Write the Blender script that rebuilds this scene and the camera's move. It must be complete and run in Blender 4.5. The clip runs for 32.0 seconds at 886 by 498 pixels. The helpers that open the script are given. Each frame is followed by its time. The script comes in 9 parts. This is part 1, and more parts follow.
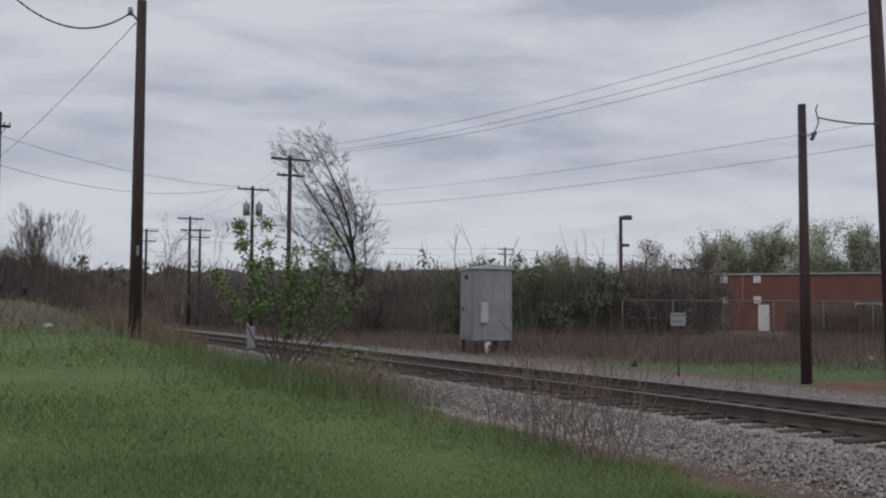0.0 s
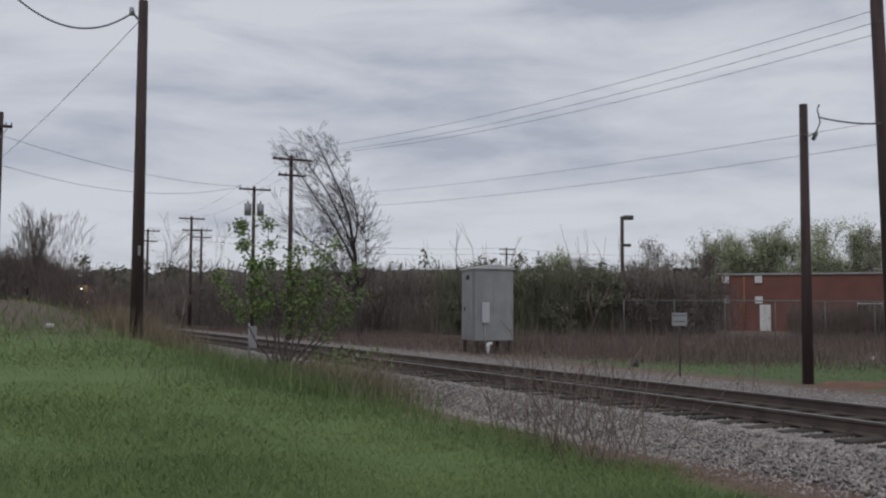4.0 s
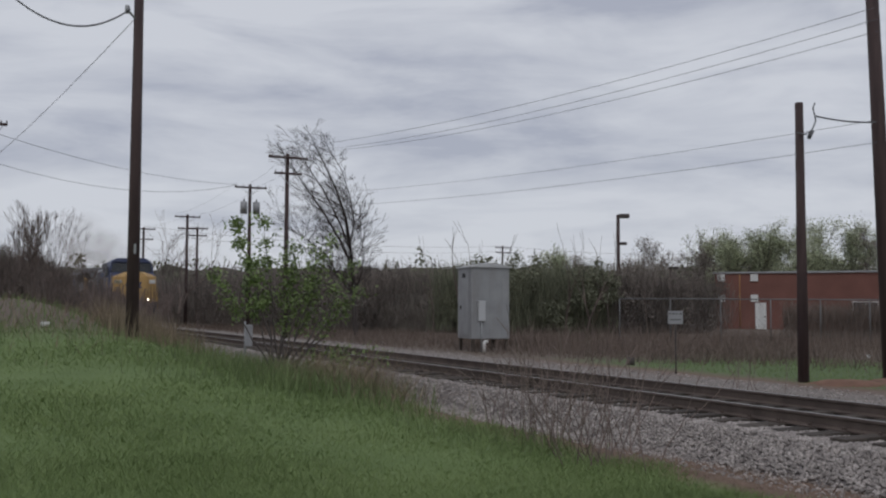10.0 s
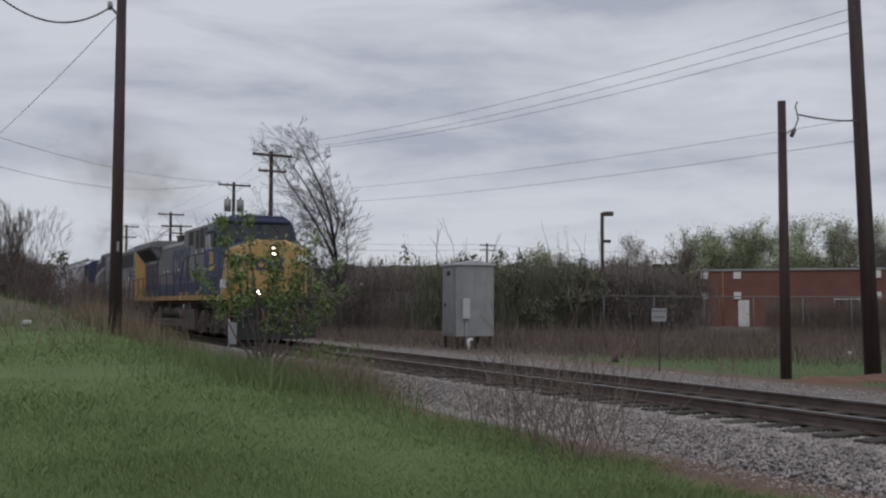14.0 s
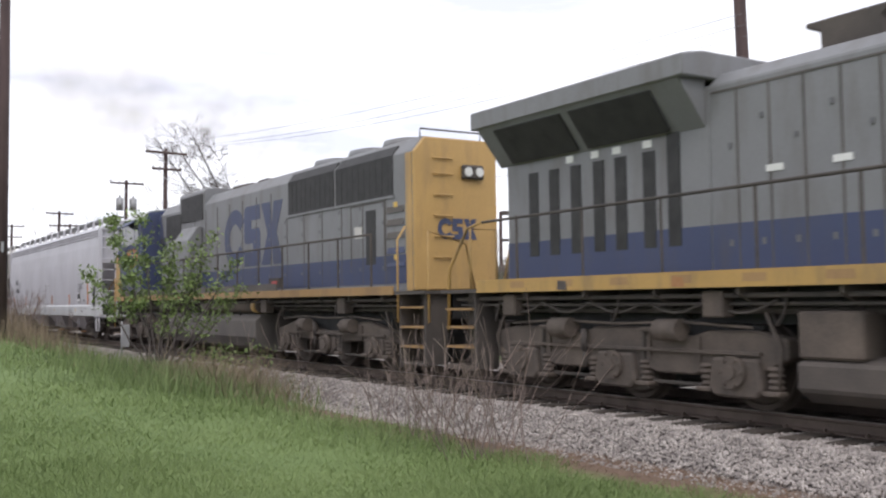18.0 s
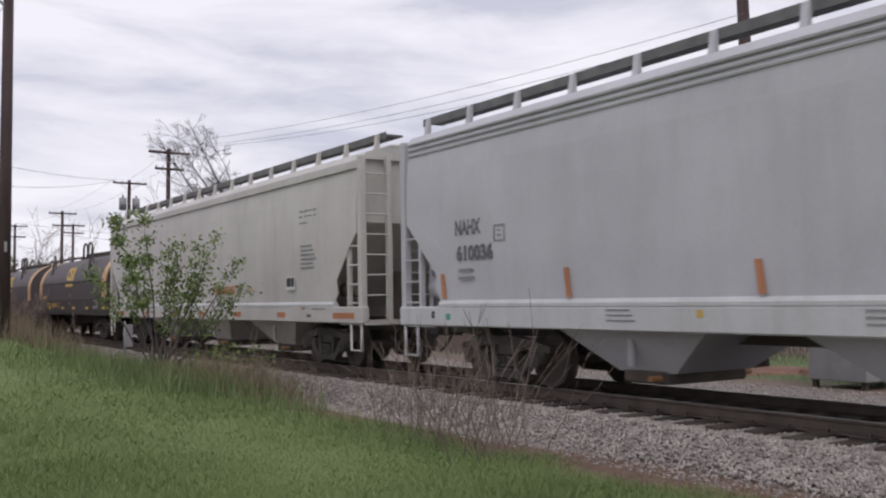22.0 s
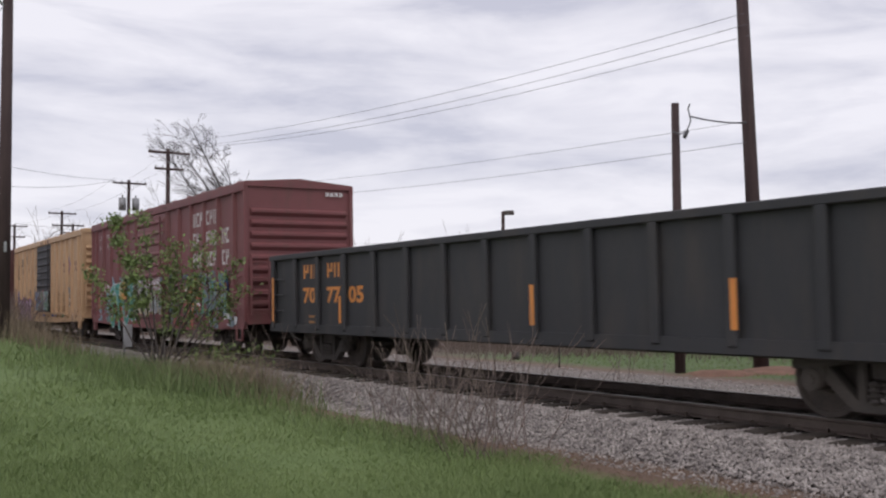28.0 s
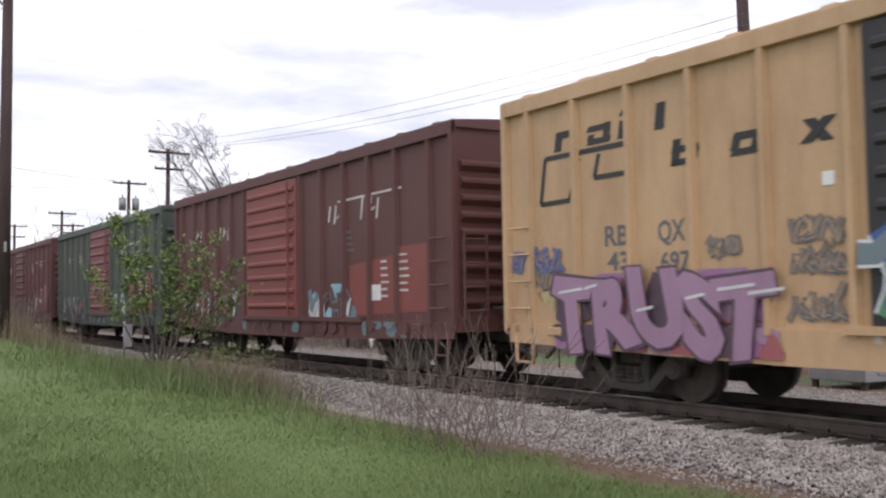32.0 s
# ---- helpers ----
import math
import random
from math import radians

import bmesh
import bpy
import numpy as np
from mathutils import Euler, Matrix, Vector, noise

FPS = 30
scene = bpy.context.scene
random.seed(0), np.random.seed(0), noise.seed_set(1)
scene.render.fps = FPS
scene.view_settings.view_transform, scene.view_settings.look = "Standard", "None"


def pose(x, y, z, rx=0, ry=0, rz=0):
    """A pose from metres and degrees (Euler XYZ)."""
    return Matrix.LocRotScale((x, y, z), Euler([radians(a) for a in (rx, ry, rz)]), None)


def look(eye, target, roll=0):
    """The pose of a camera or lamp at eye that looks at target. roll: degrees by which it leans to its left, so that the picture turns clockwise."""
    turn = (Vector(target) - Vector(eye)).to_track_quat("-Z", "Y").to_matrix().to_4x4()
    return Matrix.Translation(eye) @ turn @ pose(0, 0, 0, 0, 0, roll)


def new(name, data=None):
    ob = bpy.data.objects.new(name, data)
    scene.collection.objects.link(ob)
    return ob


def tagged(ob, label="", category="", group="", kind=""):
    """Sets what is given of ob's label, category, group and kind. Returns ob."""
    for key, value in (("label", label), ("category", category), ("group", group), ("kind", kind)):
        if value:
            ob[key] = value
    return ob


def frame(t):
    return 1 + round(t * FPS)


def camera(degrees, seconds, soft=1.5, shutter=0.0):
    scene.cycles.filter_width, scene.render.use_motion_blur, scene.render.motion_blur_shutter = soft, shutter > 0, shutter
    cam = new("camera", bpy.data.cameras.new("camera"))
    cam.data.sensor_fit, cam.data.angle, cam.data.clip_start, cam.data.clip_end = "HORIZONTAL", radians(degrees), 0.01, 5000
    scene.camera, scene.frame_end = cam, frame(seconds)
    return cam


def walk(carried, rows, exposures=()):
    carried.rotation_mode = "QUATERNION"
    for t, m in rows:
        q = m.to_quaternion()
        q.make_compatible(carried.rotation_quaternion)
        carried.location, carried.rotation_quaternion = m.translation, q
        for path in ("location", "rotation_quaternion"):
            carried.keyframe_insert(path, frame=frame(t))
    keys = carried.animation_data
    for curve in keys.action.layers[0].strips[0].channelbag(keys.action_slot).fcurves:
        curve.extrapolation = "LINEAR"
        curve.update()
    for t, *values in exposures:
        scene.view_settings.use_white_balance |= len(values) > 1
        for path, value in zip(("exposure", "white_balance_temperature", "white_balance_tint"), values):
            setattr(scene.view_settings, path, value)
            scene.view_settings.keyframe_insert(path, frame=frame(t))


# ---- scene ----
# World: x to the right across the track, y along the track, z up; the rail tops lie at z = 0.
EYE = (0.0, 0.0, 1.30)
TRACK_X = 10.44
CANT = -0.7


def aim(yaw, pitch, roll):
    return pose(*EYE, 90 + pitch, 0, yaw) @ pose(0, 0, 0, 0, 0, roll)


cam = camera(48.81, 32.0, soft=2.2, shutter=0.15)
PATH = [
    (0.0, -25.89, 3.54, 0.25), (0.8, -25.81, 3.54, 0.25), (3.5, -25.81, 3.54, 0.25), (6.1, -25.81, 3.54, 0.25),
    (6.5, -25.91, 3.28, 0.25), (7.0, -26.10, 3.28, 0.25), (7.5, -26.13, 3.34, 0.25), (8.0, -26.10, 3.48, 0.25),
    (9.0, -26.04, 3.48, 0.25), (10.0, -26.04, 3.44, 0.25), (11.0, -26.04, 3.40, 0.25), (12.5, -26.04, 3.38, 0.25),
    (13.0, -26.09, 3.37, 0.25), (13.5, -26.14, 3.34, 0.24), (14.0, -26.95, 3.31, 0.18), (14.5, -28.24, 3.30, 0.10),
    (15.3, -31.00, 3.28, -0.12), (16.0, -33.20, 3.26, -0.30), (16.5, -33.65, 3.25, -0.36), (17.0, -33.43, 3.25, -0.36),
    (17.5, -33.12, 3.25, -0.36), (18.0, -32.83, 3.25, -0.36), (18.5, -32.67, 3.25, -0.36), (19.0, -32.60, 3.25, -0.36),
    (20.0, -32.55, 3.24, -0.36), (21.0, -32.60, 3.24, -0.36), (22.0, -32.67, 3.24, -0.36), (23.0, -32.69, 3.24, -0.36),
    (28.0, -32.69, 3.24, -0.36), (32.0, -32.69, 3.24, -0.36)]
EXPOSURES = [(0.0, -0.10, 6250, 10), (14.0, -0.11, 6250, 10), (16.5, 0.50, 6500, 12), (17.0, 0.80, 6500, 13), (18.0, 1.14, 6500, 12), (20.2, 1.12, 6500, 13), (21.0, 0.72, 6500, 15), (21.8, 0.50, 6500, 16), (24.0, 0.38, 6500, 16),
             (26.5, 0.47, 6500, 16), (28.5, 0.42, 6500, 15), (29.0, 0.57, 6500, 15), (30.0, 0.92, 6500, 14), (32.0, 0.90, 6500, 14)]
walk(cam, [(t, aim(a, b, c)) for t, a, b, c in PATH], EXPOSURES)

# ---- light ----
SUN_EL, SUN_AZ = 48, 200
world = bpy.data.worlds.new("overcast_sky")
scene.world = world
world.use_nodes = True
wn, wl = world.node_tree.nodes, world.node_tree.links
wn.clear()
w_out = wn.new("ShaderNodeOutputWorld")
w_sky = wn.new("ShaderNodeTexSky")
w_sky.sky_type, w_sky.sun_disc = "NISHITA", False
w_sky.sun_elevation, w_sky.sun_rotation = radians(SUN_EL), radians(SUN_AZ)
w_bg = wn.new("ShaderNodeBackground")
w_bg.inputs["Strength"].default_value = 0.08
w_cloud = wn.new("ShaderNodeBackground")
w_tc = wn.new("ShaderNodeTexCoord")
w_map = wn.new("ShaderNodeMapping")
w_map.inputs["Scale"].default_value = (3.2, 3.2, 15.0)
w_map.inputs["Rotation"].default_value = (0.06, -0.05, 0.4)
w_n1 = wn.new("ShaderNodeTexNoise")
w_n1.inputs["Scale"].default_value, w_n1.inputs["Detail"].default_value, w_n1.inputs["Roughness"].default_value = 1.25, 10.0, 0.58
w_n1.inputs["Distortion"].default_value = 0.35
w_n2 = wn.new("ShaderNodeTexNoise")
w_n2.inputs["Scale"].default_value, w_n2.inputs["Detail"].default_value = 0.45, 3.0
w_add = wn.new("ShaderNodeMath")
w_add.operation = "MULTIPLY_ADD"
w_add.inputs[1].default_value = 0.55
w_ramp = wn.new("ShaderNodeValToRGB")
w_ramp.color_ramp.elements[0].position, w_ramp.color_ramp.elements[0].color = 0.62, (0.44, 0.455, 0.52, 1)
w_ramp.color_ramp.elements[1].position, w_ramp.color_ramp.elements[1].color = 0.90, (0.665, 0.672, 0.705, 1)
w_mid = w_ramp.color_ramp.elements.new(0.76)
w_mid.color = (0.57, 0.58, 0.625, 1)
w_mix = wn.new("ShaderNodeMixShader")
w_mix.inputs[0].default_value = 0.93
wl.new(w_tc.outputs["Generated"], w_map.inputs["Vector"])
wl.new(w_map.outputs[0], w_n1.inputs["Vector"])
wl.new(w_map.outputs[0], w_n2.inputs["Vector"])
wl.new(w_n2.outputs["Fac"], w_add.inputs[0])
wl.new(w_n1.outputs["Fac"], w_add.inputs[2])
wl.new(w_add.outputs[0], w_ramp.inputs["Fac"])
wl.new(w_ramp.outputs["Color"], w_cloud.inputs["Color"])
wl.new(w_sky.outputs["Color"], w_bg.inputs["Color"])
wl.new(w_bg.outputs[0], w_mix.inputs[1])
wl.new(w_cloud.outputs[0], w_mix.inputs[2])
wl.new(w_mix.outputs[0], w_out.inputs["Surface"])
sun = new("sun", bpy.data.lights.new("sun", "SUN"))
sun.data.energy, sun.data.angle, sun.data.color = 0.5, radians(20), (1.0, 0.96, 0.9)
sun.matrix_basis = look((-20, -30, 45), (0, 0, 0))

# ---- helpers of this scene ----
random.seed(7)
rng = np.random.default_rng(7)


def smooth(v):
    v = min(1.0, max(0.0, v))
    return v * v * (3 - 2 * v)


class Shape:
    """A bmesh with a few solid forms to add to it."""

    def __init__(self):
        self.bm = bmesh.new()

    def box(self, x0, x1, y0, y1, z0, z1):
        v = [self.bm.verts.new((x, y, z)) for z in (z0, z1) for y in (y0, y1) for x in (x0, x1)]
        for f in ((0, 2, 3, 1), (4, 5, 7, 6), (0, 1, 5, 4), (2, 6, 7, 3), (0, 4, 6, 2), (1, 3, 7, 5)):
            self.bm.faces.new([v[i] for i in f])
        return self

    def prism(self, profile, a, b, axis="y"):
        """profile (p, q) swept from a to b: axis y takes (x, z), axis x takes (y, z), axis z takes (x, y)."""
        put = {"y": lambda p, q, s: (p, s, q), "x": lambda p, q, s: (s, p, q), "z": lambda p, q, s: (p, q, s)}[axis]
        lo = [self.bm.verts.new(put(p, q, a)) for p, q in profile]
        hi = [self.bm.verts.new(put(p, q, b)) for p, q in profile]
        n = len(profile)
        fs = [self.bm.faces.new(lo), self.bm.faces.new(hi[::-1])]
        fs += [self.bm.faces.new((lo[i], hi[i], hi[(i + 1) % n], lo[(i + 1) % n])) for i in range(n)]
        bmesh.ops.recalc_face_normals(self.bm, faces=fs)
        return self

    def rod(self, p, q, r, n=8, r2=None):
        p, q = Vector(p), Vector(q)
        t = (q - p).normalized()
        a = t.orthogonal().normalized()
        b = t.cross(a)
        r2 = r if r2 is None else r2
        lo = [self.bm.verts.new(p + (a * math.cos(i * math.tau / n) + b * math.sin(i * math.tau / n)) * r) for i in range(n)]
        hi = [self.bm.verts.new(q + (a * math.cos(i * math.tau / n) + b * math.sin(i * math.tau / n)) * r2) for i in range(n)]
        for i in range(n):
            j = (i + 1) % n
            f = self.bm.faces.new((lo[i], lo[j], hi[j], hi[i]))
            f.smooth = n > 6
        self.bm.faces.new(lo[::-1])
        self.bm.faces.new(hi)
        return self

    def path(self, pts, r, n=6):
        """One bent tube through the points."""
        pts = [Vector(p) for p in pts]
        rings = []
        for i, p in enumerate(pts):
            t = (pts[min(i + 1, len(pts) - 1)] - pts[max(i - 1, 0)]).normalized()
            up = Vector((0, 0, 1)) if abs(t.z) < 0.9 else Vector((1, 0, 0))
            if i:
                up = a
            b = t.cross(up).normalized()
            a = b.cross(t).normalized()
            rings.append([self.bm.verts.new(p + (a * math.cos(k * math.tau / n) + b * math.sin(k * math.tau / n)) * r) for k in range(n)])
        for lo, hi in zip(rings, rings[1:]):
            for k in range(n):
                f = self.bm.faces.new((lo[k], hi[k], hi[(k + 1) % n], lo[(k + 1) % n]))
                f.smooth = True
        self.bm.faces.new(rings[0])
        self.bm.faces.new(rings[-1][::-1])
        return self

    def lathe(self, profile, n=24):
        """A solid turned about the x axis from (x, radius) pairs."""
        rings = [[self.bm.verts.new((x, r * math.cos(k * math.tau / n), r * math.sin(k * math.tau / n))) for k in range(n)] for x, r in profile]
        for lo, hi in zip(rings, rings[1:]):
            for k in range(n):
                self.bm.faces.new((lo[k], lo[(k + 1) % n], hi[(k + 1) % n], hi[k]))
        self.bm.faces.new(rings[0][::-1])
        self.bm.faces.new(rings[-1])
        return self

    def bevel(self, w, seg=1):
        bmesh.ops.remove_doubles(self.bm, verts=self.bm.verts, dist=1e-5)
        es = [e for e in self.bm.edges if len(e.link_faces) == 2 and e.calc_face_angle(0) > 0.6]
        bmesh.ops.bevel(self.bm, geom=es, offset=w, segments=seg, affect="EDGES", clamp_overlap=True)
        return self

    def mesh(self, name, material):
        me = bpy.data.meshes.new(name)
        self.bm.to_mesh(me)
        self.bm.free()
        me.materials.append(material)
        return me


def part(name, shape, material, parent, label="", at=None):
    """Links a Shape, a bmesh or a mesh as one object under a thing or a part."""
    if isinstance(shape, Shape):
        shape = shape.mesh(name, material)
    ob = new(name, shape)
    ob.parent = parent
    if at is not None:
        ob.matrix_basis = at
    return tagged(ob, label)


def thing(name, label, category, group="", kind="", at=None, data=None):
    ob = new(name, data)
    if at is not None:
        ob.matrix_basis = at
    return tagged(ob, label, category, group, kind)


def soup(name, verts, faces, material, smooth_it=False):
    """A mesh from arrays: verts N x 3, faces M x 3 or M x 4."""
    verts, faces = np.asarray(verts, dtype=np.float32), np.asarray(faces, dtype=np.int32)
    me = bpy.data.meshes.new(name)
    k = faces.shape[1]
    me.vertices.add(len(verts))
    me.vertices.foreach_set("co", verts.ravel())
    me.loops.add(faces.size)
    me.loops.foreach_set("vertex_index", faces.ravel())
    me.polygons.add(len(faces))
    me.polygons.foreach_set("loop_start", np.arange(0, faces.size, k, dtype=np.int32))
    me.update(calc_edges=True)
    me.materials.append(material)
    if smooth_it:
        me.polygons.foreach_set("use_smooth", np.ones(len(faces), dtype=bool))
    return me


# ---- materials ----
def surface(name, c1, c2, rough=0.7, metal=0.0, scale=1.2, fine=30.0, bump=0.15, per="", spread=0.25, glow=None, power=0.0,
            stretch=(1, 1, 1), dirt=None, dirt_amount=0.0):
    """Two tones mixed by coarse and fine noise in object space, with relief; per: island or object for a tone of its own for each piece."""
    m = bpy.data.materials.new(name)
    m.use_nodes = True
    n, l = m.node_tree.nodes, m.node_tree.links
    p = n["Principled BSDF"]
    tc, mp = n.new("ShaderNodeTexCoord"), n.new("ShaderNodeMapping")
    mp.inputs["Scale"].default_value = stretch
    l.new(tc.outputs["Object"], mp.inputs["Vector"])
    a, b = n.new("ShaderNodeTexNoise"), n.new("ShaderNodeTexNoise")
    a.inputs["Scale"].default_value, a.inputs["Detail"].default_value = scale, 5
    b.inputs["Scale"].default_value, b.inputs["Detail"].default_value = fine, 3
    l.new(mp.outputs[0], a.inputs["Vector"])
    l.new(mp.outputs[0], b.inputs["Vector"])
    s = n.new("ShaderNodeMath")
    s.operation = "MULTIPLY_ADD"
    s.inputs[1].default_value = 0.4
    l.new(b.outputs["Fac"], s.inputs[0])
    l.new(a.outputs["Fac"], s.inputs[2])
    r = n.new("ShaderNodeMapRange")
    r.inputs["From Min"].default_value, r.inputs["From Max"].default_value = 0.45, 0.95
    l.new(s.outputs[0], r.inputs["Value"])
    mix = n.new("ShaderNodeMix")
    mix.data_type = "RGBA"
    mix.inputs["A"].default_value, mix.inputs["B"].default_value = (*c1, 1), (*c2, 1)
    l.new(r.outputs[0], mix.inputs["Factor"])
    col = mix.outputs["Result"]
    if per:
        src = n.new("ShaderNodeNewGeometry").outputs["Random Per Island"] if per == "island" else n.new("ShaderNodeObjectInfo").outputs["Random"]
        hs = n.new("ShaderNodeHueSaturation")
        v = n.new("ShaderNodeMapRange")
        v.inputs["To Min"].default_value, v.inputs["To Max"].default_value = 1 - spread, 1 + spread
        l.new(src, v.inputs["Value"])
        l.new(v.outputs[0], hs.inputs["Value"])
        l.new(col, hs.inputs["Color"])
        col = hs.outputs["Color"]
    if dirt:
        d = n.new("ShaderNodeTexNoise")
        d.inputs["Scale"].default_value, d.inputs["Detail"].default_value, d.inputs["Roughness"].default_value = 1.0, 8, 0.65
        dm = n.new("ShaderNodeMapping")
        dm.inputs["Scale"].default_value = (2.2, 2.2, 0.5)
        l.new(tc.outputs["Object"], dm.inputs["Vector"])
        l.new(dm.outputs[0], d.inputs["Vector"])
        dr = n.new("ShaderNodeMapRange")
        dr.inputs["From Min"].default_value, dr.inputs["From Max"].default_value = 0.48, 0.75
        dr.inputs["To Max"].default_value = dirt_amount
        l.new(d.outputs["Fac"], dr.inputs["Value"])
        mx = n.new("ShaderNodeMix")
        mx.data_type = "RGBA"
        mx.inputs["B"].default_value = (*dirt, 1)
        l.new(dr.outputs[0], mx.inputs["Factor"])
        l.new(col, mx.inputs["A"])
        col = mx.outputs["Result"]
    l.new(col, p.inputs["Base Color"])
    p.inputs["Roughness"].default_value, p.inputs["Metallic"].default_value = rough, metal
    if bump:
        bp = n.new("ShaderNodeBump")
        bp.inputs["Strength"].default_value, bp.inputs["Distance"].default_value = bump, 0.02
        l.new(s.outputs[0], bp.inputs["Height"])
        l.new(bp.outputs[0], p.inputs["Normal"])
    if glow:
        p.inputs["Emission Color"].default_value, p.inputs["Emission Strength"].default_value = (*glow, 1), power
    return m


GRIME = (0.10, 0.085, 0.07)


def paint(name, c, rough=0.5, amount=0.45, dirt=GRIME):
    return surface(name, tuple(v * 0.88 for v in c), tuple(min(1, v * 1.1) for v in c), rough, 0, 0.7, 22, 0.05, dirt=dirt, dirt_amount=amount)


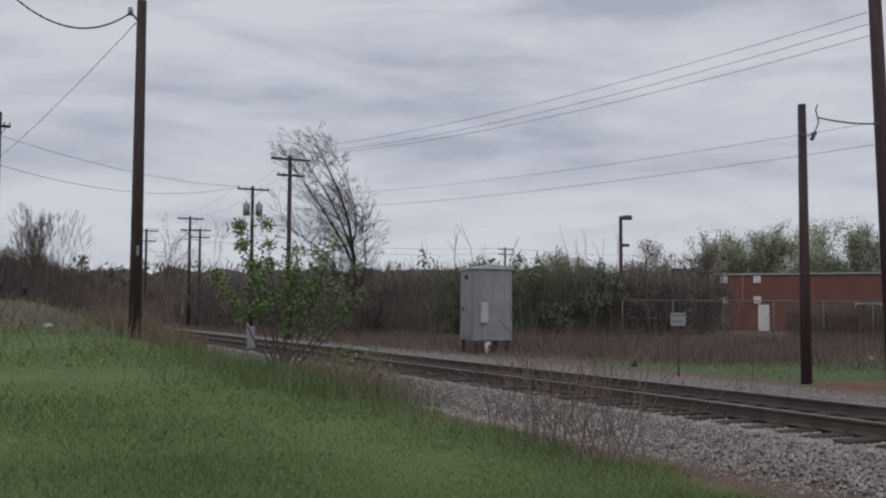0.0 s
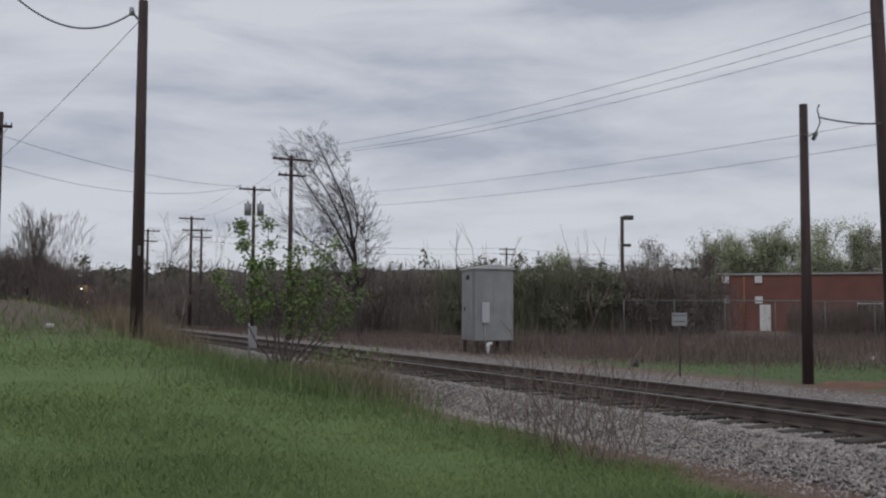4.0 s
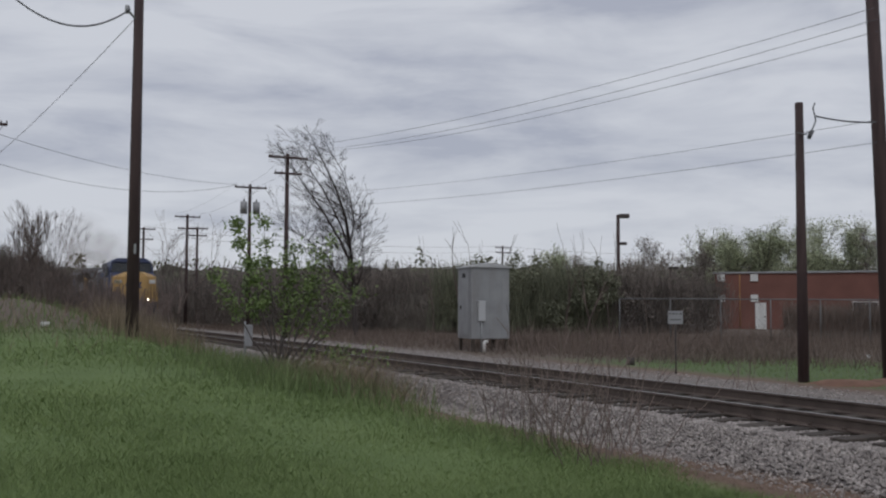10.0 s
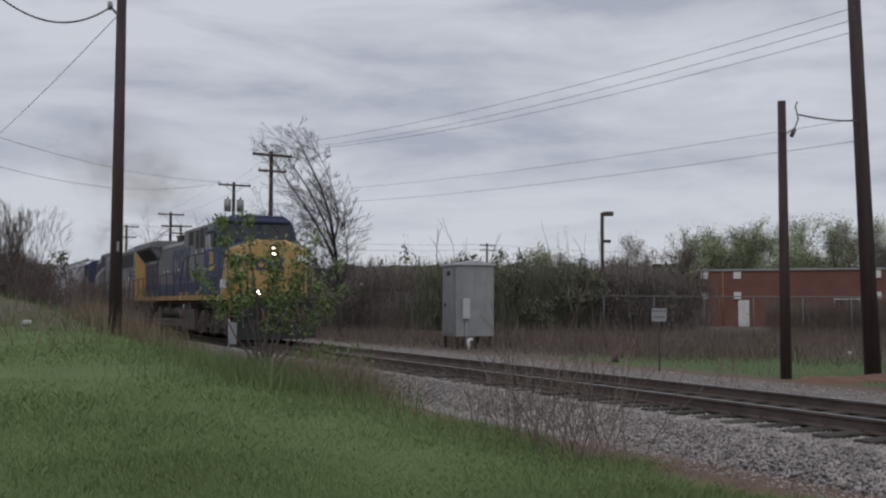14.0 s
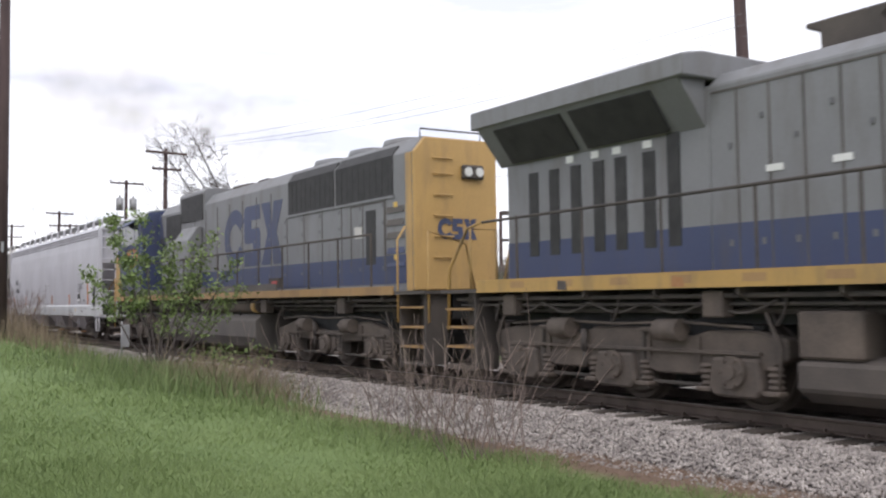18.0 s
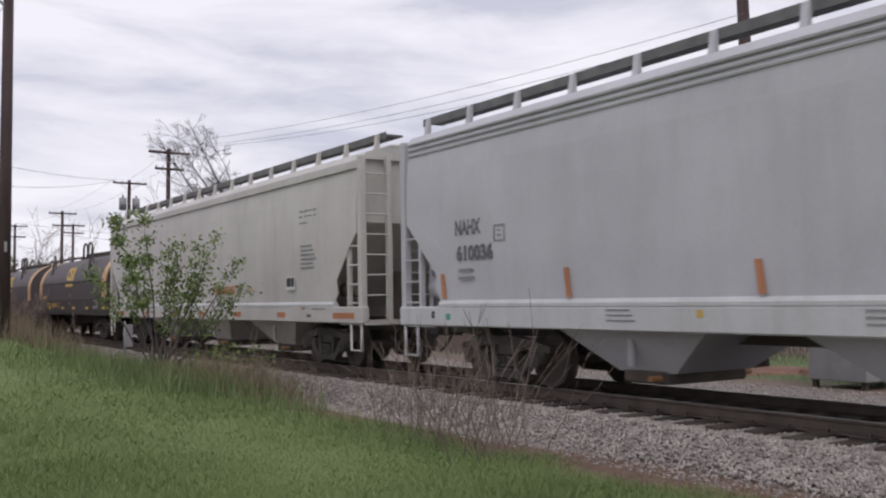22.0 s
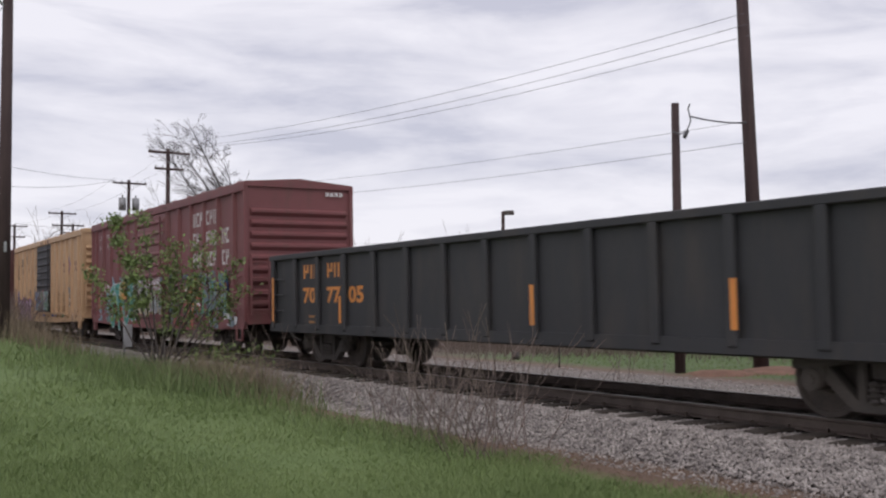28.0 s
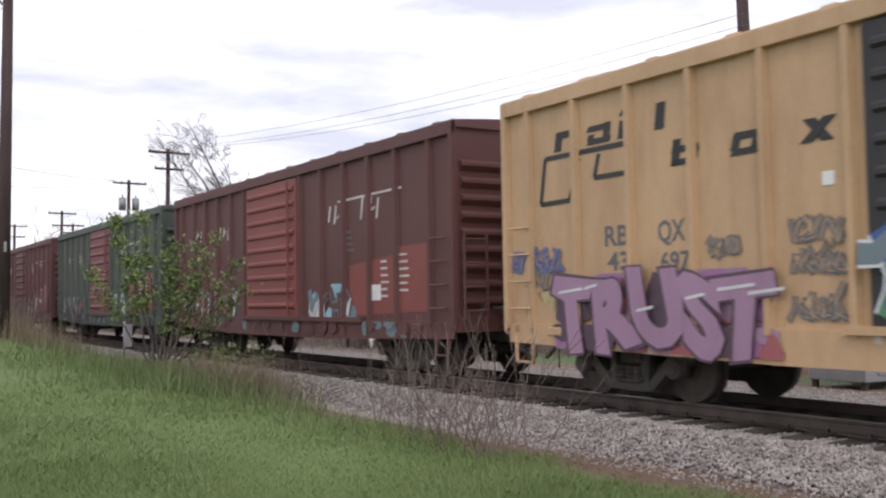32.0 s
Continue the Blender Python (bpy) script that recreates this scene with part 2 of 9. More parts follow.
M = {
    "loco_grey": paint("loco_grey_paint", (0.188, 0.190, 0.198), 0.55, 0.7, (0.115, 0.10, 0.09)),
    "loco_blue": paint("loco_blue_paint", (0.045, 0.058, 0.122), 0.55, 0.6, (0.07, 0.066, 0.072)),
    # Navy carries the shade of the cab recess; also used for the belt joint.
    "loco_dark": paint("loco_dark_navy", (0.022, 0.026, 0.045)),
    "sill_worn": paint("sill_worn_ochre", (0.33, 0.20, 0.085), 0.6, 0.85, (0.13, 0.085, 0.06)),
    "tank_grey": surface("dusty_tank_grey", (0.075, 0.068, 0.064), (0.135, 0.12, 0.11), 0.8, 0, 1.2, 30, 0.2),
    "truck_dark": surface("grimy_truck_casting", (0.046, 0.041, 0.039), (0.105, 0.088, 0.077), 0.85, 0, 2, 30, 0.3),
    "name_white": paint("worn_name_white", (0.58, 0.55, 0.54), 0.6, 0.85, (0.2, 0.09, 0.085)),
    "loco_yellow": paint("loco_yellow_paint", (0.47, 0.295, 0.105), 0.55, 0.75, (0.23, 0.15, 0.085)),
    "sill_yellow": paint("sill_yellow_paint", (0.42, 0.26, 0.08), 0.55, 0.75),
    "mark_yellow": paint("marking_yellow_paint", (0.62, 0.40, 0.08), 0.5, 0.3),
    "mark_orange": paint("marking_orange_paint", (0.66, 0.25, 0.06), 0.5, 0.25),
    "mark_white": paint("marking_white_paint", (0.75, 0.75, 0.74), 0.5, 0.3),
    "mark_grey": paint("marking_grey_paint", (0.13, 0.13, 0.14), 0.6, 0.2),
    "mark_black": paint("marking_black_paint", (0.03, 0.03, 0.032), 0.6, 0.2),
    "under": surface("underframe_grime", (0.048, 0.042, 0.040), (0.108, 0.091, 0.080), 0.85, 0, 1.5, 40, 0.3),
    "truck": surface("truck_casting_dust", (0.06, 0.05, 0.045), (0.14, 0.11, 0.09), 0.85, 0, 2, 30, 0.3),
    "wheel": surface("wheel_steel", (0.05, 0.043, 0.04), (0.105, 0.083, 0.07), 0.7, 0.2, 3, 30, 0.15),
    "tread": surface("wheel_tread", (0.45, 0.43, 0.41), (0.6, 0.58, 0.55), 0.3, 0.9, 3, 30, 0.05),
    "grille": surface("dark_grille", (0.020, 0.020, 0.021), (0.042, 0.041, 0.041), 0.7, 0, 4, 90, 0.4),
    "glass": surface("dark_cab_glass", (0.02, 0.025, 0.03), (0.05, 0.055, 0.06), 0.12, 0, 1, 10, 0.0),
    "rail_steel": surface("rail_rust", (0.075, 0.057, 0.049), (0.145, 0.11, 0.092), 0.75, 0.2, 3, 60, 0.2),
    "rail_top": surface("polished_rail_top", (0.22, 0.20, 0.195), (0.36, 0.335, 0.325), 0.42, 0.7, 4, 60, 0.05),
    "tie": surface("creosoted_tie", (0.03, 0.024, 0.02), (0.085, 0.068, 0.055), 0.9, 0, 3, 45, 0.5, per="object"),
    "stone": surface("ballast_stone", (0.195, 0.172, 0.16), (0.46, 0.415, 0.385), 0.9, 0, 4, 40, 0.3, per="island", spread=0.32),
    "ballast": surface("ballast_bed", (0.13, 0.115, 0.11), (0.29, 0.26, 0.25), 0.95, 0, 2.5, 16, 1.0),
    "pole": surface("pole_wood", (0.040, 0.026, 0.026), (0.085, 0.055, 0.052), 0.9, 0, 2, 40, 0.4, stretch=(4, 4, 0.4)),
    "treebark": surface("dark_twig_bark", (0.032, 0.026, 0.024), (0.075, 0.062, 0.056), 0.95, 0, 3, 30, 0.3),
    "dusty_glass": surface("dusty_cab_glass", (0.09, 0.085, 0.085), (0.16, 0.15, 0.15), 0.25, 0, 1, 10, 0.0),
    "thatch": surface("dead_thatch", (0.11, 0.072, 0.05), (0.27, 0.19, 0.135), 0.95, 0, 1.2, 12, 0.0, per="island", spread=0.35),
    "fencewire": surface("dull_fence_wire", (0.13, 0.13, 0.13), (0.2, 0.2, 0.2), 0.6, 0.3, 2, 30, 0.05),
    "screen_blue": surface("blue_grey_screen", (0.018, 0.026, 0.05), (0.04, 0.052, 0.085), 0.7, 0, 4, 90, 0.4),
    # Wire grey lightened to imitate the bloom of bright sky round it.
    "wire": surface("bloom_paled_wire", (0.09, 0.09, 0.095), (0.14, 0.14, 0.15), 0.6, 0.3, 5, 20, 0.0),
    "galv": surface("galvanised_grey", (0.27, 0.275, 0.28), (0.36, 0.365, 0.37), 0.5, 0.3, 1.5, 30, 0.05, dirt=(0.2, 0.18, 0.16), dirt_amount=0.4),
    "bark": surface("grey_bark", (0.06, 0.05, 0.045), (0.13, 0.11, 0.10), 0.95, 0, 3, 30, 0.5),
    "twig": surface("bare_twig", (0.085, 0.066, 0.057), (0.18, 0.14, 0.12), 0.95, 0, 2, 20, 0.0, per="island", spread=0.35),
    "dry": surface("dry_stalk", (0.155, 0.120, 0.080), (0.31, 0.25, 0.172), 0.95, 0, 2, 20, 0.0, per="island", spread=0.35),
    "grass": surface("spring_grass", (0.128, 0.184, 0.058), (0.218, 0.284, 0.108), 0.75, 0, 0.35, 8, 0.0, per="island", spread=0.24),
    "leaf": surface("young_leaf", (0.098, 0.147, 0.040), (0.210, 0.280, 0.092), 0.55, 0, 2, 20, 0.0, per="island", spread=0.4),
    "scrub": surface("brown_scrub", (0.105, 0.089, 0.078), (0.205, 0.172, 0.15), 0.95, 0, 0.3, 6, 0.0, per="island", spread=0.45),
    "greenscrub": surface("budding_scrub", (0.118, 0.124, 0.083), (0.212, 0.220, 0.146), 0.95, 0, 0.3, 6, 0.0, per="island", spread=0.4),
    "thicket": surface("dark_thicket", (0.105, 0.096, 0.083), (0.195, 0.175, 0.15), 1.0, 0, 0.6, 5, 0.8),
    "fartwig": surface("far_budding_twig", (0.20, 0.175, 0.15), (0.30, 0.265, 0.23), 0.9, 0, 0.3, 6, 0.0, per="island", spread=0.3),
    "rank": surface("rank_grass", (0.108, 0.155, 0.053), (0.185, 0.238, 0.097), 0.8, 0, 0.6, 8, 0.0, per="island", spread=0.35),
    "dryweed": surface("dry_weed", (0.105, 0.078, 0.064), (0.20, 0.155, 0.128), 0.95, 0, 0.4, 10, 0.0, per="island", spread=0.35),
    "brush": surface("dead_brush_stem", (0.125, 0.093, 0.082), (0.27, 0.21, 0.185), 0.95, 0, 2, 20, 0.0, per="island", spread=0.3),
    # Young leaf colour, paled further to carry the haze of distance.
    "hazyleaf": surface("hazy_spring_leaf", (0.27, 0.295, 0.18), (0.43, 0.46, 0.30), 0.9, 0, 0.3, 6, 0.0, per="island", spread=0.4),
    "brick": surface("red_brick", (0.15, 0.068, 0.054), (0.21, 0.095, 0.074), 0.9, 0, 0.6, 12, 0.2),
    "white": surface("white_paint", (0.62, 0.62, 0.60), (0.75, 0.75, 0.73), 0.6, 0, 1, 20, 0.05, dirt=(0.4, 0.37, 0.33), dirt_amount=0.4),
    "lamp_on": surface("lit_headlamp", (0.9, 0.85, 0.7), (1, 0.95, 0.8), 0.3, 0, 1, 5, 0, glow=(1.0, 0.76, 0.60), power=16.0),
    "lamp_red": surface("red_reflector", (0.35, 0.02, 0.02), (0.45, 0.03, 0.03), 0.3, 0, 3, 20, 0),
    "hose": surface("air_hose_red", (0.15, 0.06, 0.06), (0.23, 0.10, 0.10), 0.7, 0, 3, 20, 0),
    "hop_grey": paint("hopper_grey_paint", (0.49, 0.485, 0.515), 0.5, 0.3, (0.34, 0.33, 0.32)),
    "hop_cream": paint("hopper_cream_paint", (0.545, 0.525, 0.495), 0.5, 0.4, (0.36, 0.31, 0.26)),
    "hop_white": paint("sill_white_paint", (0.52, 0.53, 0.54), 0.5, 0.4, (0.3, 0.26, 0.22)),
    "walkway": surface("grey_running_board", (0.11, 0.11, 0.11), (0.19, 0.19, 0.185), 0.7, 0.2, 3, 60, 0.2),
    "red_dirt": surface("red_clay_dirt", (0.13, 0.065, 0.042), (0.26, 0.14, 0.095), 0.95, 0, 2.5, 20, 0.8),
    "stripe_rust": paint("faded_stripe_orange", (0.48, 0.19, 0.085), 0.6, 0.4),
    "print_grey": paint("faded_print_grey", (0.22, 0.22, 0.23), 0.6, 0.3, (0.35, 0.34, 0.33)),
    "rust": surface("rust_streak", (0.28, 0.13, 0.05), (0.40, 0.22, 0.11), 0.9, 0, 2, 20, 0.1),
    "coil_black": paint("coil_hood_black", (0.072, 0.058, 0.060), 0.55, 0.5, (0.09, 0.065, 0.055)),
    "coil_band": paint("coil_band_ochre", (0.61, 0.375, 0.19), 0.55, 0.5, (0.3, 0.16, 0.08)),
    "coil_deck": paint("coil_deck_black", (0.043, 0.037, 0.036), 0.65, 0.6, (0.12, 0.08, 0.06)),
    "gondola": paint("gondola_black", (0.036, 0.036, 0.040), 0.65, 0.5, (0.08, 0.065, 0.055)),
    "maroon": paint("boxcar_maroon", (0.20, 0.070, 0.072), 0.6, 0.7, (0.135, 0.075, 0.065)),
    "box_yellow": paint("boxcar_yellow", (0.525, 0.345, 0.198), 0.55, 0.65, (0.37, 0.215, 0.12)),
    "box_sand": paint("scrawl_sand", (0.33, 0.20, 0.09), 0.6, 0.4),
    "box_brown": paint("boxcar_brown", (0.12, 0.048, 0.045), 0.65, 0.5, (0.09, 0.06, 0.05)),
    "door_red": paint("boxcar_red_door", (0.235, 0.066, 0.058), 0.6, 0.5, (0.2, 0.08, 0.05)),
    "box_green": paint("boxcar_green", (0.068, 0.084, 0.068), 0.6, 0.5, (0.12, 0.11, 0.08)),
    "smoke": surface("thin_exhaust_smoke", (0.32, 0.25, 0.20), (0.42, 0.35, 0.30), 1.0, 0, 1, 5, 0),
    "g_teal": paint("graffiti_teal", (0.06, 0.28, 0.24), 0.5, 0.2), "g_blue": paint("graffiti_sky_blue", (0.30, 0.52, 0.62), 0.5, 0.2),
    "g_red": paint("graffiti_brick_red", (0.36, 0.09, 0.07), 0.5, 0.2), "g_orange": paint("graffiti_orange", (0.66, 0.30, 0.08), 0.5, 0.2),
    "g_white": paint("graffiti_white", (0.62, 0.63, 0.64), 0.5, 0.2), "g_purple": paint("graffiti_purple", (0.34, 0.16, 0.33), 0.5, 0.2),
    "g_pink": paint("graffiti_rose", (0.36, 0.11, 0.12), 0.5, 0.2), "g_black": paint("graffiti_black", (0.02, 0.02, 0.025), 0.5, 0.1),
    "g_navy": paint("graffiti_navy", (0.05, 0.10, 0.30), 0.5, 0.2), "g_green": paint("graffiti_green", (0.09, 0.25, 0.13), 0.5, 0.2),
    "g_sand": paint("graffiti_sand", (0.50, 0.42, 0.22), 0.5, 0.2), "g_mauve": paint("graffiti_mauve", (0.36, 0.22, 0.33), 0.5, 0.4, (0.2, 0.1, 0.14)), "g_dusk": paint("graffiti_dusk", (0.10, 0.06, 0.09), 0.5, 0.3),
    "g_grey": paint("graffiti_slate", (0.16, 0.21, 0.24), 0.5, 0.2),
}
sm = M["smoke"].node_tree
sm_tc, sm_gr, sm_no, sm_mul = (sm.nodes.new(k) for k in ("ShaderNodeTexCoord", "ShaderNodeTexGradient", "ShaderNodeTexNoise", "ShaderNodeMath"))
sm_gr.gradient_type = "SPHERICAL"
sm_no.inputs["Scale"].default_value, sm_no.inputs["Detail"].default_value = 1.6, 4
sm_mul.operation = "MULTIPLY"
sm_half = sm.nodes.new("ShaderNodeMapRange")
sm_half.inputs["From Min"].default_value, sm_half.inputs["From Max"].default_value, sm_half.inputs["To Max"].default_value = 0.32, 0.75, 0.36
sm.links.new(sm_tc.outputs["Object"], sm_gr.inputs["Vector"])
sm.links.new(sm_tc.outputs["Object"], sm_no.inputs["Vector"])
sm.links.new(sm_no.outputs["Fac"], sm_half.inputs["Value"])
sm.links.new(sm_gr.outputs["Fac"], sm_mul.inputs[0])
sm.links.new(sm_half.outputs[0], sm_mul.inputs[1])
sm.links.new(sm_mul.outputs[0], sm.nodes["Principled BSDF"].inputs["Alpha"])
# ---- ground ----
def ground_z(x, y):
    z = -0.42
    z += 1.25 * smooth((y - 9) / 22) * smooth((7.4 - x) / 4.5)
    z += 0.75 * smooth((y - 27) / 16) * smooth((5.6 - x) / 4.0)
    if abs(x - TRACK_X) < 3.4:
        z -= 0.10
    return z


def ground_material():
    """Grass field, dry verge beside the ballast, gravel and thin grass beyond the track, by place on the ground."""
    m = surface("ground_soil_and_grass", (0.098, 0.150, 0.044), (0.160, 0.222, 0.074), 0.95, 0, 0.5, 14, 0.6)
    n, l = m.node_tree.nodes, m.node_tree.links
    p = n["Principled BSDF"]
    green = p.inputs["Base Color"].links[0].from_socket
    geo, sep = n.new("ShaderNodeNewGeometry"), n.new("ShaderNodeSeparateXYZ")
    l.new(geo.outputs["Position"], sep.inputs[0])
    wob = n.new("ShaderNodeTexNoise")
    wob.inputs["Scale"].default_value, wob.inputs["Detail"].default_value = 0.8, 6
    l.new(geo.outputs["Position"], wob.inputs["Vector"])

    def band(lo, hi, socket, wobble):
        a = n.new("ShaderNodeMath")
        a.operation = "MULTIPLY_ADD"
        a.inputs[1].default_value = wobble
        l.new(wob.outputs["Fac"], a.inputs[0])
        l.new(socket, a.inputs[2])
        r = n.new("ShaderNodeMapRange")
        r.inputs["From Min"].default_value, r.inputs["From Max"].default_value = lo + wobble * 0.5, hi + wobble * 0.5
        l.new(a.outputs[0], r.inputs["Value"])
        return r.outputs[0]

    def blend(a, b, f):
        x = n.new("ShaderNodeMix")
        x.data_type = "RGBA"
        l.new(f, x.inputs["Factor"])
        if isinstance(a, tuple):
            x.inputs["A"].default_value = (*a, 1)
        else:
            l.new(a, x.inputs["A"])
        if isinstance(b, tuple):
            x.inputs["B"].default_value = (*b, 1)
        else:
            l.new(b, x.inputs["B"])
        return x.outputs["Result"]

    fine = n.new("ShaderNodeTexNoise")
    fine.inputs["Scale"].default_value, fine.inputs["Detail"].default_value = 7, 8
    l.new(geo.outputs["Position"], fine.inputs["Vector"])
    dry = blend((0.07, 0.045, 0.033), (0.25, 0.16, 0.112), fine.outputs["Fac"])
    gravel = blend((0.11, 0.094, 0.084), (0.31, 0.272, 0.245), fine.outputs["Fac"])
    straw = blend((0.085, 0.064, 0.048), (0.17, 0.128, 0.098), fine.outputs["Fac"])
    c = blend(green, dry, band(6.3, 6.9, sep.outputs["X"], 0.9))
    c = blend(c, gravel, band(7.95, 8.4, sep.outputs["X"], 0.5))
    c = blend(c, dry, band(16.2, 17.2, sep.outputs["X"], 1.8))
    c = blend(c, (0.095, 0.140, 0.050), band(17.2, 18.6, sep.outputs["X"], 1.2))
    c = blend(c, straw, band(25.0, 28.0, sep.outputs["X"], 4.0))
    bank = band(24, 29, sep.outputs["Y"], 5.0)
    west = n.new("ShaderNodeMath")
    west.operation = "LESS_THAN"
    west.inputs[1].default_value = 9.0
    l.new(sep.outputs["X"], west.inputs[0])
    upper = n.new("ShaderNodeMath")
    upper.operation = "MULTIPLY"
    l.new(bank, upper.inputs[0])
    l.new(west.outputs[0], upper.inputs[1])
    c = blend(c, straw, upper.outputs[0])
    far = band(25, 30, sep.outputs["Y"], 4.0)
    east = band(16.0, 17.0, sep.outputs["X"], 1.5)
    both = n.new("ShaderNodeMath")
    both.operation = "MULTIPLY"
    l.new(far, both.inputs[0])
    l.new(east, both.inputs[1])
    c = blend(c, straw, both.outputs[0])
    l.new(c, p.inputs["Base Color"])
    return m


gx = np.unique(np.concatenate([np.linspace(-1500, -60, 12), np.linspace(-60, -6, 14), np.arange(-6, 17, 0.5), np.linspace(17, 80, 24), np.linspace(80, 1500, 12)]))
gy = np.unique(np.concatenate([np.linspace(-1500, -40, 10), np.linspace(-40, 0, 10), np.arange(0, 60, 0.75), np.linspace(60, 200, 20), np.linspace(200, 1500, 10)]))
gv = []
for y in gy:
    for x in gx:
        z = ground_z(x, y)
        if x < 7 and 2 < y < 70:
            z += 0.05 * noise.noise((x * 0.6, y * 0.6, 3.0))
        gv.append((x, y, z))
nx = len(gx)
gf = [(j * nx + i, j * nx + i + 1, (j + 1) * nx + i + 1, (j + 1) * nx + i) for j in range(len(gy) - 1) for i in range(nx - 1)]
ground = thing("ground", "grassy field sloping to a gravelled railway verge", "ground", kind="structure", data=soup("ground", gv, gf, ground_material(), True))

# ---- track ----
track = thing("track", "single railway track on pale crushed-stone ballast", "railway track", kind="structure")
bed = Shape().prism([(TRACK_X - 2.5, -0.56), (TRACK_X - 1.75, -0.22), (TRACK_X + 1.75, -0.20), (TRACK_X + 3.1, -0.56)], -60, 420)
part("ballast_bed", bed, M["ballast"], track, "grey crushed-stone ballast bed")
RAIL = [(-0.07, -0.17), (0.07, -0.17), (0.07, -0.155), (0.012, -0.135), (0.012, -0.045), (0.036, -0.03), (0.036, -0.002), (-0.036, -0.002),
        (-0.036, -0.03), (-0.012, -0.045), (-0.012, -0.135), (-0.07, -0.155)]
for side, lift in ((-0.755, -0.009), (0.755, 0.009)):
    rail = part("rail", Shape().prism([(TRACK_X + side + x, z + lift) for x, z in RAIL], -60, 420), M["rail_steel"], track, "rust-brown steel rail")
    part("running_surface", Shape().box(TRACK_X + side - 0.034, TRACK_X + side + 0.034, -60, 420, lift - 0.004, lift + 0.002), M["rail_top"], rail, "polished rail top")

# ---- poles and wires ----
def pole(x, y, height, r, lean=(0, 0), label="dark creosoted wooden utility pole", base=None, arms=(), cans=0, name="utility_pole"):
    z0 = ground_z(x, y) if base is None else base
    ob = thing(name, label, "utility pole", at=pose(x, y, z0))
    top = Vector((lean[0], lean[1], height))
    part("shaft", Shape().rod((0, 0, -0.3), top, r, 14, r * 0.72), M["pole"], ob)
    for z, half, tilt in arms:
        c = top * (z / height)
        arm = part("crossarm", Shape().box(c.x - half, c.x + half, c.y - r - 0.12, c.y - r, z - 0.06, z + 0.06).bevel(0.01), M["pole"], ob, "wooden crossarm")
        for k in (-0.92, -0.45, 0.45, 0.92):
            part("insulator", Shape().rod((c.x + half * k, c.y - r - 0.06, z + 0.06), (c.x + half * k, c.y - r - 0.06, z + 0.2), 0.045, 8, 0.03), M["galv"], arm, "small pin insulator")
        for k in (-1, 1):
            part("brace", Shape().rod((c.x + k * half * 0.6, c.y - r - 0.06, z - 0.05), (c.x, c.y - r - 0.02, z - 0.55), 0.02, 5), M["galv"], arm)
    for k in range(cans):
        s = -1 if k == 0 else 1
        c = top * 0.84
        can = part("transformer", Shape().rod((c.x + s * 0.45, c.y - 0.1, c.z - 0.45), (c.x + s * 0.45, c.y - 0.1, c.z + 0.4), 0.25, 14), M["galv"], ob, "grey transformer can")
        part("bushing", Shape().rod((c.x + s * 0.45, c.y - 0.1, c.z + 0.4), (c.x + s * 0.45, c.y - 0.1, c.z + 0.6), 0.05, 8), M["under"], can)
    return ob


def wire(a, b, sag, r=0.0075, label="thin sagging overhead wire", n=24):
    a, b = Vector(a), Vector(b)
    pts = [a.lerp(b, i / n) - Vector((0, 0, sag * 4 * (i / n) * (1 - i / n))) for i in range(n + 1)]
    return thing("overhead_wire", label, "wire", "overhead wires", data=Shape().path(pts, r, 4).mesh("overhead_wire", M["wire"]))


near_pole = pole(3.83, 25.8, 8.75, 0.165, (0.0, 0.1), "tall dark wooden utility pole in the weedy bank", name="utility_pole")
part("insulator_bracket", Shape().rod((-0.1, 0.05, 8.2), (-0.3, 0.0, 8.4), 0.03, 6).rod((-0.3, 0, 8.3), (-0.3, 0, 8.5), 0.06, 8), M["galv"], near_pole)
part("tag", Shape().box(-0.03, 0.03, -0.18, -0.168, 2.1, 2.35), M["galv"], near_pole, "pale number tag")
pole(1.0, 50, 8.9, 0.16, (0.05, 0), "dark wooden utility pole beyond the bank", arms=((8.2, 0.5, 0),))
pole(16.1, 53.0, 10.35, 0.15, (0, 0), "dark wooden utility pole with two crossarms", arms=((10.1, 1.15, 0), (9.2, 0.8, 0)))
pole(17.95, 68.0, 10.4, 0.15, (0, 0), "dark wooden utility pole with crossarm and two transformers", arms=((10.15, 1.15, 0),), cans=2)
pole(18.5, 92.5, 10.35, 0.16, (0, 0), "distant wooden utility pole with crossarms", arms=((10.1, 1.2, 0), (9.0, 0.9, 0)))
pole(20.4, 97.0, 9.6, 0.15, (0, 0), "distant wooden utility pole with crossarms", arms=((9.4, 1.0, 0), (8.7, 0.9, 0)))
pole(17.0, 108.0, 10.2, 0.16, (0, 0), "distant wooden utility pole with crossarms", arms=((10.0, 1.2, 0), (8.9, 1.0, 0)))
pole(68.0, 120.0, 10.5, 0.16, (0, 0), "far wooden utility pole above the scrub", arms=((10.2, 1.3, 0), (9.5, 1.2, 0)))
short_pole = pole(17.85, 17.1, 6.7, 0.135, (0.13, 0.12), "short dark wooden pole carrying a cable end", base=-0.42)
part("cable_loop", Shape().path([(-0.1, 0.0, 5.95), (0.12, -0.05, 5.9), (0.3, -0.1, 6.0), (0.42, -0.12, 6.25), (0.33, -0.12, 6.55), (0.4, -0.12, 6.68)], 0.018, 5)
     .rod((0.22, -0.08, 5.82), (0.32, -0.1, 6.0), 0.05, 8), M["wire"], short_pole, "hanging black cable loop")
pole(20.36, 16.7, 11.5, 0.2, (-0.25, 0.2), "thick dark leaning wooden utility pole", base=-0.42, arms=((11.0, 1.2, 0),))
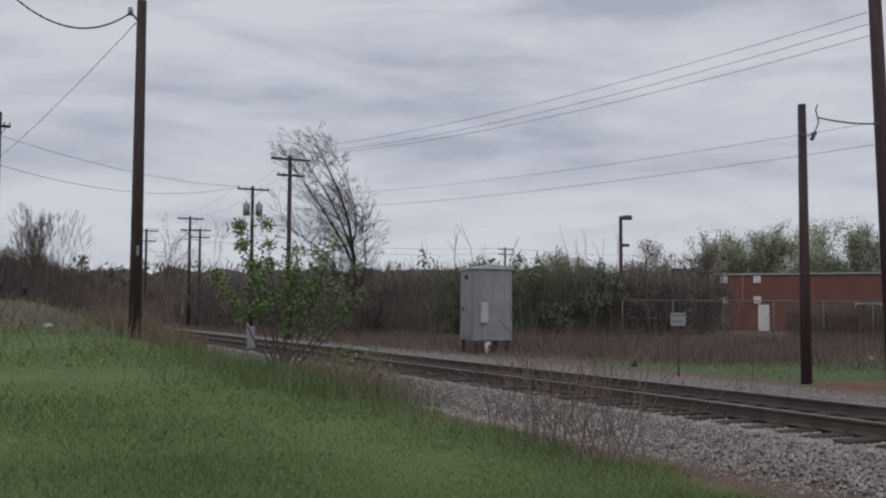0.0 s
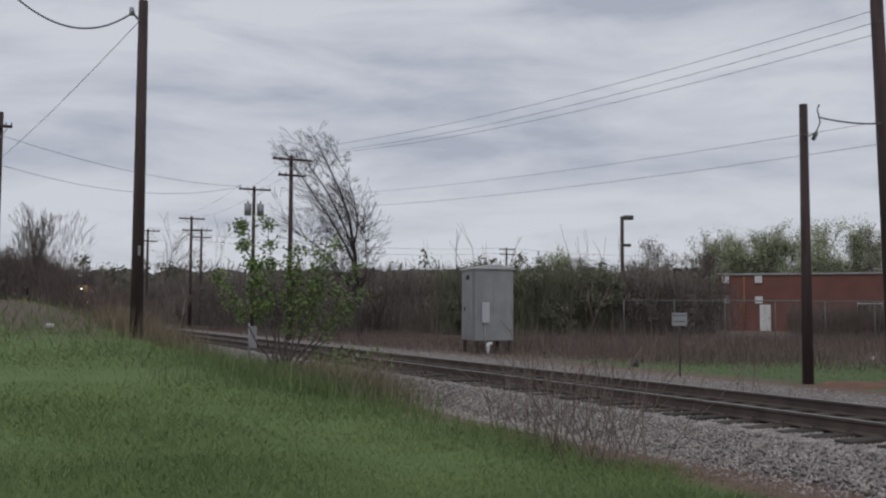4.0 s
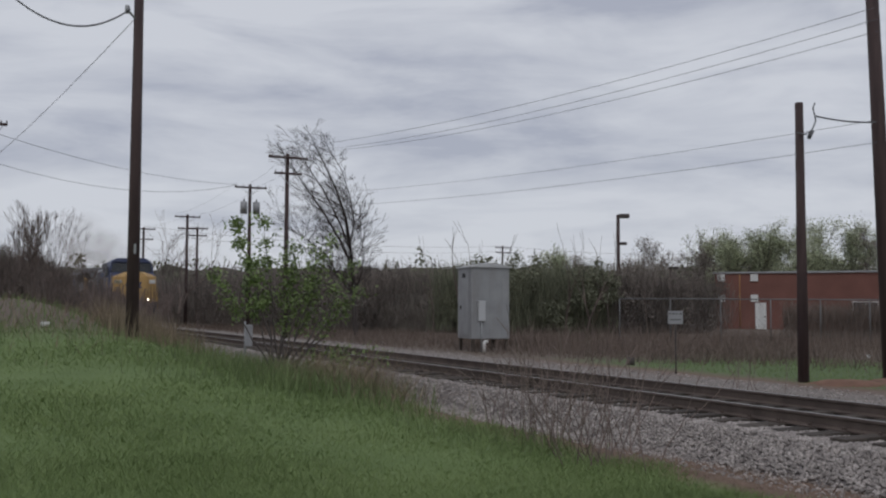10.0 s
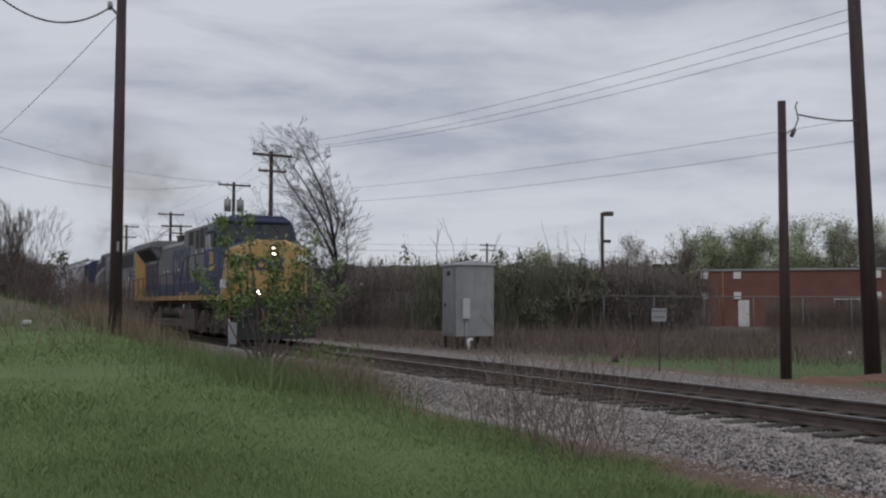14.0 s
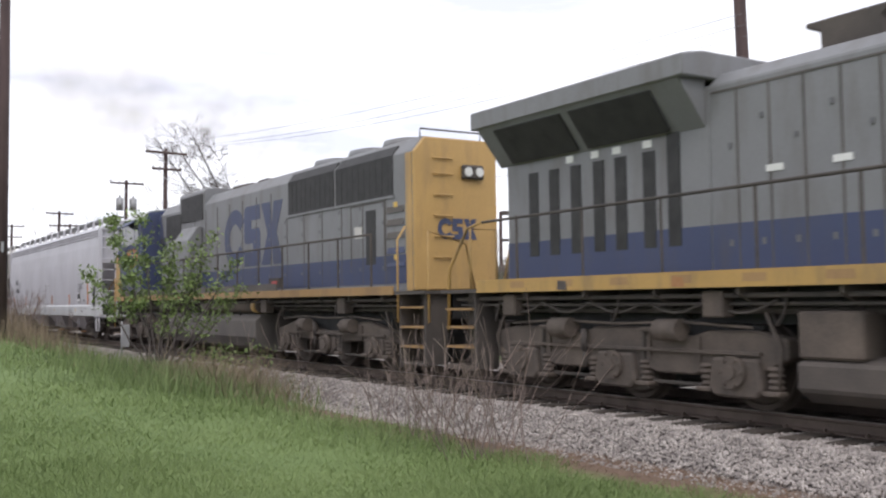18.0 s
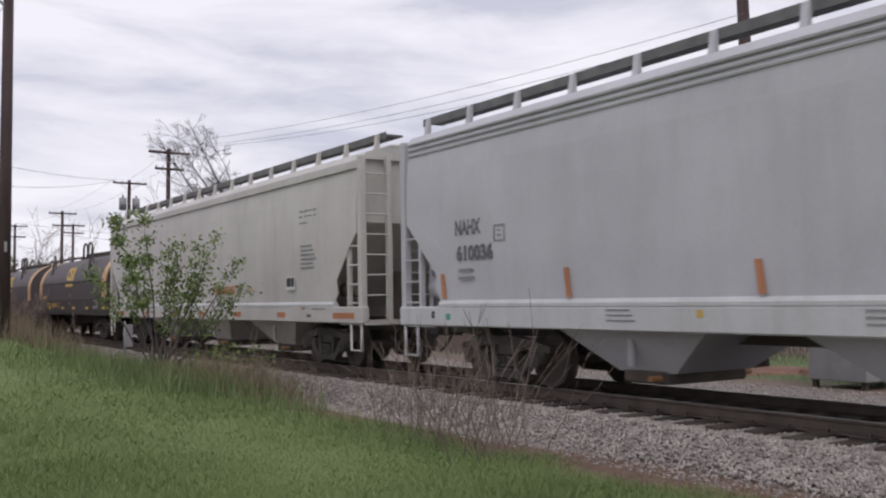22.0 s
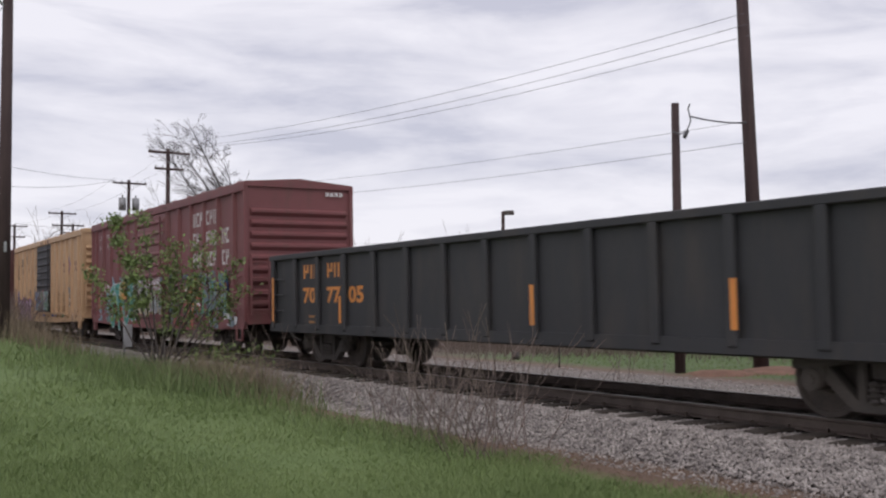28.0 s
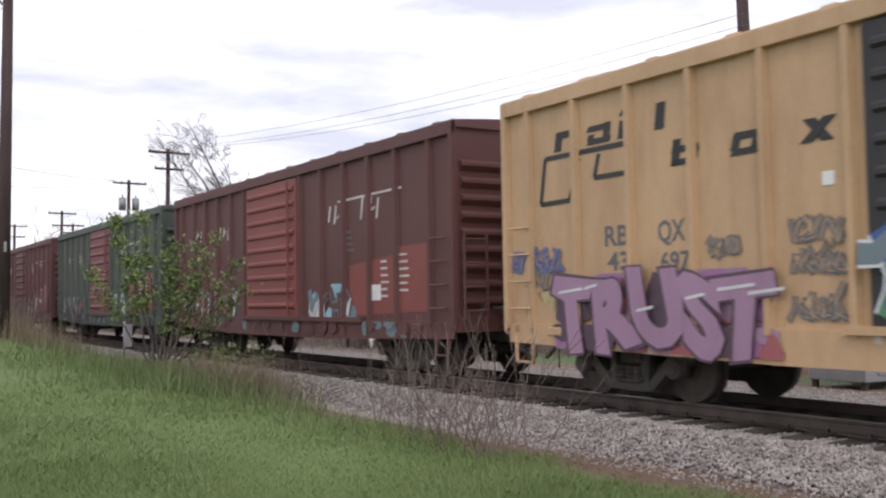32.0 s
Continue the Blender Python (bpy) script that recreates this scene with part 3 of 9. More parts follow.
for k, (dz, x0) in enumerate(((0, -1.05), (0.0, 0.5), (0.0, 1.05))):
    wire((16.1 + x0, 52.8, 10.05), (19.9 + 0.1 * k, 16.6, 8.72 - 0.27 * k), 0.55)
wire((16.1, 52.8, 6.9), (20.0, 16.7, 5.4), 0.35, 0.0062)
wire((16.1, 52.8, 7.6), (20.0, 16.7, 5.95), 0.35, 0.0055)
wire((18.3, 17.0, 5.95), (20.0, 16.7, 5.9), 0.05, 0.02)
wire((16.1, 52.8, 10.05), (17.95, 67.8, 10.1), 0.2)
wire((17.2, 52.8, 10.05), (19.0, 67.8, 10.1), 0.2)
wire((17.0, 67.8, 10.1), (17.6, 92.3, 10.0), 0.35)
wire((19.0, 67.8, 10.1), (19.6, 92.3, 10.0), 0.35)
wire((18.5, 92.3, 9.8), (17.0, 108, 9.8), 0.2)
wire((3.6, 25.8, 8.95), (0.03, 22.3, 8.5), 0.85, 0.022, "thick service cable with a splice")
wire((3.83, 25.8, 8.85), (1.0, 50, 8.2), 0.15, 0.011)
wire((1.0, 50, 9.4), (17.0, 67.8, 9.9), 0.5, 0.011)
wire((1.0, 50, 8.0), (17.0, 67.8, 9.9), 0.9, 0.011)
wire((17.0, 108, 9.9), (68.0, 120.0, 10.0), 0.9, 0.016)
wire((68.0, 120, 10.0), (110.0, 120.0, 10.2), 0.6, 0.016)
wire((20.0, 108, 9.0), (68.0, 120.0, 9.3), 0.9, 0.016)

# ---- equipment ----
def equipment_cabinet(x, y, turn, w, d, h, label, base):
    ob = thing("equipment_cabinet", label, "equipment cabinet", at=pose(x, y, base, 0, 0, turn))
    legs = 0.5 if h > 3.1 else 0.16
    for sx in (-1, 1):
        for sy in (-1, 1):
            part("leg", Shape().box(sx * (w / 2 - 0.1) - 0.05, sx * (w / 2 - 0.1) + 0.05, sy * (d / 2 - 0.1) - 0.05, sy * (d / 2 - 0.1) + 0.05, 0, legs), M["tie"], ob, "short wooden leg")
    part("body", Shape().box(-w / 2, w / 2, -d / 2, d / 2, legs, h).bevel(0.015), M["galv"], ob, "pale grey sheet-metal body")
    roof = Shape().prism([(-w / 2 - 0.07, h), (w / 2 + 0.07, h), (w / 2 + 0.07, h + 0.05), (0, h + 0.19), (-w / 2 - 0.07, h + 0.05)], -d / 2 - 0.08, d / 2 + 0.08)
    part("roof", roof, M["hop_white"], ob, "white shallow gable roof")
    door = part("door", Shape().box(-w / 2 - 0.025, -w / 2 - 0.003, -d * 0.36, d * 0.34, legs + 0.12, h - 0.12).bevel(0.008), M["galv"], ob)
    part("handle", Shape().box(-w / 2 - 0.06, -w / 2 - 0.025, d * 0.2, d * 0.24, h * 0.5, h * 0.5 + 0.16), M["under"], door, "dark door handle")
    part("vent", Shape().box(-w / 2 - 0.04, -w / 2 - 0.025, -d * 0.1, d * 0.12, h - 0.4, h - 0.22), M["grille"], door)
    part("meter_box", Shape().box(-w * 0.34, -w * 0.16, -d / 2 - 0.14, -d / 2 - 0.003, legs + 0.7, legs + 1.5).bevel(0.01), M["hop_white"], ob, "white meter box")
    part("conduit", Shape().rod((-w * 0.25, -d / 2 - 0.05, 0), (-w * 0.25, -d / 2 - 0.05, legs + 0.7), 0.03, 8), M["galv"], ob)
    for q in (-0.02, 0.3):
        part("panel_seam", Shape().box(w * q, w * q + 0.025, -d / 2 - 0.012, -d / 2 - 0.003, legs + 0.05, h - 0.05), M["galv"], ob, "raised wall seam")
    part("lifting_eye", Shape().rod((-0.2, 0, h + 0.15), (0.2, 0, h + 0.24), 0.03, 6), M["galv"], ob)
    return ob


equipment_cabinet(18.8, 34.75, -8, 1.6, 1.65, 3.32, "pale grey metal signal cabinet on short legs", -0.42)
equipment_cabinet(18.25, 12.14, 90, 1.3, 2.5, 2.85, "large pale grey metal signal house beside the track", -0.42)
stub = thing("vent_pipe", "short white vent pipe before the signal cabinet", "pipe", at=pose(18.0, 33.2, -0.42))
part("tube", Shape().rod((0, 0, 0), (0, 0, 0.42), 0.06, 10).rod((0, 0, 0.42), (0.16, 0, 0.42), 0.06, 10), M["white"], stub)
sign = thing("small_sign", "small weathered white sign on a thin metal post", "sign", at=pose(16.6, 20.2, -0.42, 0, 0, -40))
part("post", Shape().rod((0, 0, 0), (0, 0, 1.6), 0.022, 8), M["under"], sign)
board = part("board", Shape().box(-0.19, 0.19, -0.03, -0.02, 1.32, 1.66).bevel(0.004), M["galv"], sign, "dull grey-white sign board")
for k in range(4):
    part("print_bar", Shape().box(-0.17 + 0.09 * k, -0.11 + 0.09 * k, -0.036, -0.031, 1.57, 1.61), M["mark_grey"], board)
part("print_bar", Shape().box(-0.14, 0.14, -0.036, -0.031, 1.42, 1.45), M["mark_grey"], board)
marker = thing("marker_post", "white-topped marker post in the weeds", "marker post", at=pose(8.15, 31.2, -0.42, 0, 0, -10))
part("post", Shape().rod((0, 0, 0), (0, 0, 1.25), 0.03, 8), M["galv"], marker)
part("plate", Shape().box(0.02, 0.24, -0.03, 0.03, 0.45, 1.15).bevel(0.01), M["galv"], marker, "white marker plate")
flood = thing("floodlight_pole", "tall dark pole with two box floodlights", "floodlight", at=pose(41.4, 56.5, -0.42, 0, 0, -36))
part("shaft", Shape().rod((0, 0, 0), (0, 0, 8.35), 0.14, 10, 0.12), M["pole"], flood)
part("lamp_head", Shape().box(0.05, 0.8, -0.25, 0.25, 8.1, 8.4).bevel(0.05), M["under"], flood, "dark box lamp head")
part("lamp_head", Shape().box(0.05, 0.6, -0.2, 0.2, 6.2, 6.4).bevel(0.03), M["under"], flood, "small dark lamp head")
far_flood = thing("floodlight_pole", "far thin floodlight pole among trees", "floodlight", at=pose(75, 92, -0.42, 0, 0, -36))
part("shaft", Shape().rod((0, 0, 0), (0, 0, 6.6), 0.12, 8, 0.1), M["pole"], far_flood)
part("lamp_head", Shape().box(-0.2, 0.8, -0.2, 0.2, 6.4, 6.7).bevel(0.03), M["under"], far_flood)

# ---- fence ----
fence = thing("chain_link_fence", "grey chain-link fence with a top rail", "fence")
fa, fb = Vector((28.5, 38.8, -0.42)), Vector((44.5, 32.0, -0.42))
fn = 7
for i in range(fn + 1):
    p = fa.lerp(fb, i / fn)
    part("post", Shape().rod(p, p + Vector((0, 0, 2.2)), 0.028, 8), M["fencewire"], fence, "steel fence post")
part("top_rail", Shape().rod(fa + Vector((0, 0, 2.2)), fb + Vector((0, 0, 2.2)), 0.03, 8), M["fencewire"], fence, "steel top rail")
links = Shape()
fl = (fb - fa).length
for i in range(int(fl / 0.28) + 8):
    for s in (1, -1):
        a = i * 0.28 - (1.0 if s > 0 else -1.0)
        b = a + s * 2.1
        a2, b2 = (max(0, min(fl, v)) for v in (a, b))
        if abs(a2 - b2) > 0.1:
            links.rod(fa.lerp(fb, a2 / fl) + Vector((0, 0, 0.05 + abs(a2 - a))), fa.lerp(fb, b2 / fl) + Vector((0, 0, 0.05 + abs(b2 - a))), 0.0022, 3)
part("mesh", links, M["fencewire"], fence, "woven wire mesh")
tagged(fence.children[-1], kind="stuff")

# ---- brick building ----
building = thing("brick_building", "low red-brick industrial building with pale coping", "building", at=pose(58.6, 66.0, -0.42, 0, 0, -50))
wall = Shape()
part("wall", wall.box(0, 34, 0, 12, 0, 4.75), M["brick"], building, "red brick wall")
part("coping", Shape().box(-0.15, 34.15, -0.15, 12.15, 4.75, 4.92).bevel(0.03), M["galv"], building, "pale roof coping")
for x in (0.25, 3.0, 14.0, 22.0):
    for z in (2.35, 4.1):
        part("downpipe_box", Shape().box(x, x + 0.6, -0.16, -0.003, z, z + 0.6), M["white"], building, "white wall box")
door = part("door", Shape().box(3.35, 4.25, -0.08, -0.003, 0, 2.25).bevel(0.02), M["white"], building, "white steel door")
part("handle", Shape().box(4.08, 4.16, -0.12, -0.08, 1.0, 1.15), M["under"], door)
for x in (11.0, 16.2):
    win = part("window", Shape().box(x, x + 2.0, -0.06, -0.003, 1.0, 2.4), M["white"], building, "white-framed window")
    for k in range(2):
        part("pane", Shape().box(x + 0.1 + k * 0.95, x + 0.95 + k * 0.95, -0.075, -0.06, 1.1, 2.3), M["glass"], win)
part("roof_unit", Shape().box(19.5, 22.5, 4, 6.5, 4.75, 6.2).bevel(0.05), M["galv"], building, "grey rooftop unit")
part("pipe", Shape().rod((2.1, -0.08, 0.2), (2.1, -0.08, 4.7), 0.05, 8), M["rust"], building)
# ---- the train: where its leading sill stands, second by second ----
FRONT = [(0, 133.0), (3, 114.5), (5, 103.0), (6, 97.3), (7, 91.3), (8, 84.7), (9, 77.2), (10, 69.4), (11, 61.3), (12, 52.6), (13, 43.6), (14, 34.3),
         (14.5, 29.4), (16.5, 8.8), (17, 3.7), (18, -6.6), (20.5, -32.5), (22, -48.1), (23, -58.6), (24, -69.05), (25, -79.5), (26, -89.95),
         (28.5, -116.8), (29.2, -124.55), (30.3, -136.6), (31.2, -146.5), (32, -155.4)]
FT, FV = np.array([a for a, _ in FRONT], float), np.array([b for _, b in FRONT])
FS = np.gradient(FV, FT)


def front(t):
    i = int(min(max(np.searchsorted(FT, t) - 1, 0), len(FT) - 2))
    h = FT[i + 1] - FT[i]
    s = (t - FT[i]) / h
    return ((2 * s ** 3 - 3 * s ** 2 + 1) * FV[i] + (s ** 3 - 2 * s ** 2 + s) * h * FS[i] + (3 * s ** 2 - 2 * s ** 3) * FV[i + 1] + (s ** 3 - s ** 2) * h * FS[i + 1])


CARS, SPINNING = [], []


def vehicle(name, label, category, u):
    ob = thing(name, label, category, "cars of the train")
    CARS.append((ob, u))
    return ob


# writing and flat markings on the side that faces the field; s runs along the car from its far end to its front
SIDE = Matrix(((0, 0, -1, 0), (-1, 0, 0, 0), (0, 1, 0, 0), (0, 0, 0, 1)))
FACE = Matrix(((1, 0, 0, 0), (0, 0, 1, 0), (0, 1, 0, 0), (0, 0, 0, 1)))


def lettering(name, text, size, x, y, z, material, parent, bold=0.0, shear=0.0, width=None, thick=0.004, label="", end=False):
    """Text whose left end starts at y on the side plane x, or, with end, on an end plane y."""
    cu = bpy.data.curves.new(name, "FONT")
    cu.body, cu.size, cu.offset, cu.shear, cu.extrude = text, size, bold, shear, thick / 2
    cu.resolution_u = 3
    tmp = bpy.data.objects.new(name, cu)
    me = bpy.data.meshes.new_from_object(tmp)
    bpy.data.objects.remove(tmp)
    bpy.data.curves.remove(cu)
    if width:
        xs = [v.co.x for v in me.vertices]
        k = width / (max(xs) - min(xs))
        me.transform(Matrix.Diagonal((k, 1, 1, 1)))
    turn = Matrix(((1, 0, 0, 0), (0, 0, -1, 0), (0, 1, 0, 0), (0, 0, 0, 1))) if end else SIDE
    me.transform(turn)
    me.transform(Matrix.Translation((x, y, z)))
    me.name = name
    me.materials.clear()
    me.materials.append(material)
    return part(name, me, material, parent, label)


def patch(name, pts, x, material, parent, thick=0.006, label=""):
    """A thin painted shape on the side plane x from (y, z) corners."""
    return part(name, Shape().prism(pts, x - thick, x, "x"), material, parent, label)


def glyph(parent, material, x, y, z, w, h, label="", kind=0):
    """Plain upright and level bars standing in for one painted mark."""
    k = kind % 3
    t = h * 0.2
    bars_ = [(0.14, 0.36, 0, h)]
    bars_ += [[(0.64, 0.86, 0, h)], [(0.36, 0.86, h - t, h), (0.36, 0.86, 0, t)], [(0.36, 0.86, 0.4 * h, 0.6 * h), (0.64, 0.86, 0.6 * h, h)]][k]
    for a, b, c, d in bars_:
        patch("name_block", [(y - w * a, z + c), (y - w * b, z + c), (y - w * b, z + d), (y - w * a, z + d)], x, material, parent, label=label)


def bars(parent, material, x, y, z, w, rows, pitch=0.09, h=0.045):
    for k in range(rows):
        ww = w * (0.75 + 0.25 * ((k * 37) % 7) / 6)
        patch("print_bar", [(y, z - k * pitch), (y - ww, z - k * pitch), (y - ww, z - k * pitch - h), (y, z - k * pitch - h)], x, material, parent)


MESH = {}


def shared(key, build):
    if key not in MESH:
        MESH[key] = build()
    return MESH[key]


def wheelset_mesh(r):
    half = [(0.92, 0.07), (0.855, 0.07), (0.85, r * 0.33), (0.82, r * 0.36), (0.80, r * 0.80), (0.83, r * 0.86), (0.83, r * 0.97), (0.815, r * 0.985), (0.695, r), (0.69, r + 0.025), (0.665, r + 0.025), (0.66, r * 0.8), (0.66, 0.09)]
    prof = [(-x, q) for x, q in half] + [(x, q) for x, q in half[::-1]]
    return Shape().lathe(prof).mesh("wheelset", M["wheel"])


def freight_truck(parent, y):
    """A two-axle freight truck: bolster, two cast side frames, spring groups, two wheelsets."""
    def frame_mesh():
        s = Shape()
        top = [(-1.18, 0.56), (-1.18, 0.66), (-0.85, 0.72), (-0.35, 0.80), (0.35, 0.80), (0.85, 0.72), (1.18, 0.66), (1.18, 0.56), (0.75, 0.60), (0.35, 0.66), (-0.35, 0.66), (-0.75, 0.60)]
        s.prism(top, -0.08, 0.08, "x")
        s.prism([(-0.42, 0.14), (0.42, 0.14), (0.36, 0.25), (-0.36, 0.25)], -0.08, 0.08, "x")
        for k in (-1, 1):
            s.prism([(k * 0.95, 0.62), (k * 0.75, 0.64), (k * 0.32, 0.22), (k * 0.42, 0.14)], -0.07, 0.07, "x")
            s.prism([(k * 0.36, 0.22), (k * 0.26, 0.22), (k * 0.26, 0.70), (k * 0.36, 0.70)], -0.07, 0.07, "x")
            s.box(-0.09, 0.09, k * 0.89 - 0.15, k * 0.89 + 0.15, 0.5, 0.64)
            s.rod((-0.17, k * 0.89, 0.457), (0.1, k * 0.89, 0.457), 0.125, 14)
            s.rod((-0.19, k * 0.89, 0.457), (-0.17, k * 0.89, 0.457), 0.07, 10)
        return s.mesh("side_frame", M["truck_dark"])
    truck = part("truck", shared("bolster", lambda: Shape().box(-1.05, 1.05, -0.22, 0.22, 0.48, 0.74).bevel(0.03).mesh("truck", M["under"])), M["under"], parent,
                 "two-axle freight truck", at=pose(0, y, 0))
    for k in (-1, 1):
        part("side_frame", shared("frame", frame_mesh), M["truck"], truck, "cast steel side frame", at=pose(k * 1.0, 0, 0, 0, 0, 0 if k < 0 else 180))

        def spring_mesh():
            s = Shape()
            coil = [(k * 0.03, 0.075 if k % 2 else 0.05) for k in range(9)]
            s.lathe([(a, r) for a, r in coil], 10)
            bmesh.ops.rotate(s.bm, verts=s.bm.verts, cent=(0, 0, 0), matrix=Matrix.Rotation(-math.pi / 2, 3, "Y"))
            return s.mesh("spring", M["under"])
        for q in (-0.16, 0, 0.16):
            part("spring", shared("spring", spring_mesh), M["wheel"], truck, at=pose(k * 1.06, q, 0.23))
    for k in (-0.89, 0.89):
        w = part("wheelset", shared("wheel457", lambda: wheelset_mesh(0.457)), M["wheel"], truck, "steel wheels on an axle", at=pose(0, k, 0.457))
        SPINNING.append((w, Vector((0, k, 0.457)), 0.457))
    return truck


def under_deck(parent, a, b):
    """Pipes, cables and brackets that hang below a locomotive's walkway."""
    for x, z, r in ((-1.36, 1.40, 0.03), (-1.28, 1.30, 0.022), (-1.05, 1.22, 0.045)):
        part("pipe_run", Shape().rod((x, a, z), (x, b, z), r, 6), M["truck_dark"], parent, "grimy pipe run")
    for q, y in enumerate(np.arange(a + 0.5, b, 1.35)):
        part("deck_bracket", Shape().prism([(-1.46, 1.5), (-1.46, 1.42), (-0.8, 1.1), (-0.8, 1.5)], y, y + 0.05), M["under"], parent, "triangular deck bracket")
        if q % 3 == 1:
            part("junction_box", Shape().box(-1.42, -1.2, y + 0.3, y + 0.62, 1.14, 1.46).bevel(0.02), M["truck"], parent, "dusty junction box")
        if q % 2:
            part("cable_drop", Shape().path([(-1.3, y + 0.8, 1.48), (-1.34, y + 0.84, 1.2), (-1.26, y + 1.0, 1.05), (-1.15, y + 1.15, 1.2)], 0.018, 5), M["under"], parent)


def coil_mesh():
    s = Shape()
    s.lathe([(k * 0.035, 0.10 if k % 2 else 0.07) for k in range(9)], 10)
    bmesh.ops.rotate(s.bm, verts=s.bm.verts, cent=(0, 0, 0), matrix=Matrix.Rotation(-math.pi / 2, 3, "Y"))
    return s.mesh("coil_spring", M["truck"])


def loco_truck(parent, y, style):
    """A three-axle locomotive truck: bolster, motors, side frames with boxes, springs, brake gear and wheelsets."""
    ge = style == "ge"

    def frame_mesh():
        s = Shape()
        if ge:
            out = [(-2.75, 0.66), (-2.75, 0.90), (-2.3, 0.98), (-1.6, 0.98), (-1.3, 0.90), (-0.75, 0.90), (-0.45, 1.0), (0.45, 1.0), (0.75, 0.90), (1.3, 0.90), (1.6, 0.98), (2.3, 0.98), (2.75, 0.90), (2.75, 0.66),
                   (2.45, 0.52), (1.6, 0.50), (1.35, 0.42), (0.7, 0.42), (0.45, 0.50), (-0.45, 0.50), (-0.7, 0.42), (-1.35, 0.42), (-1.6, 0.50), (-2.45, 0.52)]
        else:
            out = [(-2.7, 0.60), (-2.7, 0.80), (-2.3, 0.86), (-1.75, 0.98), (-1.3, 0.98), (-0.95, 0.82), (-0.3, 0.78), (0.3, 0.78), (0.95, 0.82), (1.3, 0.98), (1.75, 0.98), (2.3, 0.86), (2.7, 0.80), (2.7, 0.60),
                   (2.3, 0.52), (1.8, 0.52), (1.5, 0.60), (0.5, 0.56), (0.3, 0.50), (-0.3, 0.50), (-0.5, 0.56), (-1.5, 0.60), (-1.8, 0.52), (-2.3, 0.52)]
        s.prism(out, -0.1, 0.1, "x").bevel(0.025)
        for k in (-1.45, -0.6, 0.6, 1.45):
            s.box(-0.13, -0.1, k - 0.03, k + 0.03, 0.60, 0.9)
        s.box(-0.16, -0.1, -2.4, 2.4, 0.70, 0.74)
        return s.mesh("side_frame", M["truck"])

    def box_mesh():
        s = Shape()
        if ge:
            s.prism([(-0.34, 0.66), (-0.40, 0.30), (-0.30, 0.20), (0.30, 0.20), (0.40, 0.30), (0.34, 0.66)], -0.2, 0.06, "x").bevel(0.03)
            s.rod((-0.26, 0, 0.50), (-0.2, 0, 0.50), 0.19, 16)
            s.rod((-0.29, 0, 0.50), (-0.26, 0, 0.50), 0.08, 10)
        else:
            s.prism([(-0.28, 0.66), (-0.30, 0.42), (-0.16, 0.28), (0.16, 0.28), (0.30, 0.42), (0.28, 0.66)], -0.16, 0.06, "x").bevel(0.03)
            s.rod((-0.26, 0, 0.50), (-0.16, 0, 0.50), 0.20, 18)
            s.rod((-0.29, 0, 0.50), (-0.26, 0, 0.50), 0.12, 12)
        for a in range(6):
            s.rod((-0.285, 0.155 * math.cos(a * 1.047), 0.5 + 0.155 * math.sin(a * 1.047)), (-0.25, 0.155 * math.cos(a * 1.047), 0.5 + 0.155 * math.sin(a * 1.047)), 0.022, 6)
        return s.mesh("journal_box", M["truck"])
    truck = part("truck", shared("loco_bolster", lambda: Shape().box(-0.95, 0.95, -2.2, 2.2, 0.62, 1.04).mesh("truck", M["grille"])), M["under"], parent, "three-axle locomotive truck", at=pose(0, y, 0))
    for k in (-1, 1):
        face = pose(k * 1.12, 0, 0, 0, 0, 0 if k < 0 else 180)
        part("side_frame", shared("frame_" + style, frame_mesh), M["truck"], truck, "dusty cast side frame", at=face)
        for q in (-2.05, 0, 2.05):
            part("journal_box", shared("box_" + style, box_mesh), M["truck"], truck, "bolted journal box", at=face @ pose(0, q, 0))
            for d in ((-0.5, 0.5) if ge else (-0.42, 0.42)):
                part("coil_spring", shared("coil", coil_mesh), M["truck"], truck, at=face @ pose(-0.06, q + d, 0.30 if ge else 0.36))
                part("spring_seat", shared("seat", lambda: Shape().box(-0.12, 0.06, -0.12, 0.12, -0.06, 0.0).bevel(0.015).mesh("spring_seat", M["truck"])), M["truck"], truck, at=face @ pose(-0.06, q + d, 0.30 if ge else 0.36))
        for q in (-1.05, 1.05):
            part("brake_cylinder", shared("brake_cylinder", lambda: Shape().rod((-0.2, -0.2, 0), (-0.2, 0.2, 0), 0.14, 14).rod((-0.2, 0.2, 0), (-0.2, 0.27, 0), 0.14, 14, 0.06).rod((-0.2, 0.27, 0), (-0.2, 0.5, 0), 0.03, 6).box(-0.2, 0.0, -0.16, 0.16, -0.04, 0.04).mesh("brake_cylinder", M["truck"])),
                 M["truck"], truck, "round brake cylinder", at=face @ pose(0, q, 0.98 if ge else 0.90))
            part("brake_lever", shared("brake_lever", lambda: Shape().rod((-0.12, 0.52, 0.98), (-0.1, 0.58, 0.34), 0.035, 6).box(-0.1, 0.1, 0.5, 0.68, 0.2, 0.6).rod((-0.02, -0.6, 0.3), (-0.02, 0.6, 0.3), 0.025, 6).mesh("brake_lever", M["truck_dark"])),
                 M["truck_dark"], truck, "brake lever and shoe", at=face @ pose(0, q, 0))
        part("damper", shared("damper", lambda: Shape().rod((-0.16, 0.62, 0.96), (-0.16, 0.62, 0.66), 0.05, 8).rod((-0.16, 0.62, 0.66), (-0.16, 0.62, 0.44), 0.03, 8).mesh("damper", M["under"])), M["under"], truck, at=face)
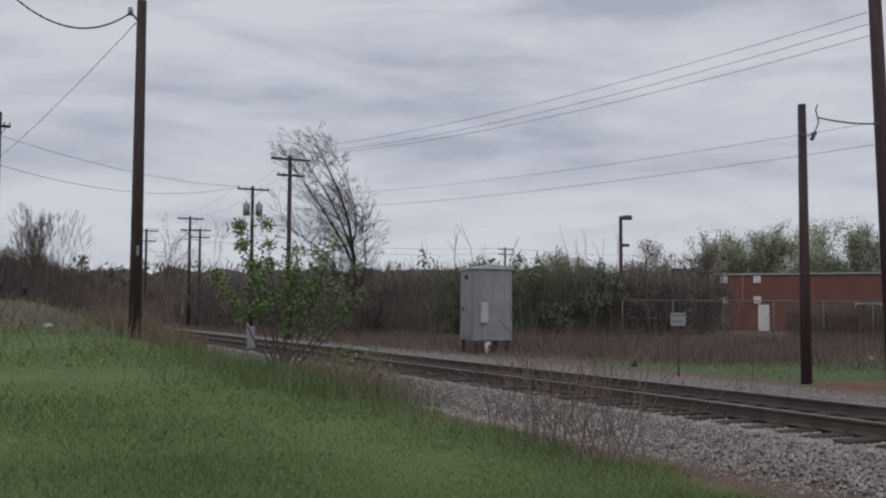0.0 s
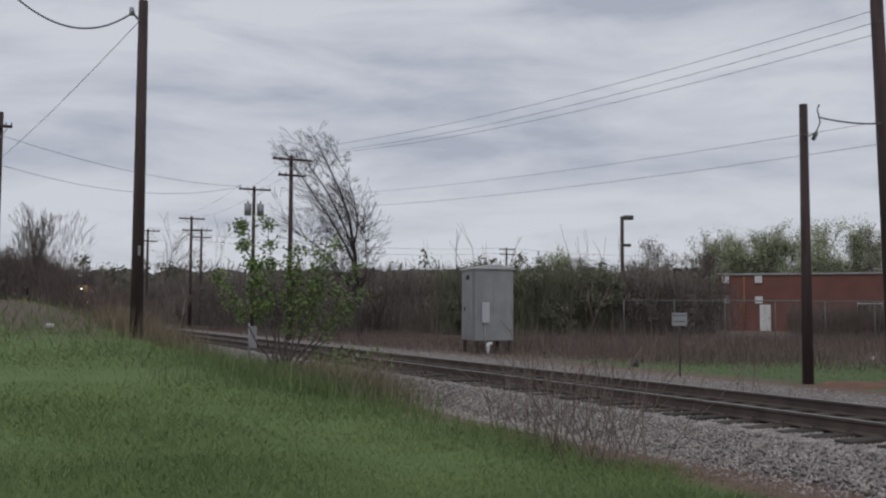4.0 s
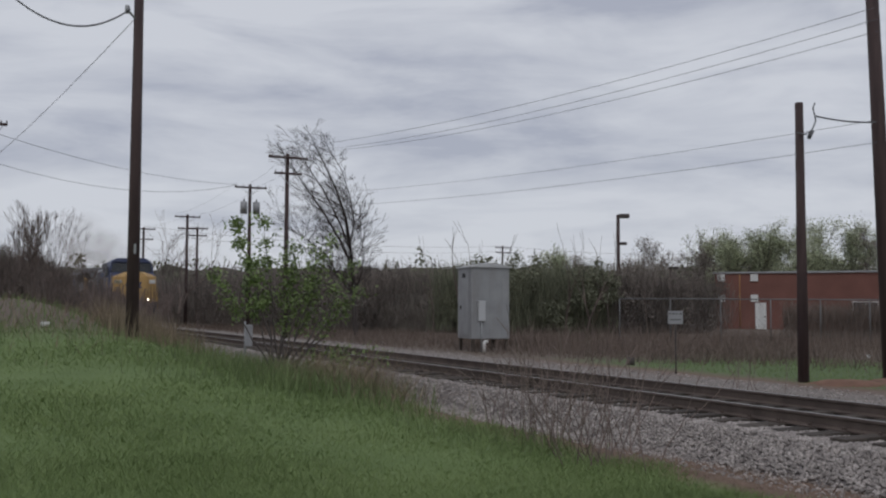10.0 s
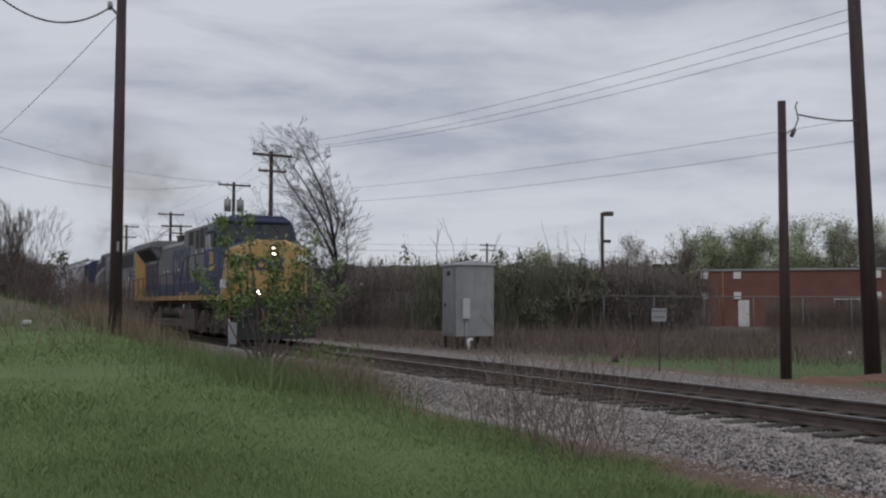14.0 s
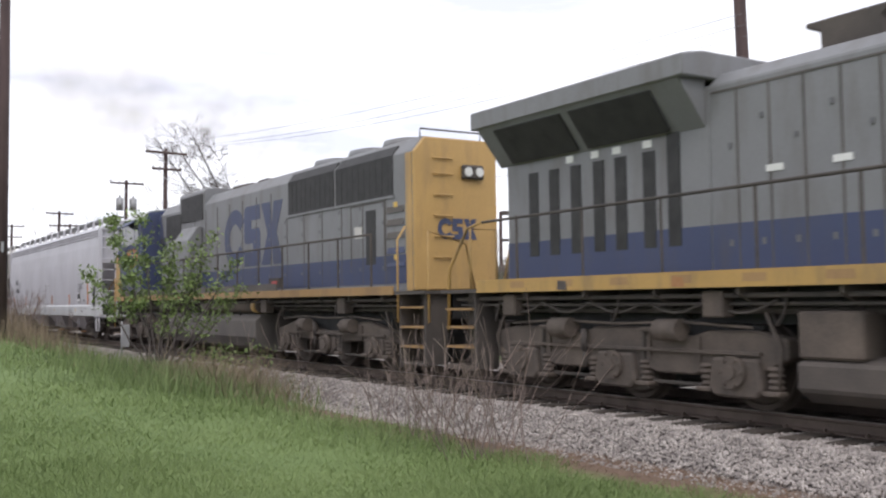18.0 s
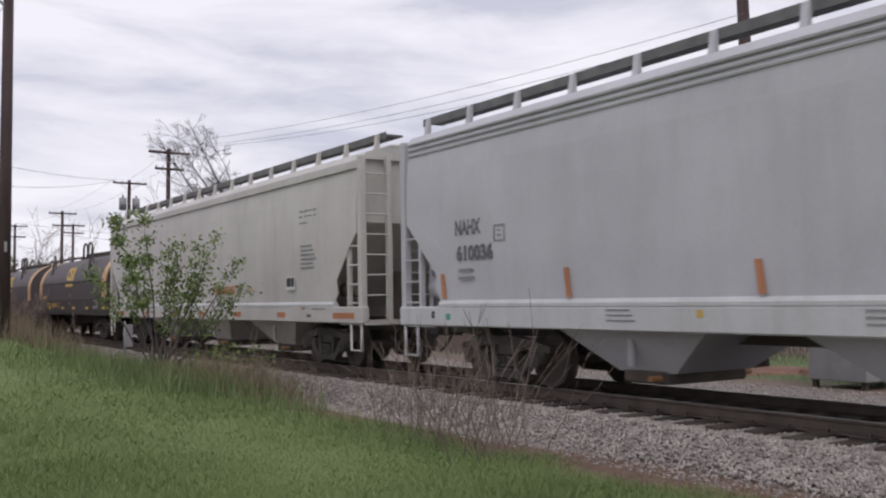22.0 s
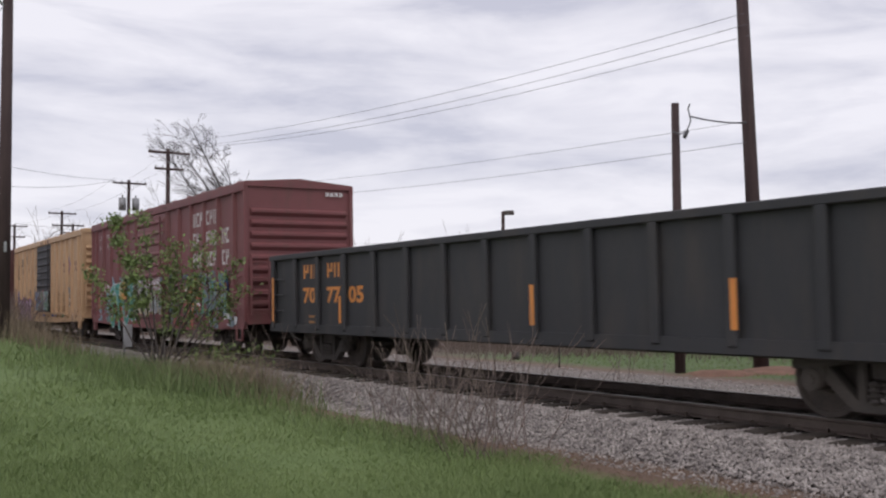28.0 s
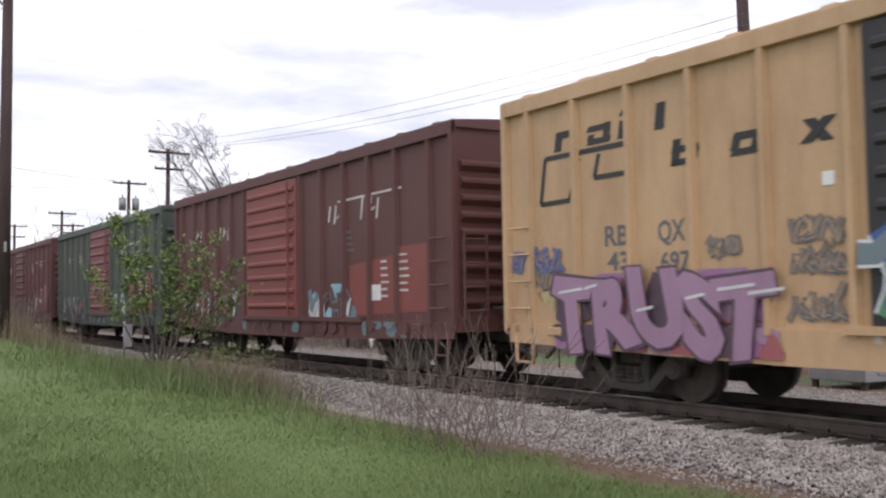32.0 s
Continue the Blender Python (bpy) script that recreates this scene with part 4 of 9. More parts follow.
        part("sand_pipe", shared("sand_pipe", lambda: Shape().path([(-0.14, -2.5, 1.2), (-0.16, -2.7, 0.8), (-0.1, -2.62, 0.35), (0.05, -2.55, 0.12)], 0.025, 6).path([(-0.14, 2.5, 1.2), (-0.16, 2.7, 0.8), (-0.1, 2.62, 0.35), (0.05, 2.55, 0.12)], 0.025, 6).path([(-0.14, -2.3, 1.02), (-0.16, -1.2, 1.08), (-0.14, 0, 1.04), (-0.16, 1.2, 1.08), (-0.14, 2.3, 1.02)], 0.02, 5).mesh("sand_pipe", M["truck"])),
             M["truck"], truck, "sanding and air pipes", at=face)
    for k in (-2.05, 0, 2.05):
        w = part("wheelset", shared("wheel53", lambda: wheelset_mesh(0.53)), M["wheel"], truck, "steel wheels on an axle", at=pose(0, k, 0.53))
        SPINNING.append((w, Vector((0, k, 0.53)), 0.53))
        # Motor boxes added in near-black to carry the shade between the wheels.
        part("traction_motor", shared("motor", lambda: Shape().box(-0.62, 0.62, -0.1, 0.85, 0.16, 0.8).bevel(0.08).mesh("traction_motor", M["grille"])), M["grille"], truck, "dark traction motor", at=pose(0, k - 0.4, 0))


def coupler(parent, y, out):
    s = Shape().box(-0.12, 0.12, min(y, y + out), max(y, y + out), 0.76, 0.98)
    s.box(-0.2, 0.16, min(y + out * 0.75, y + out), max(y + out * 0.75, y + out), 0.70, 1.02)
    part("coupler", s.bevel(0.02), M["under"], parent, "cast knuckle coupler")
    part("air_hose", Shape().path([(-0.35, y + out * 0.2, 0.75), (-0.35, y + out * 0.6, 0.5), (-0.25, y + out, 0.42)], 0.03, 6), M["under"], parent, "hanging air hose")


def handrail(parent, pts, posts, material, deck=1.68, r=0.022):
    rail = part("handrail", Shape().path(pts, r, 6), material, parent, "pipe handrail")
    for y, z in posts:
        part("stanchion", Shape().rod((pts[0][0], y, deck), (pts[0][0], y, z), r * 0.95, 6), material, rail)


def bolt_mark(parent, y, z, w, x, material):
    """A flat zigzag mark."""
    k = w
    pts = [(0, -0.03), (0.38, 0.09), (0.385, 0.04), (0.67, 0.10), (0.66, 0.055), (1.0, 0.14), (0.65, -0.035), (0.655, 0.01), (0.33, -0.06), (0.335, 0.0)]
    patch("zigzag_mark", [(y - a * k, z + b * k) for a, b in pts], x, material, parent)


def emblem(parent, y, z, w, h, x, material, label):
    """Three heavy plain forms side by side: an open ring, a stepped band and crossed bars."""
    n = 20
    cx, ry, rz = w * 0.2, w * 0.2, h / 2
    outer = [(cx + ry * math.cos(a), rz + rz * math.sin(a)) for a in np.linspace(0.55, math.tau - 0.55, n)]
    inner = [(cx + ry * 0.5 * math.cos(a), rz + rz * 0.5 * math.sin(a)) for a in np.linspace(math.tau - 0.55, 0.55, n)]
    forms = [outer + inner]
    a = w * 0.37
    b = w * 0.64
    forms.append([(a + 0.03 * w, h), (b, h), (b, h * 0.76), (a + 0.12 * w, h * 0.76), (a + 0.12 * w, h * 0.62), (b - 0.02 * w, h * 0.62), (b, h * 0.55), (b, h * 0.05), (b - 0.03 * w, 0), (a, 0), (a, h * 0.24), (b - 0.12 * w, h * 0.24),
                  (b - 0.12 * w, h * 0.38), (a + 0.02 * w, h * 0.38), (a, h * 0.45), (a, h * 0.95)])
    c, d = w * 0.66, w
    forms.append([(c, h), (c + 0.14 * w, h), (0.83 * w, h * 0.64), (d - 0.14 * w, h), (d, h), (0.90 * w, h * 0.5), (d, 0), (d - 0.15 * w, 0), (0.83 * w, h * 0.36), (c + 0.14 * w, 0), (c, 0), (0.76 * w, h * 0.5)])
    for pts in forms:
        patch("emblem_form", [(y - p, z + q) for p, q in pts], x, material, parent, label=label)


# ---- leading locomotive ----
def lead_locomotive():
    ob = vehicle("locomotive", "grey, blue and yellow diesel locomotive leading the train", "locomotive", 0.0)
    # Near-black colour stands in for the shade below the deck.
    part("underframe", Shape().box(-0.8, 0.8, -0.85, 20.3, 1.05, 1.5), M["grille"], ob, "underframe darkened as in a shaded recess")
    under_deck(ob, 0.2, 20.2)
    part("deck", Shape().box(-1.5, 1.5, -1.2, 20.5, 1.5, 1.56), M["under"], ob, "dark walkway deck")
    for k in (-1, 1):
        part("side_sill", Shape().box(min(k * 1.50, k * 1.53), max(k * 1.50, k * 1.53), 0.0, 19.4, 1.50, 1.70), M["sill_yellow"], ob, "worn yellow side sill")
    # hood
    def hoodp(w, top, r=0.18, z0=1.56):
        return [(-w, z0), (w, z0), (w, top - r), (w - r, top), (r - w, top), (-w, top - r)]
    eng = part("engine_hood", Shape().prism(hoodp(0.99, 4.20), 9.6, 15.0).bevel(0.02), M["loco_grey"], ob, "grey engine hood")
    inv = part("equipment_cabinet_hood", Shape().prism(hoodp(0.99, 4.62, 0.10), 3.9, 9.6).bevel(0.015), M["loco_grey"], ob, "grey equipment cabinets behind the cab")
    rad = part("radiator_hood", Shape().prism(hoodp(0.99, 4.05, 0.04), 15.0, 19.25).bevel(0.015), M["loco_grey"], ob, "grey radiator section")
    part("radiator_wing", Shape().prism([(-1.5, 4.12), (1.5, 4.12), (1.5, 4.40), (1.1, 4.47), (-1.1, 4.47), (-1.5, 4.40)], 14.95, 19.55).bevel(0.02), M["loco_grey"], rad, "overhanging radiator wing")
    for k in (-1, 1):
        part("wing_soffit", Shape().prism([(k * 0.99, 3.52), (k * 1.46, 4.12), (k * 0.99, 4.12)], 15.05, 19.4), M["loco_grey"], rad)
        for a, b in ((15.6, 17.2), (17.4, 19.0)):
            part("sloped_grille", Shape().prism([(k * 1.04, 3.57), (k * 1.41, 4.06), (k * 1.44, 4.04), (k * 1.06, 3.54)], a, b), M["grille"], rad, "black sloping grille")
    for y in (15.5, 15.95, 16.5, 16.95, 17.45, 17.95, 18.45):
        part("louvre", Shape().box(-1.006, -0.985, y, y + 0.22, 2.05, 3.35 if y > 15.6 else 3.6), M["grille"], rad, "tall black louvre slot")
    for a, b in ((9.6, 15.0), (4.4, 9.6), (15.0, 19.25)):
        patch("blue_band", [(a + 0.01, 1.70), (b - 0.01, 1.70), (b - 0.01, 2.28), (a + 0.01, 2.28)], -0.992, M["loco_blue"], eng, label="blue lower band")
    for q, y in enumerate(np.arange(9.75, 15.0, 0.48)):
        part("hood_door_seam", Shape().box(-1.0015, -0.99, y, y + 0.022, 1.72, 3.92), M["tank_grey"], eng, "dark door joint")
        part("latch", Shape().box(-1.006, -0.99, y + 0.1, y + 0.16, 2.0, 2.08), M["mark_grey"], eng)
        part("latch", Shape().box(-1.006, -0.99, y + 0.1, y + 0.15, 3.2 + 0.3 * (q % 2), 3.27 + 0.3 * (q % 2)), M["mark_grey"], eng)
    part("eave_joint", Shape().box(-1.0015, -0.99, 9.65, 14.95, 3.92, 3.945), M["tank_grey"], eng, "dark joint below the roof")
    emblem(ob, 12.22, 2.32, 3.95, 1.5, -0.993, M["loco_blue"], "large blue painted form")
    # equipment cabinet grilles and doors
    for a, b, z0, z1 in ((7.72, 8.55, 3.86, 4.46), (6.62, 7.28, 3.66, 4.44), (5.75, 6.45, 3.66, 4.46), (5.11, 5.64, 4.1, 4.46), (4.4, 5.03, 3.64, 4.46)):
        g = part("intake_grille", Shape().box(-1.01, -0.985, a, b, z0, z1), M["grille"], inv, "black intake grille")
        for q in np.arange(a + 0.08, b, 0.12):
            part("slat", Shape().box(-1.014, -1.008, q, q + 0.025, z0 + 0.02, z1 - 0.02), M["under"], g)
        for p0, p1, q0, q1 in ((a - 0.05, a, z0 - 0.05, z1 + 0.05), (b, b + 0.05, z0 - 0.05, z1 + 0.05), (a, b, z0 - 0.05, z0), (a, b, z1, z1 + 0.05)):
            part("frame", Shape().box(-1.022, -0.985, p0, p1, q0, q1), M["loco_grey"], g)
    for y, z0, z1 in ((8.75, 1.75, 4.5), (7.62, 1.75, 4.5), (5.68, 2.4, 4.5), (6.53, 3.5, 4.5)):
        part("panel_joint", Shape().box(-0.9965, -0.985, y, y + 0.024, z0, z1), M["tank_grey"], inv, "dark panel joint")
    for a, w in ((4.75, 0.82), (5.74, 1.12), (6.92, 0.62)):
        part("cabinet_door", Shape().box(-1.012, -0.985, a, a + w, 2.4, 3.4).bevel(0.005), M["loco_grey"], inv, "grey cabinet door")
        for p0, p1, q0, q1 in ((a - 0.022, a, 2.378, 3.422), (a + w, a + w + 0.022, 2.378, 3.422), (a, a + w, 2.378, 2.4), (a, a + w, 3.4, 3.422)):
            part("door_joint", Shape().box(-1.0, -0.985, p0, p1, q0, q1), M["tank_grey"], inv)
        for q in (3.44, 3.56):
            part("sticker", Shape().box(-1.004, -0.99, a + 0.3, a + 0.5, q, q + 0.08), M["white"], inv, "small white notice")
        part("latch", Shape().box(-1.02, -1.01, a + w * 0.5, a + w * 0.5 + 0.1, 2.95, 3.0), M["mark_grey"], inv, "recessed door latch")
    for a in (5.2, 7.0):
        v = part("vent_panel", Shape().box(-1.01, -0.985, a, a + 0.5, 1.95, 2.25), M["loco_blue"], inv)
        for z in (1.98, 2.05, 2.12, 2.19):
            part("slat", Shape().box(-1.025, -1.008, a, a + 0.5, z, z + 0.03), M["mark_grey"], v)
    patch("blue_wedge", [(3.86, 2.28), (4.95, 2.28), (4.45, 3.2), (4.1, 4.5), (3.86, 4.5)], -0.994, M["loco_blue"], inv, 0.012, "slanted blue division behind the cab")
    for a in (4.6, 6.4, 7.6):
        part("tie_down", Shape().box(-1.54, -1.46, a, a + 0.42, 1.70, 1.84).bevel(0.01), M["sill_worn"], ob, "ochre deck bracket")
    for q in range(17):
        a = 0.9 + q * 1.1
        patch("sill_wear", [(a, 1.56), (a - 0.34, 1.56), (a - 0.34, 1.66), (a, 1.66)], -1.531, M["sill_worn"], ob, 0.002, "worn ochre sill patch")
    for a, m in ((1.5, "mark_white"), (7.95, "mark_white"), (15.2, "rust"), (11.4, "rust"), (4.4, "rust"), (17.4, "under")):
        patch("sill_wear", [(a, 1.52), (a - 0.22, 1.51), (a - 0.2, 1.63), (a - 0.03, 1.65)], -1.5335, M[m], ob, 0.002, "chipped sill paint")
    stack = part("exhaust_outlet", Shape().prism([(12.95, 4.18), (13.75, 4.18), (13.75, 4.5), (13.95, 4.58), (13.95, 4.64), (12.85, 4.64), (12.85, 4.58), (12.95, 4.5)], -0.45, 0.35, "x").bevel(0.02), M["under"], eng, "sooty exhaust stack")
    part("stack_base", Shape().box(-0.6, 0.5, 12.7, 14.2, 4.18, 4.26).bevel(0.02), M["under"], stack)
    horn = part("horn", Shape().box(-0.5, 0.0, 11.3, 11.42, 4.19, 4.46).box(-0.45, -0.25, 10.9, 11.8, 4.43, 4.47), M["grille"], eng, "black air horn")
    for q in (11.05, 11.35, 11.65, 11.9):
        part("trumpet", Shape().rod((-0.38, q, 4.5), (-0.38, q - 0.24, 4.5), 0.035, 8, 0.10), M["grille"], horn)
    # cab
    cabp = [(-1.48, 1.56), (1.48, 1.56), (1.48, 3.95), (1.30, 4.45), (0.95, 4.66), (-0.95, 4.66), (-1.30, 4.45), (-1.48, 3.95)]
    cab = part("cab", Shape().prism(cabp, 1.40, 3.85).bevel(0.03), M["loco_blue"], ob, "blue cab with chamfered roof")
    part("nose_deck", Shape().prism([(0.25, 1.56), (1.42, 1.56), (1.42, 3.68), (0.25, 3.36)], -1.46, 1.46, "x").bevel(0.03), M["loco_blue"], cab, "blue sloping deck before the windscreen")
    part("brow", Shape().box(-1.2, 1.2, 1.25, 1.42, 4.36, 4.50).bevel(0.03), M["loco_blue"], cab)
    for a, b in ((-1.34, -0.08), (0.08, 1.34)):
        pane = part("windscreen", Shape().prism([(a, 3.70), (b, 3.70), (b * 0.96, 4.30), (a * 0.96, 4.30)], 1.36, 1.40), M["glass"], cab, "dark windscreen")
        part("wiper", Shape().rod((a * 0.7 + b * 0.3, 1.34, 4.32), (a * 0.4 + b * 0.6, 1.34, 3.95), 0.015, 5), M["under"], pane)
    win = part("side_window_frame", Shape().box(-1.50, -1.47, 1.75, 3.5, 3.35, 4.05).bevel(0.01), M["loco_blue"], cab)
    part("side_window", Shape().box(-1.507, -1.495, 2.35, 2.95, 3.42, 4.0), M["glass"], win, "dark cab side window")
    part("side_window", Shape().box(-1.507, -1.495, 2.98, 3.45, 3.42, 4.0), M["dusty_glass"], win, "dusty sliding window")
    part("side_window", Shape().box(-1.507, -1.495, 1.8, 2.1, 3.45, 4.0), M["glass"], win)
    part("mirror", Shape().box(-1.62, -1.5, 2.12, 2.24, 3.5, 4.0).bevel(0.02), M["walkway"], win, "grey fold-out mirror")
    part("sunshade", Shape().prism([(-1.44, 4.12), (-1.86, 4.02), (-1.87, 4.05), (-1.44, 4.18)], 2.3, 3.6), M["loco_grey"], cab, "grey window awning")
    lettering("unit_number", "38", 0.66, -1.485, 2.98, 2.86, M["mark_yellow"], cab, 0.012, label="yellow unit number")
    bolt_mark(cab, 3.28, 2.66, 1.4, -1.486, M["mark_yellow"])
    for a in (2.3, 3.15):
        part("cab_louvre", Shape().box(-1.488, -1.47, a - 0.62, a, 1.8, 2.42), M["loco_blue"], cab)
        part("louvre_screen", Shape().box(-1.492, -1.486, a - 0.56, a - 0.06, 1.85, 2.37), M["screen_blue"], cab, "blue-grey screen")
    part("belt_line", Shape().box(-1.492, -1.47, 1.45, 3.84, 2.53, 2.56), M["loco_dark"], cab, "dark belt joint")
    for a, z in ((3.75, 2.66), (2.72, 3.26), (2.0, 2.3)):
        part("small_plate", Shape().box(-1.488, -1.475, a, a + 0.13, z, z + 0.09), M["name_white"], cab, "small pale plate")
    part("roof_antenna", Shape().box(-0.3, 0.3, 1.6, 2.0, 4.66, 4.74).bevel(0.02), M["white"], cab)
    # nose
    nose = Shape().prism([(-1.44, 0.34), (-1.44, 0.02), (-0.78, -0.48), (0.78, -0.48), (1.44, 0.02), (1.44, 0.34)], 1.56, 3.36, "z")
    nose_ob = part("nose", nose.bevel(0.04), M["loco_yellow"], ob, "yellow short nose")
    top = Shape()
    lo = [top.bm.verts.new(q) for q in ((-1.42, 0.34, 3.35), (-1.42, 0.04, 3.35), (-0.78, -0.46, 3.35), (0.78, -0.46, 3.35), (1.42, 0.04, 3.35), (1.42, 0.34, 3.35))]
    hi = [top.bm.verts.new(q) for q in ((-0.62, 0.34, 3.66), (-0.6, 0.0, 3.66), (-0.4, -0.42, 3.62), (0.4, -0.42, 3.62), (0.6, 0.0, 3.66), (0.62, 0.34, 3.66))]
    for q in range(6):
        top.bm.faces.new((lo[q], lo[(q + 1) % 6], hi[(q + 1) % 6], hi[q]))
    top.bm.faces.new(hi)
    top.bm.faces.new(lo[::-1])
    part("nose_top", top, M["loco_yellow"], nose_ob, "peaked yellow nose top")
    patch("yellow_flash", [(0.3, 1.72), (1.28, 1.72), (0.86, 2.5), (0.42, 3.36), (0.3, 3.36)], -1.462, M["loco_yellow"], nose_ob, 0.02)
    patch("white_patch", [(0.5, 1.92), (1.25, 1.92), (1.25, 2.24), (0.5, 2.24)], -1.484, M["white"], nose_ob, 0.006, "white patch panel")
    part("number_board", Shape().box(-0.27, 0.27, -0.05, 0.02, 2.86, 3.1).bevel(0.02), M["galv"], nose_ob, "pale number board", at=pose(-1.12, -0.25, 0, 0, 0, -37))
    part("board_face", Shape().box(-0.2, 0.2, -0.056, -0.05, 2.9, 3.06), M["g_sand"], nose_ob, "cream number panel", at=pose(-1.12, -0.25, 0, 0, 0, -37))
    for q in (-0.09, 0.03):
        part("board_bar", Shape().box(q, q + 0.07, -0.06, -0.056, 2.92, 3.04), M["mark_black"], nose_ob, at=pose(-1.12, -0.25, 0, 0, 0, -37))
    part("number_board", Shape().box(-0.27, 0.27, -0.05, 0.02, 2.86, 3.1).bevel(0.02), M["white"], nose_ob, "pale number board", at=pose(1.12, -0.25, 0, 0, 0, 37))
    hl = part("headlight_housing", Shape().box(-0.13, 0.13, -0.54, -0.46, 3.0, 3.46).bevel(0.03), M["under"], nose_ob)
    for z in (3.12, 3.34):
        part("headlight", Shape().rod((0, -0.54, z), (0, -0.56, z), 0.056, 12), M["lamp_on"], hl, "lit headlight")
    emblem(nose_ob, 0, 0, 1.1, 0.45, 0, M["loco_blue"], "blue painted form")
    for f in nose_ob.children:
        if f.name.startswith("emblem_form"):
            f.matrix_basis = pose(-0.68, -0.503, 2.52, 0, 0, 90)
    part("nose_door", Shape().box(0.2, 0.7, -0.497, -0.48, 1.6, 2.9).bevel(0.01), M["loco_yellow"], nose_ob)
    # pilot, steps, plow
    part("front_platform", Shape().box(-1.3, 1.3, -1.08, 0.1, 1.42, 1.56), M["under"], ob)
    plow = [(-1.5, -0.72), (-0.95, -1.12), (-0.3, -1.26), (0.3, -1.26), (0.95, -1.12), (1.5, -0.72), (1.5, -0.66), (0.95, -1.04), (-0.95, -1.04), (-1.5, -0.66)]
    part("plow", Shape().prism(plow, 0.1, 0.86, "z"), M["grille"], ob, "black snow plow")
    part("pilot", Shape().box(-1.3, 1.3, -1.06, -0.86, 0.86, 1.42).bevel(0.02), M["grille"], ob, "black pilot plate")
    part("end_beam", Shape().box(-1.34, 1.34, -1.12, -1.06, 1.36, 1.44), M["under"], ob)
    for k in (-1, 1):
        st = part("step_well", Shape().box(min(k * 1.05, k * 1.45), max(k * 1.05, k * 1.45), -0.64, -0.08, 0.25, 0.3), M["under"], ob, "dark step well")
        for z in (0.55, 0.9, 1.25):
            part("tread", Shape().box(min(k * 1.05, k * 1.46), max(k * 1.05, k * 1.46), -0.58, -0.12, z, z + 0.035), M["sill_worn"], st, "ochre-edged step")
        part("step_back", Shape().box(min(k * 1.0, k * 1.05), max(k * 1.0, k * 1.05), -0.66, -0.06, 0.25, 1.42), M["grille"], st)
        for y in (-0.1, -0.62):
            part("step_side", Shape().box(min(k * 1.05, k * 1.46), max(k * 1.05, k * 1.46), y, y + 0.03, 0.25, 1.5), M["under"], st)
        part("grab_iron", Shape().path([(k * 1.48, -0.04, 0.6), (k * 1.48, -0.04, 2.35)], 0.022), M["sill_yellow"], st, "yellow grab iron")
        part("grab_iron", Shape().path([(k * 1.42, -0.64, 0.7), (k * 1.42, -0.64, 2.5), (k * 1.36, -0.60, 2.62), (k * 1.28, -0.62, 2.55), (k * 1.28, -0.66, 1.5)], 0.022), M["sill_yellow"], st, "yellow grab iron")
        part("grab_iron", Shape().path([(k * 1.12, -1.04, 1.3), (k * 1.12, -1.04, 2.75), (k * 0.92, -1.06, 2.75), (k * 0.92, -1.06, 1.5)], 0.025), M["under"], st)
        part("grab_iron", Shape().rod((k * 1.28, -1.12, 1.42), (k * 1.28, -1.12, 0.5), 0.022, 6), M["walkway"], st, "grey uncoupling rod")
        d = part("ditch_light", Shape().rod((k * 0.72, -0.86, 1.74), (k * 0.72, -1.06, 1.74), 0.11, 12).box(k * 0.72 - 0.04, k * 0.72 + 0.04, -1.0, -0.9, 1.55, 1.66), M["under"], ob, "ditch light housing")
        part("lens", Shape().rod((k * 0.72, -1.06, 1.74), (k * 0.72, -1.09, 1.74), 0.056, 12), M["lamp_on"], d, "lit ditch light")
        for h in (0.42, 0.62, 0.82):
            part("air_hose", Shape().path([(k * h, -1.08, 1.18), (k * h, -1.24, 1.1), (k * h * 1.02, -1.32, 0.9), (k * h * 1.05, -1.30, 0.7), (k * h * 1.1, -1.2, 0.62)], 0.028), M["hose"], ob, "faded red air hose")
    part("chain", Shape().path([(-0.9, -1.06, 2.6), (-0.45, -1.08, 2.28), (0.0, -1.08, 2.18), (0.45, -1.08, 2.28), (0.9, -1.06, 2.6)], 0.012, 5), M["walkway"], ob, "slack safety chain")
    coupler(ob, -1.05, -0.6)
    coupler(ob, 20.4, 0.55)
    for k in (-1, 1):
        part("end_handrail", Shape().path([(k * 1.47, 19.35, 2.62), (k * 1.45, 19.75, 2.55), (k * 1.45, 20.3, 1.9), (k * 1.45, 20.35, 0.9)], 0.024), M["sill_yellow"], ob, "yellow end handrail")
        part("end_handrail", Shape().path([(k * 0.95, 20.4, 1.56), (k * 0.95, 20.4, 2.6), (k * 0.4, 20.4, 2.6), (k * 0.4, 20.4, 1.56)], 0.022), M["sill_yellow"], ob)
        end_steps = part("step_well", Shape().box(min(k * 1.0, k * 1.45), max(k * 1.0, k * 1.45), 19.6, 20.45, 0.25, 0.32), M["truck"], ob, "dusty step well")
        for z in (0.6, 0.92, 1.22):
            part("tread", Shape().box(min(k * 1.0, k * 1.46), max(k * 1.0, k * 1.46), 19.65, 20.42, z, z + 0.035), M["sill_worn"], end_steps, "ochre-edged step")
        part("step_side", Shape().box(min(k * 1.0, k * 1.45), max(k * 1.0, k * 1.45), 19.55, 19.6, 0.28, 1.5).box(min(k * 0.96, k * 1.0), max(k * 0.96, k * 1.0), 19.6, 20.42, 0.28, 1.5), M["under"], end_steps)
    for y in (15.55, 16.0, 16.6, 17.05, 17.6):
        part("sticker", Shape().box(-1.004, -0.99, y, y + 0.16, 3.40, 3.50), M["white"], rad, "small white notice")
    for y in (13.0, 13.9, 10.6):
        part("sticker", Shape().box(-1.004, -0.99, y, y + 0.24, 2.85, 2.93), M["white"], eng, "small white notice")
